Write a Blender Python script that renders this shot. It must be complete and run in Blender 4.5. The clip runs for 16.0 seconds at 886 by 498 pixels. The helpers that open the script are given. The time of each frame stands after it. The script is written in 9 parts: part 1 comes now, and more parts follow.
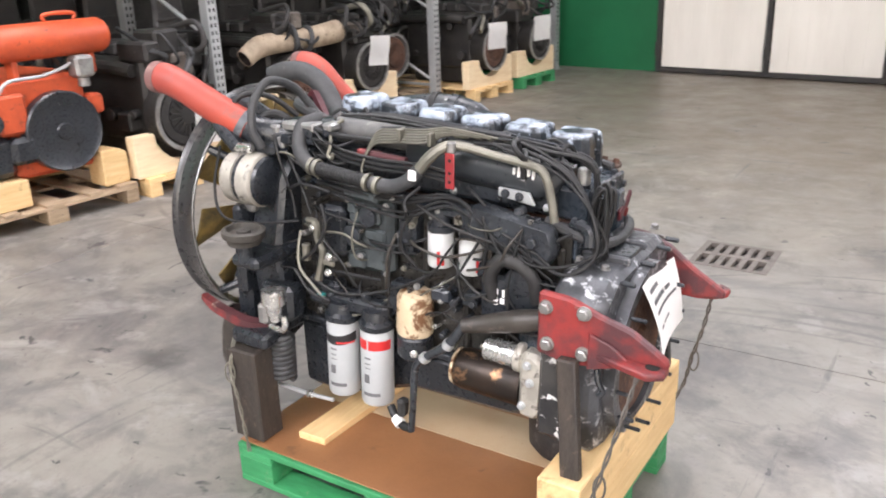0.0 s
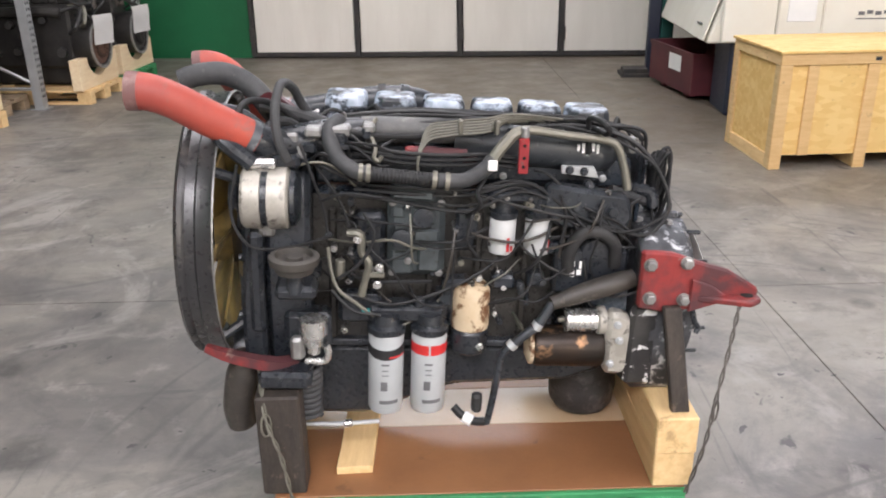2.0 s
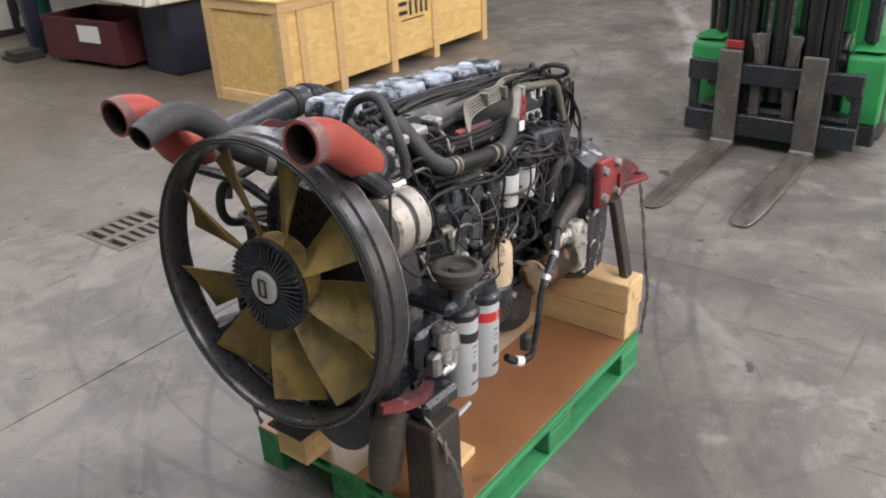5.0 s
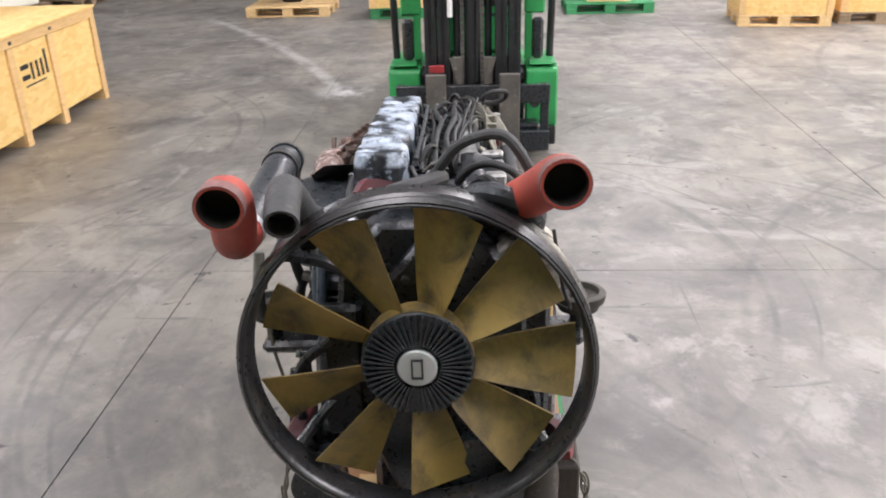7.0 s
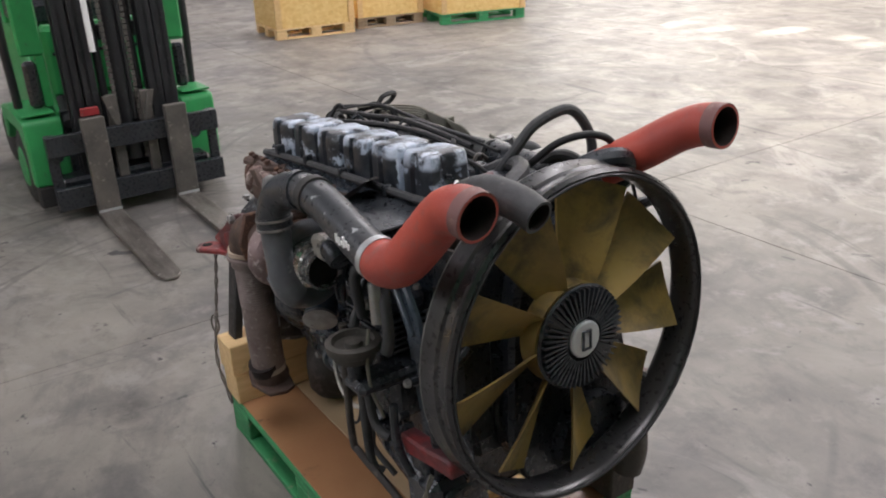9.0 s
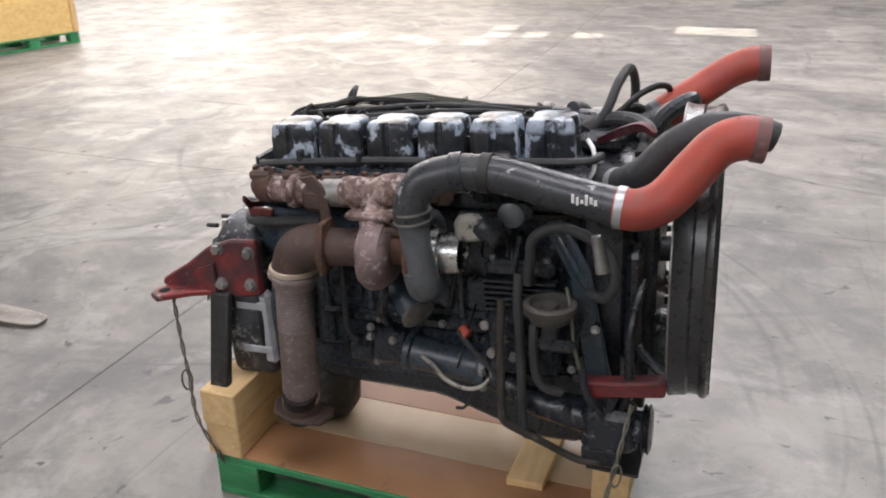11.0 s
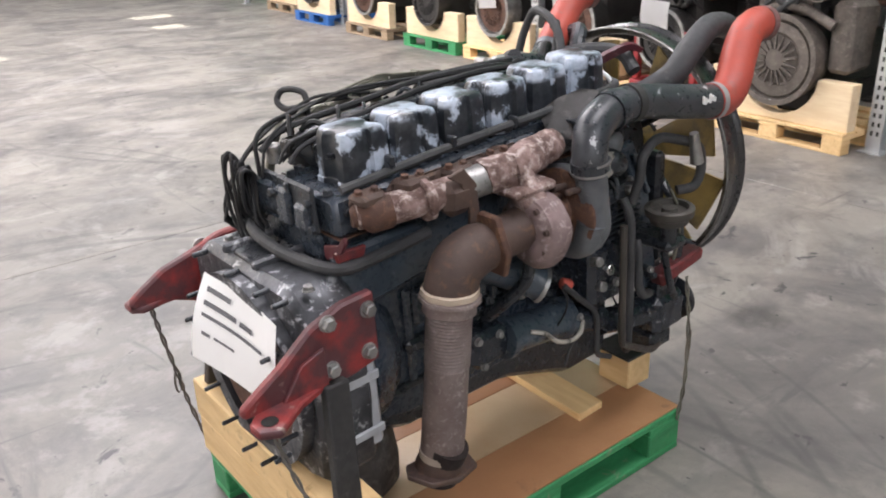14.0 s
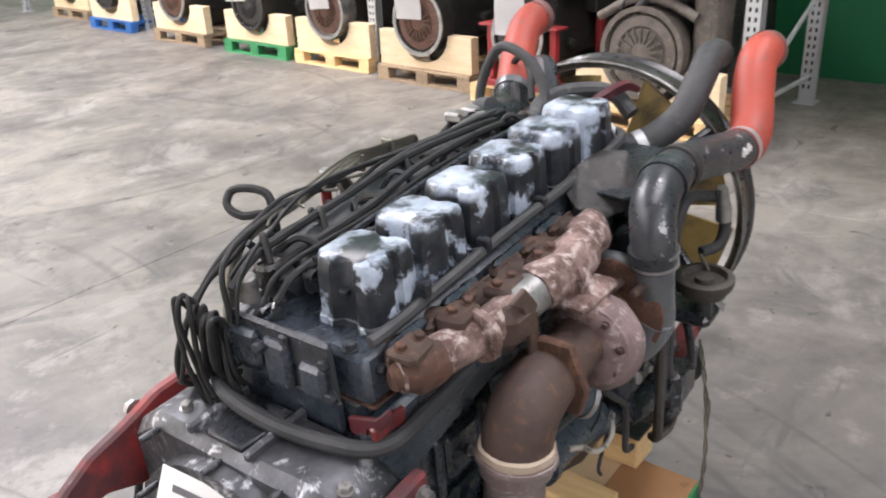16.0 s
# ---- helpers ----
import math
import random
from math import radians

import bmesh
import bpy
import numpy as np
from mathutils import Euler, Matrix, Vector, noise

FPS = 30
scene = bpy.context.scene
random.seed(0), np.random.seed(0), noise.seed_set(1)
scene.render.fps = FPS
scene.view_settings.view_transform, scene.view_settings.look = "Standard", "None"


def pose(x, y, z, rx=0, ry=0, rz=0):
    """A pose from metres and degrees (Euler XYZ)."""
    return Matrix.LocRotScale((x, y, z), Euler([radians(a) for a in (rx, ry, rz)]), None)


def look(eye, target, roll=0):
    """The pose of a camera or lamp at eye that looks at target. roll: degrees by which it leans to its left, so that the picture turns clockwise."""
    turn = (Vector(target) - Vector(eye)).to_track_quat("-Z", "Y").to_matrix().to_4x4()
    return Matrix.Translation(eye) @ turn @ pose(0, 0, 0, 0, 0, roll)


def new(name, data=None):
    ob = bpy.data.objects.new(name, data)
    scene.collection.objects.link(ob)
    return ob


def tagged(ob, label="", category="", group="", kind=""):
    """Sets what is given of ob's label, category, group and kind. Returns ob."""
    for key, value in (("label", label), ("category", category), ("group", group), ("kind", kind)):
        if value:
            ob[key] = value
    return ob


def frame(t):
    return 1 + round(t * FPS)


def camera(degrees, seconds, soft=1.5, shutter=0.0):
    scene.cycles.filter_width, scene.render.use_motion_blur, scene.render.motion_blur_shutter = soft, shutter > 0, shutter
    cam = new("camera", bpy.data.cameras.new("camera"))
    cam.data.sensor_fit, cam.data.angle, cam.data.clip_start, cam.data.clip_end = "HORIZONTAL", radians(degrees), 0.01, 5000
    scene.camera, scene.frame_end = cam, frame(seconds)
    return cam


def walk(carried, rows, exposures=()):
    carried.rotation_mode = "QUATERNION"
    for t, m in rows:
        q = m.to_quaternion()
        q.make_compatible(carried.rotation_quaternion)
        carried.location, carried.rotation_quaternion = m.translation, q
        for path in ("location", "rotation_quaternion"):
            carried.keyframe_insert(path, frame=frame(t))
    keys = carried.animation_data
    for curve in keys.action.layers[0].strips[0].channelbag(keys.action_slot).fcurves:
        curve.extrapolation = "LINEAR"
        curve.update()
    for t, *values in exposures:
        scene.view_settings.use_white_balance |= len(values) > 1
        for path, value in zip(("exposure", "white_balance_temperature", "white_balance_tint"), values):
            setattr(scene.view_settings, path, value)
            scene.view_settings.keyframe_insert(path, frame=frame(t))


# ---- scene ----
cam = camera(56.3, 16.0, 1.9, 0.2)
PATH = [
    (0, (1.297, -2.013, 1.662), (0.27, -0.437, 0.983), -2.1),
    (0.5, (0.949, -2.213, 1.687), (0.237, -0.478, 0.995), -2.2),
    (1, (0.591, -2.256, 1.678), (0.104, -0.459, 0.949), -1.4),
    (1.5, (0.227, -2.334, 1.695), (0.015, -0.482, 0.969), -1.7),
    (2, (-0.145, -2.369, 1.699), (-0.102, -0.51, 0.964), -0.9),
    (2.5, (-0.485, -2.285, 1.696), (-0.289, -0.44, 0.949), -1.5),
    (3, (-0.864, -2.263, 1.709), (-0.309, -0.496, 0.957), -1.5),
    (3.5, (-1.162, -2.132, 1.719), (-0.341, -0.466, 0.975), 0.1),
    (3.7, (-1.279, -2.07, 1.737), (-0.368, -0.46, 0.976), -0.0),
    (5.8, (-2.226, -0.961, 1.868), (-0.581, -0.197, 1.026), -2.3),
    (6, (-2.261, -0.83, 1.828), (-0.565, -0.145, 1.02), -1.8),
    (6.5, (-2.262, -0.516, 1.851), (-0.483, -0.084, 1.044), -2.4),
    (7, (-2.307, -0.14, 1.844), (-0.49, -0.034, 1.015), -1.6),
    (7.5, (-2.254, 0.18, 1.809), (-0.429, 0.012, 1.01), -1.7),
    (8, (-2.179, 0.552, 1.82), (-0.414, 0.064, 1.016), -1.0),
    (8.5, (-2.147, 0.898, 1.837), (-0.494, 0.132, 1.011), -1.7),
    (9, (-1.95, 1.163, 1.807), (-0.43, 0.145, 1.001), -2.0),
    (9.5, (-1.771, 1.482, 1.829), (-0.457, 0.242, 0.973), -3.5),
    (10, (-1.526, 1.815, 1.829), (-0.461, 0.36, 0.963), -1.8),
    (10.2, (-1.408, 1.904, 1.814), (-0.394, 0.402, 0.969), -1.5),
    (12.3, (0.218, 2.329, 1.69), (-0.051, 0.484, 0.927), 0.5),
    (12.5, (0.343, 2.268, 1.68), (-0.022, 0.442, 0.915), 0.5),
    (13, (0.668, 2.06, 1.66), (0.04, 0.306, 0.909), -1.0),
    (13.5, (1.04, 1.898, 1.653), (0.128, 0.281, 0.893), -1.4),
    (14, (1.306, 1.67, 1.614), (0.169, 0.213, 0.841), -1.9),
    (14.5, (1.552, 1.474, 1.616), (0.16, 0.261, 0.84), -1.8),
    (15, (1.719, 1.345, 1.677), (0.178, 0.281, 0.973), -4.6),
    (15.5, (1.516, 1.184, 1.693), (-0.03, 0.133, 0.983), -4.4),
    (16, (1.23, 0.991, 1.699), (-0.199, -0.143, 0.88), -2.9),
]
EXPOSURES = [(0, 2.38), (1.5, 2.10), (3, 1.78), (3.5, 1.74), (6, 1.84), (6.5, 2.0), (7, 2.18), (7.5, 2.14), (8, 1.44), (8.5, 1.30), (9, 1.38), (10, 1.44), (12.5, 1.96), (13.5, 2.04), (14.5, 1.88), (15.3, 1.90), (16, 2.10)]
walk(cam, [(t, look(eye, target, roll)) for t, eye, target, roll in PATH], EXPOSURES)

# ---- world and light ----
world = bpy.data.worlds.new("hall_world")
scene.world = world
world.use_nodes = True
wn = world.node_tree
sky = wn.nodes.new("ShaderNodeTexSky")
sky.sky_type = "NISHITA"
sky.sun_disc = False
sky.sun_elevation = radians(48)
sky.sun_rotation = radians(24)
wn.links.new(sky.outputs[0], wn.nodes["Background"].inputs[0])
wn.nodes["Background"].inputs[1].default_value = 0.12


def lamp(name, kind, m, energy, color, **k):
    d = bpy.data.lights.new(name, kind)
    d.energy, d.color = energy, color
    for key, v in k.items():
        if key == "size":
            d.shape, d.size, d.size_y = "RECTANGLE", v[0], v[1]
        if key == "angle":
            d.angle = radians(v)
        if key == "spread":
            d.spread = radians(v)
    ob = new(name, d)
    ob.matrix_world = m
    return ob


SUN_DIR = Vector((0.28, -0.62, -0.735)).normalized()  # the way the sunlight travels
lamp("sun", "SUN", look((0, 0, 20), Vector((0, 0, 20)) + SUN_DIR), 5.0, (1, 0.95, 0.86), angle=0.5)
ROOF = 7.0
# skylight strips: daylight comes down through the openings in the roof
SKYLIGHTS = [(-1.5, 1.4, 2.4, 5.6), (6.3, -5.8, 2.0, 7.2), (-1.5, -7.2, 3.0, 5.0), (12.5, -3.0, 1.6, 9.0), (-1.5, -13.0, 3.0, 6.0), (6.5, -13.0, 1.6, 7.0)]
for (sx, sy, w, l), power in zip(SKYLIGHTS, (8.3, 12, 17.5, 11, 8, 10)):
    lamp("skylight_lamp", "AREA", look((sx, sy, ROOF - 0.05), (sx, sy, 0)), power * w * l, (0.94, 0.895, 0.945), size=(l, w))
# window bands in the south and east walls and high in the north wall
lamp("south_window_lamp", "AREA", look((9.0, -18.6, 4.3), (5.0, 0, 1.0)), 190, (1.0, 0.87, 0.74), size=(9.0, 3.4))
lamp("east_window_lamp", "AREA", look((15.6, -11.5, 3.6), (3.0, -5.0, 0.0)), 310, (1.0, 0.93, 0.85), size=(14.0, 4.0))
lamp("north_window_lamp", "AREA", pose(0, 0, 0, 0, 0, -5.0) @ look((3.0, 8.9, 6.0), (3.0, 0, 5.2)), 200, (0.88, 0.88, 0.97), size=(12.0, 1.6))


# ---- materials ----
def _mix(nt, fac, a, b):
    n = nt.nodes.new("ShaderNodeMix")
    n.data_type = "RGBA"
    for sock, v in ((n.inputs[0], fac), (n.inputs[6], a), (n.inputs[7], b)):
        if hasattr(v, "links"):
            nt.links.new(v, sock)
        elif isinstance(v, (tuple, list)):
            sock.default_value = (*v[:3], 1)
        else:
            sock.default_value = v
    return n.outputs[2]


def _noise(nt, scale, detail=4.0, rough=0.55, lo=0.0, hi=1.0, stretch=None, distort=0.0, world_space=False):
    tc = nt.nodes.new("ShaderNodeTexCoord")
    out = tc.outputs["Object"]
    if world_space:
        out = nt.nodes.new("ShaderNodeNewGeometry").outputs["Position"]
    if stretch:
        mp = nt.nodes.new("ShaderNodeMapping")
        mp.inputs["Scale"].default_value = stretch
        nt.links.new(out, mp.inputs[0])
        out = mp.outputs[0]
    n = nt.nodes.new("ShaderNodeTexNoise")
    n.inputs["Scale"].default_value, n.inputs["Detail"].default_value = scale, detail
    n.inputs["Roughness"].default_value, n.inputs["Distortion"].default_value = rough, distort
    nt.links.new(out, n.inputs["Vector"])
    r = nt.nodes.new("ShaderNodeMapRange")
    r.inputs[1].default_value, r.inputs[2].default_value = lo, hi
    nt.links.new(n.outputs[0], r.inputs[0])
    return r.outputs[0]


def _fresh(name):
    m = bpy.data.materials.new(name)
    m.use_nodes = True
    nt = m.node_tree
    return m, nt, nt.nodes["Principled BSDF"]


def _bump(nt, bsdf, height, strength, dist=0.004):
    b = nt.nodes.new("ShaderNodeBump")
    b.inputs["Strength"].default_value, b.inputs["Distance"].default_value = strength, dist
    nt.links.new(height, b.inputs["Height"])
    nt.links.new(b.outputs[0], bsdf.inputs["Normal"])


def mat(name, base, second=None, third=None, scale=9.0, amount=(0.35, 0.65), spots=(0.6, 0.7), spot_scale=30.0,
        rough=(0.4, 0.7), metal=0.0, bump=0.3, bump_scale=60.0, stretch=None, jitter=0.0, coat=0.0):
    """base with broad patches of second and finer spots of third."""
    m, nt, bsdf = _fresh(name)
    second = second or tuple(c * 0.7 for c in base)
    big = _noise(nt, scale, 5, 0.6, *amount, stretch=stretch)
    col = _mix(nt, big, base, second)
    if third:
        fine = _noise(nt, spot_scale, 6, 0.65, *spots, distort=0.4)
        col = _mix(nt, fine, col, third)
    if jitter:
        oi = nt.nodes.new("ShaderNodeObjectInfo")
        h = nt.nodes.new("ShaderNodeHueSaturation")
        r = nt.nodes.new("ShaderNodeMapRange")
        r.inputs[3].default_value, r.inputs[4].default_value = 1 - jitter, 1 + jitter
        nt.links.new(oi.outputs["Random"], r.inputs[0])
        nt.links.new(r.outputs[0], h.inputs["Value"])
        nt.links.new(col, h.inputs["Color"])
        col = h.outputs[0]
    nt.links.new(col, bsdf.inputs["Base Color"])
    grain = _noise(nt, bump_scale, 6, 0.6, stretch=stretch)
    rr = nt.nodes.new("ShaderNodeMapRange")
    rr.inputs[1].default_value, rr.inputs[2].default_value = 0.3, 0.7
    rr.inputs[3].default_value, rr.inputs[4].default_value = rough
    nt.links.new(grain, rr.inputs[0])
    nt.links.new(rr.outputs[0], bsdf.inputs["Roughness"])
    bsdf.inputs["Metallic"].default_value = metal
    bsdf.inputs["Coat Weight"].default_value, bsdf.inputs["Coat Roughness"].default_value = coat, 0.25
    if bump:
        _bump(nt, bsdf, grain, bump)
    return m


def concrete_floor():
    m, nt, bsdf = _fresh("floor_concrete")
    pos = nt.nodes.new("ShaderNodeNewGeometry").outputs["Position"]

    def arc(cx, cy, r, half):
        """A soft tyre mark along a circle on the floor."""
        d = nt.nodes.new("ShaderNodeVectorMath")
        d.operation = "DISTANCE"
        nt.links.new(pos, d.inputs[0])
        d.inputs[1].default_value = (cx, cy, 0)
        s = nt.nodes.new("ShaderNodeMath")
        s.operation = "SUBTRACT"
        nt.links.new(d.outputs["Value"], s.inputs[0])
        s.inputs[1].default_value = r
        u = nt.nodes.new("ShaderNodeMath")
        u.operation = "ABSOLUTE"
        nt.links.new(s.outputs[0], u.inputs[0])
        g = nt.nodes.new("ShaderNodeMapRange")
        g.inputs[1].default_value, g.inputs[2].default_value = half, half * 0.3
        nt.links.new(u.outputs[0], g.inputs[0])
        return g.outputs[0]

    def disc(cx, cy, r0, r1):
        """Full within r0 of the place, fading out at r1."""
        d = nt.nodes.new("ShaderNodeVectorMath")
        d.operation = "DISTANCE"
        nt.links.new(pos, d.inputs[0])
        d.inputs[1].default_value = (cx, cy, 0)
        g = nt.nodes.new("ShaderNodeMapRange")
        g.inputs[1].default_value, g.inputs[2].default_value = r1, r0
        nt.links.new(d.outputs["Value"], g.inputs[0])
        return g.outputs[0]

    def times(a, b):
        n = nt.nodes.new("ShaderNodeMath")
        n.operation = "MULTIPLY"
        for sock, v in ((n.inputs[0], a), (n.inputs[1], b)):
            if hasattr(v, "links"):
                nt.links.new(v, sock)
            else:
                sock.default_value = v
        return n.outputs[0]

    col = _mix(nt, _noise(nt, 0.30, 5, 0.6, 0.35, 0.65, world_space=True), (0.286, 0.266, 0.233), (0.205, 0.191, 0.170))
    # broad trodden-in dirt, blotches and paler worn patches
    col = _mix(nt, _noise(nt, 1.1, 8, 0.68, 0.45, 0.66, world_space=True, distort=0.7), col, (0.108, 0.102, 0.098))
    col = _mix(nt, _noise(nt, 2.7, 7, 0.72, 0.52, 0.74, world_space=True, distort=0.4), col, (0.085, 0.082, 0.082))
    col = _mix(nt, _noise(nt, 3.3, 6, 0.7, 0.56, 0.72, world_space=True), col, (0.315, 0.292, 0.27))
    col = _mix(nt, _noise(nt, 0.9, 6, 0.6, 0.52, 0.74, stretch=(0.5, 2.2, 1), world_space=True, distort=1.5), col, (0.16, 0.152, 0.146))
    # thin pale swirls where the grime has been wiped
    col = _mix(nt, times(_noise(nt, 0.8, 7, 0.66, 0.55, 0.63, world_space=True, distort=2.6), 0.5), col, (0.37, 0.35, 0.325))
    col = _mix(nt, times(_noise(nt, 1.5, 7, 0.66, 0.54, 0.66, world_space=True, distort=2.2), 0.5), col, (0.10, 0.096, 0.092))
    # noise-broken darkening that fades out about 3 m from the pallet
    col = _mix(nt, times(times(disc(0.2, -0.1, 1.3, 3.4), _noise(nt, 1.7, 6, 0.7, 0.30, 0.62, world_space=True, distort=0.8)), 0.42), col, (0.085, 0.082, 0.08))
    # brown darkening towards the doors, painted for the weaker light and reflections there
    col = _mix(nt, times(times(disc(1.5, 8.5, 3.6, 6.6), _noise(nt, 0.5, 5, 0.6, 0.1, 0.5, world_space=True)), 0.75), col, (0.145, 0.116, 0.080))
    # darker brown area before the west wall
    col = _mix(nt, times(times(disc(-5.3, 0.3, 0.7, 2.0), _noise(nt, 1.2, 6, 0.7, 0.25, 0.6, world_space=True)), 0.7), col, (0.075, 0.062, 0.042))
    # scattered oil drips, small and large, with ragged outlines
    col = _mix(nt, _noise(nt, 5.0, 4, 0.6, 0.665, 0.70, world_space=True, distort=0.6), col, (0.062, 0.059, 0.06))
    col = _mix(nt, _noise(nt, 13.0, 3, 0.6, 0.69, 0.73, world_space=True, distort=0.5), col, (0.055, 0.052, 0.053))
    col = _mix(nt, _noise(nt, 42, 5, 0.75, 0.58, 0.80, world_space=True), col, (0.10, 0.096, 0.093))
    # long scuffs, then the curved marks that the forklift's tyres left
    col = _mix(nt, _noise(nt, 2.0, 5, 0.65, 0.63, 0.72, stretch=(0.3, 3.4, 1), world_space=True, distort=1.4), col, (0.10, 0.096, 0.093))
    col = _mix(nt, _noise(nt, 2.0, 5, 0.65, 0.64, 0.73, stretch=(3.0, 0.35, 1), world_space=True, distort=1.1), col, (0.105, 0.101, 0.098))
    broken = _noise(nt, 1.3, 5, 0.7, 0.40, 0.60, world_space=True)
    for cx, cy, r, half in TYRE_ARCS:
        col = _mix(nt, times(times(arc(cx, cy, r, half), broken), 0.65), col, (0.085, 0.082, 0.08))
    # oil spots, a smeared dark patch and a streak of spilt white powder
    for cx, cy, r in ((-1.56, 0.08, 0.15), (-1.89, 0.69, 0.11), (-1.2, 1.9, 0.08), (1.9, 1.1, 0.07), (0.95, 0.7, 0.10)):
        col = _mix(nt, times(times(disc(cx, cy, r * 0.5, r), _noise(nt, 9, 4, 0.6, 0.30, 0.55, world_space=True)), 0.65), col, (0.05, 0.048, 0.047))
    col = _mix(nt, times(times(disc(0.25, 1.25, 0.2, 0.75), _noise(nt, 3.5, 7, 0.7, 0.42, 0.62, world_space=True)), 0.6), col, (0.09, 0.09, 0.094))
    powder = times(times(arc(-0.6, 16.3, 16.18, 0.10), disc(7.4, 2.4, 2.2, 3.3)), _noise(nt, 3.5, 7, 0.75, 0.40, 0.66, world_space=True))
    col = _mix(nt, times(times(disc(5.25, 1.18, 0.05, 0.34), _noise(nt, 6, 6, 0.7, 0.38, 0.6, world_space=True)), 0.8), col, (0.62, 0.62, 0.62))
    col = _mix(nt, times(powder, 0.6), col, (0.62, 0.62, 0.62))
    nt.links.new(col, bsdf.inputs["Base Color"])
    rr = nt.nodes.new("ShaderNodeMapRange")
    rr.inputs[3].default_value, rr.inputs[4].default_value = 0.30, 0.56
    nt.links.new(_noise(nt, 2.4, 6, 0.7, 0.3, 0.7, world_space=True), rr.inputs[0])
    nt.links.new(rr.outputs[0], bsdf.inputs["Roughness"])
    bsdf.inputs["Specular IOR Level"].default_value = 0.45
    _bump(nt, bsdf, _noise(nt, 90, 5, 0.6, world_space=True), 0.14, 0.002)
    return m


# centre, radius and half width of the tyre marks on the floor
TYRE_ARCS = [(1.38, 0.70, 2.16, 0.022), (1.02, -0.68, 2.13, 0.022), (1.02, -0.68, 2.33, 0.014), (1.45, 0.42, 1.90, 0.022), (1.45, 0.42, 2.08, 0.012), (0.9, -0.2, 1.95, 0.02), (1.1, -0.5, 2.35, 0.03), (1.1, -0.5, 2.5, 0.014), (2.2, -3.1, 2.9, 0.03),
             (2.2, -3.1, 3.05, 0.015), (-2.2, -5.6, 2.3, 0.03), (3.6, 4.2, 2.4, 0.03), (3.6, 4.2, 2.6, 0.015), (-2.6, 3.1, 1.7, 0.025), (5.0, -7.5, 4.2, 0.05), (0.2, -4.6, 3.4, 0.03)]


def osb(name):
    m, nt, bsdf = _fresh(name)
    tc = nt.nodes.new("ShaderNodeTexCoord")
    v = nt.nodes.new("ShaderNodeTexVoronoi")
    v.inputs["Scale"].default_value = 24
    mp = nt.nodes.new("ShaderNodeMapping")
    mp.inputs["Scale"].default_value = (0.45, 1, 1.2)
    nt.links.new(tc.outputs["Object"], mp.inputs[0])
    nt.links.new(mp.outputs[0], v.inputs["Vector"])
    sep = nt.nodes.new("ShaderNodeSeparateColor")
    nt.links.new(v.outputs["Color"], sep.inputs[0])
    col = _mix(nt, sep.outputs[0], (0.76, 0.49, 0.17), (0.86, 0.61, 0.25))
    col = _mix(nt, _noise(nt, 26, 4, 0.7, 0.62, 0.74), col, (0.56, 0.34, 0.12))
    nt.links.new(col, bsdf.inputs["Base Color"])
    bsdf.inputs["Roughness"].default_value = 0.62
    _bump(nt, bsdf, sep.outputs[1], 0.3, 0.002)
    return m


M_FLOOR = concrete_floor()
M_JOINT = mat("joint_dirt", (0.075, 0.070, 0.065), rough=(0.8, 0.95))
M_GREENWALL = mat("green_wall_paint", (0.008, 0.135, 0.049), (0.006, 0.11, 0.039), scale=1.2, rough=(0.5, 0.7), bump=0.1)
M_DOORWHITE = mat("door_panel_white", (0.85, 0.82, 0.76), (0.76, 0.73, 0.67), scale=0.9, stretch=(3, 3, 0.5), rough=(0.45, 0.65), bump=0.05)
M_DARKFRAME = mat("dark_frame", (0.03, 0.03, 0.032), (0.05, 0.045, 0.04), rough=(0.5, 0.7))
M_WALL = mat("grey_wall", (0.42, 0.41, 0.40), (0.36, 0.35, 0.34), scale=0.7, rough=(0.7, 0.9))
M_ROOF = mat("roof_sheet", (0.45, 0.44, 0.43), (0.4, 0.39, 0.38), scale=0.6, rough=(0.6, 0.8))
M_OSB = osb("osb_board")
M_PINE = mat("pine_wood", (0.76, 0.52, 0.25), (0.66, 0.42, 0.18), (0.36, 0.22, 0.10), scale=5, spots=(0.62, 0.75), spot_scale=14,
             stretch=(1, 7, 7), rough=(0.55, 0.75), bump=0.25, bump_scale=40, jitter=0.10)
M_PINE_Y = mat("pine_wood_cross", (0.80, 0.58, 0.30), (0.68, 0.46, 0.22), (0.38, 0.24, 0.11), scale=5, spots=(0.62, 0.75), spot_scale=14,
               stretch=(7, 1, 7), rough=(0.55, 0.75), bump=0.25, bump_scale=40, jitter=0.12)
M_CRADLE = mat("pale_cradle_pine", (0.78, 0.64, 0.43), (0.70, 0.54, 0.34), (0.48, 0.34, 0.20), scale=4, spots=(0.66, 0.78), spot_scale=10, stretch=(7, 1.2, 7),
               rough=(0.6, 0.8), bump=0.2, jitter=0.08)
M_OLDWOOD = mat("old_pallet_wood", (0.36, 0.27, 0.18), (0.26, 0.19, 0.12), (0.15, 0.11, 0.08), scale=6, stretch=(7, 1.2, 7),
                rough=(0.65, 0.85), bump=0.35, bump_scale=40, jitter=0.22)
M_DARKWOOD = mat("oiled_dark_wood", (0.030, 0.025, 0.022), (0.055, 0.044, 0.036), (0.12, 0.09, 0.07), scale=7, stretch=(5, 5, 1), rough=(0.5, 0.8), bump=0.4, bump_scale=50)
M_GREENPAL = mat("green_pallet_paint", (0.045, 0.29, 0.11), (0.03, 0.20, 0.075), (0.20, 0.25, 0.15), scale=6, spots=(0.60, 0.72), spot_scale=18,
                 stretch=(1, 5, 5), rough=(0.5, 0.75), bump=0.3, bump_scale=45, jitter=0.14)
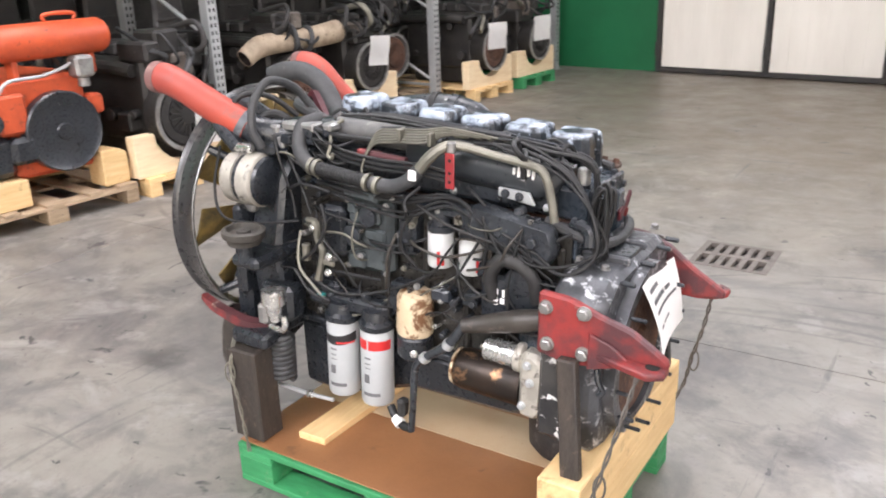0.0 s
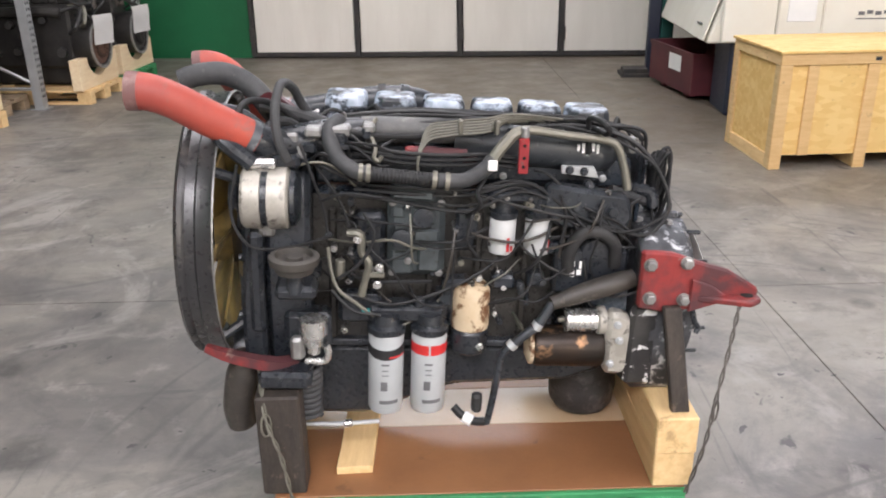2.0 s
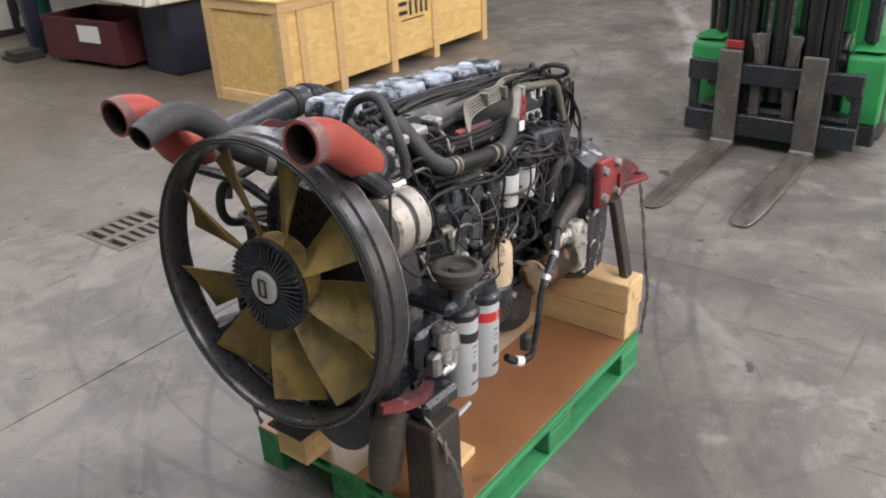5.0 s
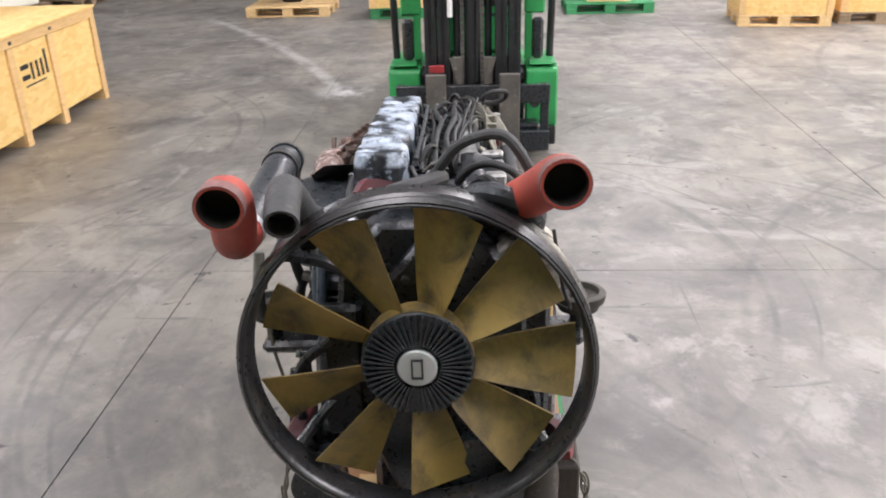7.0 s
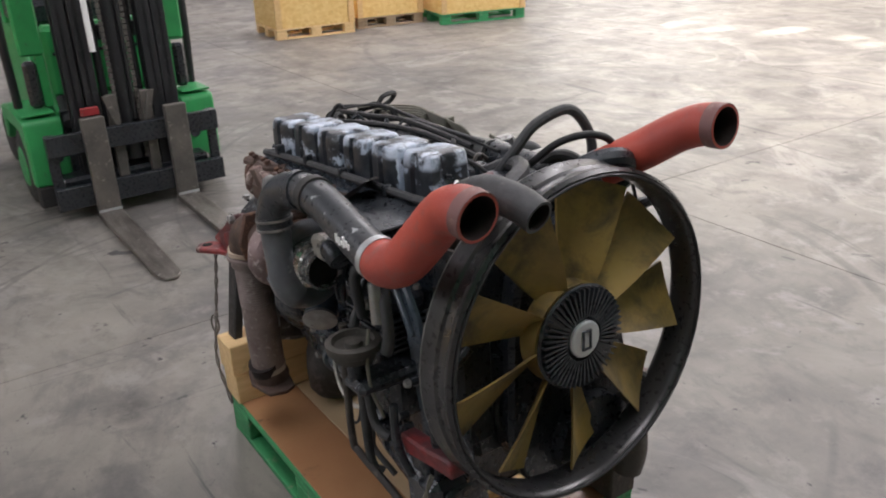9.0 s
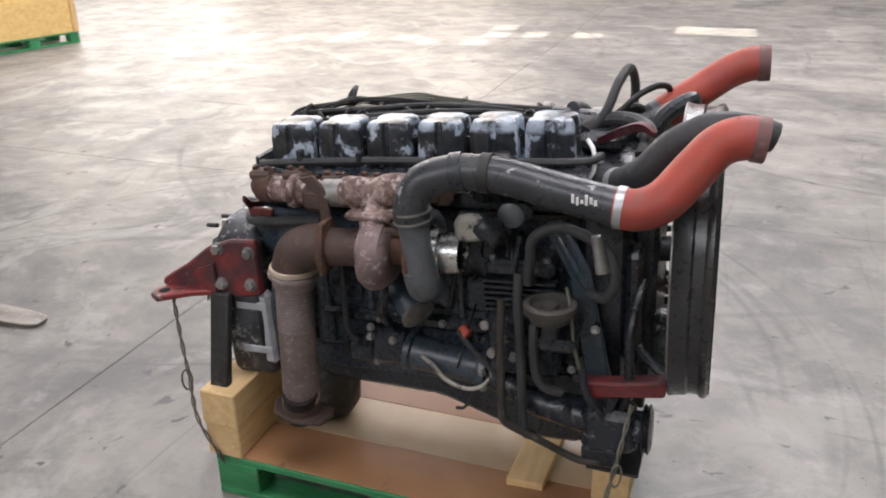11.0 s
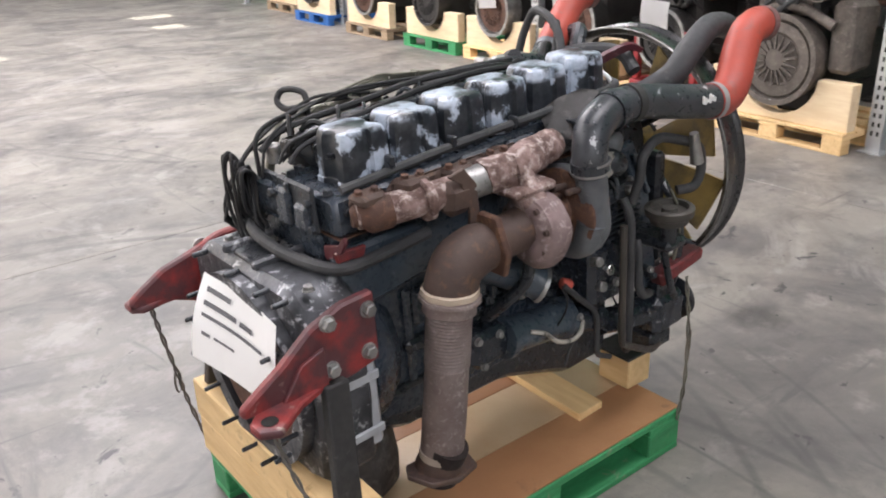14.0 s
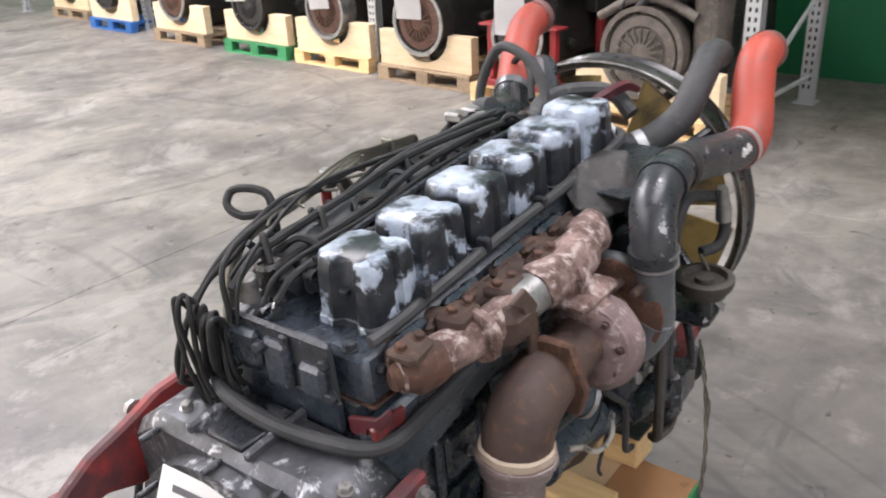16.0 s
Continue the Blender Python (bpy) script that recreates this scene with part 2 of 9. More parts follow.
M_BLUEPAL = mat("blue_pallet_paint", (0.03, 0.14, 0.42), (0.02, 0.10, 0.30), scale=6, rough=(0.5, 0.75))
M_HARDBOARD = mat("brown_hardboard", (0.32, 0.150, 0.066), (0.25, 0.115, 0.052), (0.09, 0.048, 0.03), scale=3.2, spots=(0.64, 0.78), spot_scale=9,
                  rough=(0.30, 0.50), bump=0.06, bump_scale=80, coat=0.15)
# the brown hardboard again, lightened to look more strongly lit
M_LITBOARD = mat("lit_hardboard", (0.40, 0.215, 0.105), (0.33, 0.165, 0.08), (0.12, 0.065, 0.04), scale=3.2, spots=(0.64, 0.78), spot_scale=9,
                 rough=(0.30, 0.50), bump=0.06, bump_scale=80, coat=0.15)
M_PALEBOARD = mat("pale_faced_hardboard", (0.55, 0.42, 0.27), (0.46, 0.31, 0.18), (0.34, 0.20, 0.12), scale=2.6, spots=(0.62, 0.80), spot_scale=6,
                  rough=(0.26, 0.40), bump=0.02, bump_scale=80, coat=0.3)
M_SOOT = mat("sooty_dusty_iron", (0.030, 0.029, 0.029), (0.055, 0.052, 0.050), (0.13, 0.125, 0.118), scale=7, spots=(0.52, 0.74), spot_scale=20, rough=(0.5, 0.75), bump=0.4)
M_CUFF = mat("dusty_hose_end", (0.20, 0.095, 0.088), (0.14, 0.075, 0.072), (0.30, 0.20, 0.18), scale=8, spots=(0.54, 0.74), spot_scale=22, rough=(0.55, 0.75), bump=0.12)
M_PAPER = mat("white_paper", (0.88, 0.88, 0.87), (0.85, 0.85, 0.84), rough=(0.75, 0.85), bump=0)
M_INK = mat("grey_ink", (0.16, 0.16, 0.17), rough=(0.7, 0.8), bump=0)
M_BLACKINK = mat("black_ink", (0.02, 0.02, 0.022), rough=(0.6, 0.7), bump=0)
M_STEEL = mat("zinc_steel", (0.58, 0.60, 0.61), (0.46, 0.48, 0.49), scale=4, rough=(0.35, 0.55), metal=0.6)
M_FORKSTEEL = mat("worn_fork_steel", (0.09, 0.085, 0.08), (0.16, 0.145, 0.13), (0.30, 0.27, 0.24), scale=5, rough=(0.4, 0.7), metal=0.4)
M_FORKTOP = mat("polished_fork_steel", (0.26, 0.24, 0.215), (0.12, 0.105, 0.095), (0.46, 0.44, 0.40), scale=5, stretch=(0.6, 3, 3), rough=(0.28, 0.5), metal=0.6)
M_FLAKE = mat("black_iron_with_bare_patches", (0.022, 0.022, 0.024), (0.05, 0.048, 0.046), (0.72, 0.72, 0.71), scale=9, spots=(0.585, 0.605), spot_scale=15, rough=(0.25, 0.5), bump=0.5)
M_BROWNGRIME = mat("brown_dusty_iron", (0.16, 0.138, 0.118), (0.09, 0.078, 0.068), (0.26, 0.23, 0.20), scale=12, spots=(0.56, 0.72), spot_scale=40, rough=(0.5, 0.8), metal=0.2, bump=0.5)
M_BROWNPIPE = mat("brown_greasy_pipe", (0.060, 0.052, 0.044), (0.034, 0.030, 0.027), (0.14, 0.12, 0.10), scale=9, spots=(0.58, 0.74), spot_scale=30, rough=(0.3, 0.6), bump=0.4)
M_STOREBLACK = mat("stored_black_grime", (0.016, 0.015, 0.015), (0.030, 0.028, 0.026), (0.10, 0.088, 0.075), scale=8, spots=(0.63, 0.76), spot_scale=45, rough=(0.3, 0.65), bump=0.7)
M_STOREGREY = mat("stored_grey_iron", (0.042, 0.040, 0.039), (0.020, 0.019, 0.019), (0.15, 0.135, 0.115), scale=10, spots=(0.60, 0.74), spot_scale=50, rough=(0.35, 0.65), metal=0.1, bump=0.6)
M_TANDUCT = mat("tan_dusty_duct", (0.46, 0.37, 0.27), (0.28, 0.22, 0.16), (0.12, 0.09, 0.07), scale=8, rough=(0.6, 0.85))
M_MAST = mat("grey_black_mast_steel", (0.036, 0.037, 0.041), (0.024, 0.025, 0.028), (0.09, 0.09, 0.092), scale=5, spots=(0.6, 0.76), rough=(0.32, 0.55), metal=0.3, bump=0.15)
M_FLGREEN = mat("forklift_green", (0.035, 0.33, 0.095), (0.028, 0.25, 0.075), (0.05, 0.11, 0.06), scale=4, spots=(0.60, 0.76), rough=(0.34, 0.55), bump=0.08)
M_RUBBER = mat("black_rubber", (0.018, 0.018, 0.019), (0.035, 0.034, 0.033), (0.10, 0.095, 0.09), scale=8, spots=(0.63, 0.8), rough=(0.55, 0.8))
M_MACHINE = mat("machine_cream", (0.80, 0.78, 0.70), (0.74, 0.71, 0.62), scale=1.5, rough=(0.4, 0.55), bump=0.04)
M_NAVY = mat("machine_navy", (0.02, 0.026, 0.05), (0.03, 0.035, 0.06), rough=(0.4, 0.6))
M_DUCTTEAL = mat("dark_teal_duct", (0.012, 0.10, 0.085), (0.01, 0.07, 0.062), scale=2, rough=(0.45, 0.65), bump=0.05)
M_REDBIN = mat("red_bin_paint", (0.13, 0.028, 0.036), (0.085, 0.02, 0.028), (0.06, 0.03, 0.03), scale=3, rough=(0.45, 0.65))
M_ORANGE = mat("orange_paint", (0.57, 0.092, 0.030), (0.42, 0.066, 0.025), (0.06, 0.03, 0.022), scale=7, spots=(0.60, 0.72), rough=(0.35, 0.55))
M_DIRTBLACK = mat("dirty_black_iron", (0.012, 0.0145, 0.019), (0.023, 0.027, 0.033), (0.09, 0.09, 0.09), scale=10, spots=(0.62, 0.74), spot_scale=55, rough=(0.16, 0.5), bump=0.6, coat=0.25)
M_DARKGREY = mat("grimy_grey_iron", (0.042, 0.048, 0.056), (0.020, 0.023, 0.028), (0.17, 0.17, 0.168), scale=12, spots=(0.60, 0.74), spot_scale=55, rough=(0.18, 0.5), metal=0.15, bump=0.55)
M_ENGBLUE = mat("blue_grey_engine_paint", (0.042, 0.055, 0.073), (0.025, 0.033, 0.045), (0.16, 0.165, 0.17), scale=8, spots=(0.61, 0.74), spot_scale=45, rough=(0.14, 0.45), bump=0.5, coat=0.3)
M_SOOTBLACK = mat("greasy_brown_black_iron", (0.019, 0.0185, 0.0175), (0.036, 0.033, 0.029), (0.13, 0.12, 0.105), scale=9, spots=(0.60, 0.74), spot_scale=45, rough=(0.18, 0.5), bump=0.6, coat=0.2)
M_GUNMETAL = mat("dark_slate_manifold_paint", (0.034, 0.040, 0.045), (0.022, 0.025, 0.029), (0.13, 0.132, 0.13), scale=6, spots=(0.62, 0.76), spot_scale=30, rough=(0.25, 0.5), bump=0.35, coat=0.15)
M_ALU = mat("dirty_aluminium", (0.42, 0.42, 0.41), (0.24, 0.235, 0.23), (0.08, 0.075, 0.07), scale=14, spots=(0.58, 0.72), spot_scale=40, rough=(0.32, 0.55), metal=0.75, bump=0.35)
M_GREASEALU = mat("greasy_alloy", (0.125, 0.13, 0.142), (0.040, 0.042, 0.047), (0.58, 0.59, 0.62), scale=9, spots=(0.56, 0.66), spot_scale=20, rough=(0.28, 0.6), metal=0.45, bump=0.45)
M_CREAMALU = mat("pale_dull_alloy", (0.54, 0.515, 0.46), (0.36, 0.34, 0.30), (0.08, 0.072, 0.065), scale=12, spots=(0.55, 0.68), spot_scale=30, rough=(0.4, 0.6), metal=0.35, bump=0.3)
M_SCUFF = mat("scuffed_black_pipe", (0.030, 0.034, 0.040), (0.050, 0.053, 0.058), (0.42, 0.43, 0.44), scale=8, spots=(0.63, 0.68), spot_scale=28, rough=(0.22, 0.45), bump=0.2)
M_CHROME = mat("bright_metal", (0.75, 0.75, 0.74), (0.6, 0.6, 0.58), scale=12, rough=(0.15, 0.35), metal=0.9, bump=0.15)
M_RUST = mat("rusty_iron", (0.115, 0.055, 0.036), (0.066, 0.037, 0.029), (0.19, 0.10, 0.058), scale=12, spots=(0.5, 0.7), spot_scale=50, rough=(0.7, 0.9), bump=0.6)
M_PINKRUST = mat("pink_scaled_iron", (0.29, 0.20, 0.18), (0.11, 0.066, 0.055), (0.50, 0.42, 0.39), scale=15, amount=(0.38, 0.58), spots=(0.5, 0.66), spot_scale=45, rough=(0.7, 0.92), bump=0.7)
M_MAUVE = mat("mauve_scaled_iron", (0.25, 0.185, 0.18), (0.16, 0.112, 0.107), (0.42, 0.35, 0.34), scale=14, spots=(0.54, 0.68), spot_scale=40, rough=(0.65, 0.9), bump=0.5)
M_ELBOW = mat("dark_brown_iron", (0.088, 0.056, 0.044), (0.058, 0.037, 0.031), (0.17, 0.095, 0.055), scale=8, spots=(0.56, 0.74), spot_scale=25, rough=(0.55, 0.8), bump=0.3)
M_SLATE = mat("slate_blue_paint", (0.050, 0.070, 0.090), (0.032, 0.044, 0.058), (0.17, 0.19, 0.21), scale=7, spots=(0.61, 0.74), spot_scale=32, rough=(0.2, 0.45), bump=0.4, coat=0.35)
M_PUMPGREY = mat("grey_green_pump_paint", (0.072, 0.086, 0.090), (0.040, 0.048, 0.052), (0.03, 0.031, 0.032), scale=12, amount=(0.4, 0.62), spots=(0.56, 0.68), spot_scale=36, rough=(0.28, 0.55), bump=0.45)
M_WETBLACK = mat("wet_oily_black", (0.011, 0.015, 0.022), (0.026, 0.031, 0.040), (0.30, 0.31, 0.33), scale=9, spots=(0.64, 0.70), spot_scale=24, rough=(0.08, 0.38), bump=0.8, bump_scale=38, coat=0.4)
M_BRIGHTALU = mat("bright_cast_alloy", (0.62, 0.65, 0.70), (0.45, 0.47, 0.50), (0.12, 0.12, 0.12), scale=9, spots=(0.62, 0.72), spot_scale=20, rough=(0.3, 0.5), metal=0.4, bump=0.25)
M_CUP = mat("dusty_mount_rubber", (0.062, 0.056, 0.048), (0.036, 0.033, 0.030), (0.13, 0.118, 0.10), scale=8, rough=(0.5, 0.8), bump=0.25)
M_DULLALU = mat("dull_cast_alloy", (0.17, 0.185, 0.20), (0.10, 0.108, 0.12), (0.30, 0.31, 0.32), scale=9, spots=(0.6, 0.74), spot_scale=24, rough=(0.28, 0.5), metal=0.35, bump=0.2)
M_DUSTY = mat("dusty_grey_casting", (0.115, 0.115, 0.112), (0.065, 0.066, 0.068), (0.22, 0.215, 0.20), scale=9, spots=(0.54, 0.70), spot_scale=26, rough=(0.4, 0.65), bump=0.4)
M_FLEX = mat("rust_brown_flex_pipe", (0.26, 0.215, 0.20), (0.155, 0.115, 0.105), (0.40, 0.36, 0.34), scale=9, spots=(0.54, 0.76), spot_scale=60, rough=(0.5, 0.75), metal=0.2, bump=0.3)
M_REDHOSE = mat("red_silicone_hose", (0.45, 0.074, 0.047), (0.31, 0.055, 0.042), (0.20, 0.10, 0.085), scale=5, spots=(0.56, 0.76), spot_scale=15, rough=(0.45, 0.62), bump=0.12, bump_scale=120)
# near-black for hollow pipe ends, painted for the shade in their mouths
M_MOUTHSHADE = mat("hose_mouth_shade", (0.02, 0.012, 0.011), rough=(0.7, 0.9))
M_REDPAINT = mat("worn_red_paint", (0.33, 0.025, 0.028), (0.25, 0.02, 0.025), (0.12, 0.07, 0.06), scale=9, spots=(0.56, 0.68), spot_scale=26, rough=(0.4, 0.65), bump=0.25)
M_MAROON = mat("dark_maroon_paint", (0.10, 0.018, 0.024), (0.06, 0.014, 0.02), (0.13, 0.07, 0.07), scale=9, rough=(0.35, 0.6), bump=0.2)
M_REDCHIP = mat("chipped_red_bracket", (0.27, 0.032, 0.030), (0.085, 0.030, 0.034), (0.34, 0.27, 0.23), scale=9, amount=(0.36, 0.54), spots=(0.62, 0.70), spot_scale=11, rough=(0.4, 0.65), bump=0.25)
M_FAN = mat("dusty_yellow_fan_plastic", (0.33, 0.225, 0.062), (0.195, 0.137, 0.05), (0.05, 0.042, 0.03), scale=6, spots=(0.47, 0.70), spot_scale=8, rough=(0.55, 0.75), bump=0.15)
M_SHROUD = mat("dark_grey_shroud", (0.032, 0.032, 0.033), (0.020, 0.020, 0.022), (0.10, 0.094, 0.086), scale=5, spots=(0.58, 0.74), spot_scale=16, rough=(0.22, 0.42), bump=0.1, coat=0.3)
M_BRASSTUBE = mat("dull_tin_tube", (0.25, 0.24, 0.20), (0.16, 0.155, 0.13), rough=(0.35, 0.55), metal=0.6)
M_HOSEGREY = mat("dusty_grey_hose", (0.032, 0.034, 0.037), (0.056, 0.057, 0.059), (0.13, 0.126, 0.118), scale=10, spots=(0.6, 0.8), rough=(0.5, 0.75))
M_CABLE = mat("black_cable", (0.008, 0.0085, 0.0095), (0.018, 0.0185, 0.0195), scale=20, rough=(0.45, 0.7), bump=0.1)
M_FILTERWHITE = mat("white_filter_can", (0.62, 0.63, 0.63), (0.52, 0.53, 0.53), (0.30, 0.29, 0.27), scale=6, spots=(0.66, 0.8), spot_scale=16, rough=(0.28, 0.45), bump=0.04)
M_FILTERGREY = mat("light_grey_filter_can", (0.44, 0.46, 0.47), (0.38, 0.40, 0.41), (0.22, 0.22, 0.21), scale=6, spots=(0.66, 0.8), spot_scale=16, rough=(0.28, 0.45), bump=0.04)
M_LABELRED = mat("red_label_print", (0.60, 0.03, 0.035), (0.55, 0.03, 0.03), rough=(0.35, 0.5), bump=0)
M_RUSTWHITE = mat("flaking_white_rusty_can", (0.66, 0.56, 0.40), (0.55, 0.42, 0.27), (0.15, 0.07, 0.03), scale=9, spots=(0.49, 0.57), spot_scale=15, rough=(0.5, 0.7), bump=0.3)
M_COPPER = mat("copper_starter_body", (0.028, 0.024, 0.022), (0.05, 0.035, 0.027), (0.42, 0.24, 0.13), scale=8, spots=(0.56, 0.68), spot_scale=12, rough=(0.3, 0.5), metal=0.7, bump=0.2)
M_TEAL = mat("teal_wire", (0.03, 0.22, 0.22), rough=(0.5, 0.6), bump=0)
M_GRATE = mat("grey_brown_cast_iron", (0.20, 0.178, 0.16), (0.14, 0.122, 0.11), scale=12, rough=(0.5, 0.75), metal=0.3)
M_OPAL = mat("opal_sheet", (0.8, 0.8, 0.78), rough=(0.5, 0.7), bump=0)
# near-black that stands in for the shade inside holes and openings
M_HOLESHADE = mat("hole_shade", (0.012, 0.011, 0.01), rough=(0.9, 1.0))


def rocker_paint():
    """Black paint worn through to bluish bare alloy, most on the upper faces."""
    m, nt, bsdf = _fresh("worn_rocker_cover")
    wear = _noise(nt, 11, 6, 0.6, 0.54, 0.58, distort=0.3)
    geo = nt.nodes.new("ShaderNodeTexCoord")
    sepx = nt.nodes.new("ShaderNodeSeparateXYZ")
    nt.links.new(geo.outputs["Object"], sepx.inputs[0])
    top = nt.nodes.new("ShaderNodeMapRange")
    top.inputs[1].default_value, top.inputs[2].default_value = 1.175, 1.186
    nt.links.new(sepx.outputs["Z"], top.inputs[0])
    oi = nt.nodes.new("ShaderNodeObjectInfo")
    n2 = _noise(nt, 10, 6, 0.65, 0.44, 0.55)
    mul = nt.nodes.new("ShaderNodeMath")
    mul.operation = "MULTIPLY"
    nt.links.new(top.outputs[0], mul.inputs[0])
    nt.links.new(n2, mul.inputs[1])
    mx = nt.nodes.new("ShaderNodeMath")
    mx.operation = "MAXIMUM"
    nt.links.new(mul.outputs[0], mx.inputs[0])
    nt.links.new(wear, mx.inputs[1])
    bare = _mix(nt, _noise(nt, 26, 4, 0.6, 0.35, 0.65), (0.50, 0.56, 0.65), (0.30, 0.36, 0.44))
    dark = _mix(nt, _noise(nt, 40, 5, 0.6, 0.4, 0.7), (0.016, 0.020, 0.026), (0.048, 0.053, 0.060))
    nt.links.new(_mix(nt, mx.outputs[0], dark, bare), bsdf.inputs["Base Color"])
    bsdf.inputs["Roughness"].default_value = 0.34
    _bump(nt, bsdf, mx.outputs[0], 0.2, 0.001)
    return m


M_ROCKER = rocker_paint()


# ---- mesh helpers ----
def finish(bm, smooth=35):
    for f in bm.faces:
        f.smooth = True
    for e in bm.edges:
        if len(e.link_faces) == 2 and e.calc_face_angle(0) > radians(smooth):
            e.smooth = False
    return bm


def part(name, bm, material, parent=None, label="", category=""):
    inside = M_MOUTHSHADE if any(f.material_index for f in bm.faces) else None
    me = bpy.data.meshes.new(name)
    finish(bm)
    bm.to_mesh(me)
    bm.free()
    me.materials.append(material)
    if inside:
        me.materials.append(inside)
    ob = new(name, me)
    if parent is not None:
        ob.parent = parent
    return tagged(ob, label, category)


def thing(name, label, category, m=None, group="", kind=""):
    ob = new(name)
    ob.empty_display_size = 0.05
    if m is not None:
        ob.matrix_world = m
    return tagged(ob, label, category, group, kind)


def box(x0, x1, y0, y1, z0, z1, bevel=0.0, bm=None, seg=1):
    own = bmesh.new()
    v = [own.verts.new((x, y, z)) for x in (x0, x1) for y in (y0, y1) for z in (z0, z1)]
    for f in ((0, 1, 3, 2), (4, 6, 7, 5), (0, 4, 5, 1), (2, 3, 7, 6), (0, 2, 6, 4), (1, 5, 7, 3)):
        own.faces.new([v[i] for i in f])
    bmesh.ops.recalc_face_normals(own, faces=own.faces)
    if bevel:
        bmesh.ops.bevel(own, geom=own.edges[:], offset=bevel, segments=seg, affect="EDGES", profile=0.5)
    return add(bm, own)


def add(bm, own, m=None):
    """own, moved by m, joined into bm when there is one."""
    if m is not None:
        bmesh.ops.transform(own, matrix=m, verts=own.verts)
    if bm is None:
        return own
    me = bpy.data.meshes.new("tmp")
    own.to_mesh(me)
    own.free()
    bm.from_mesh(me)
    bpy.data.meshes.remove(me)
    return bm


def frame_along(a, b):
    """A matrix at a whose z points to b."""
    d = Vector(b) - Vector(a)
    return Matrix.Translation(a) @ d.to_track_quat("Z", "Y").to_matrix().to_4x4(), d.length


def lathe(profile, a, b, seg=24, bm=None, caps=True):
    """A turned body: profile of (distance along a to b as metres, radius)."""
    own = bmesh.new()
    m, _ = frame_along(a, b)
    rings = []
    for h, r in profile:
        rings.append([own.verts.new((r * math.cos(k * 2 * math.pi / seg), r * math.sin(k * 2 * math.pi / seg), h)) for k in range(seg)])
    for p, q in zip(rings, rings[1:]):
        for k in range(seg):
            own.faces.new((p[k], p[(k + 1) % seg], q[(k + 1) % seg], q[k]))
    if caps:
        for ring, h in ((rings[0][::-1], 0), (rings[-1], 1)):
            own.faces.new(ring)
    bmesh.ops.recalc_face_normals(own, faces=own.faces)
    return add(bm, own, m)


def cyl(a, b, r, seg=20, bevel=0.003, bm=None):
    L = (Vector(b) - Vector(a)).length
    c = min(bevel, r * 0.4, L * 0.4)
    return lathe([(0, r - c), (c, r), (L - c, r), (L, r - c)], a, b, seg, bm)


def spline(points, n=8):
    """Catmull-Rom through the points."""
    P = [Vector(p) for p in points]
    P = [P[0] * 2 - P[1]] + P + [P[-1] * 2 - P[-2]]
    out = []
    for i in range(1, len(P) - 2):
        for k in range(n):
            t = k / n
            a, b, c, d = P[i - 1], P[i], P[i + 1], P[i + 2]
            out.append(0.5 * ((2 * b) + (c - a) * t + (2 * a - 5 * b + 4 * c - d) * t * t + (3 * b - a - 3 * c + d) * t ** 3))
    out.append(P[-2])
    return out


def tube(points, r, seg=10, n=8, bm=None, smooth=True, wall=0.0, ribs=0.0, rib_len=0.012):
    """A pipe or cable along the points; r may be a list, one per point. wall > 0 makes it hollow at the ends."""
    pts = spline(points, n) if smooth and len(points) > 2 else [Vector(p) for p in points]
    rad = list(r) if isinstance(r, (list, tuple)) else [r] * len(points)
    own = bmesh.new()
    side = None
    rings = []
    dist = 0.0
    total = len(pts) - 1
    for i, p in enumerate(pts):
        d = (pts[min(i + 1, total)] - pts[max(i - 1, 0)]).normalized()
        if side is None:
            side = d.orthogonal().normalized()
        side = (side - d * side.dot(d)).normalized()
        up = d.cross(side)
        u = i / total * (len(rad) - 1)
        k0 = min(int(u), len(rad) - 2) if len(rad) > 1 else 0
        rr = rad[k0] + (rad[min(k0 + 1, len(rad) - 1)] - rad[k0]) * (u - k0)
        if ribs and i % 2:
            rr += ribs
        rings.append([own.verts.new(p + (side * math.cos(k * 2 * math.pi / seg) + up * math.sin(k * 2 * math.pi / seg)) * rr) for k in range(seg)])
        rings[-1].append((p, d, rr))
    body = [q[:seg] for q in rings]
    for p, q in zip(body, body[1:]):
        for k in range(seg):
            own.faces.new((p[k], p[(k + 1) % seg], q[(k + 1) % seg], q[k]))
    if wall:
        for ring, info, sgn in ((body[0], rings[0][seg], 1), (body[-1], rings[-1][seg], -1)):
            c, d, rr = info
            inner = [own.verts.new(c + (v.co - c) * ((rr - wall) / rr)) for v in ring]
            deep = [own.verts.new(v.co + d * sgn * rr * 1.4) for v in inner]
            for a, b in ((ring, inner), (inner, deep)):
                for k in range(seg):
                    own.faces.new((a[k], b[k], b[(k + 1) % seg], a[(k + 1) % seg])).material_index = 0 if a is ring else 1
            own.faces.new(deep).material_index = 1
    else:
        own.faces.new(body[0][::-1])
        own.faces.new(body[-1])
    bmesh.ops.recalc_face_normals(own, faces=own.faces)
    return add(bm, own)


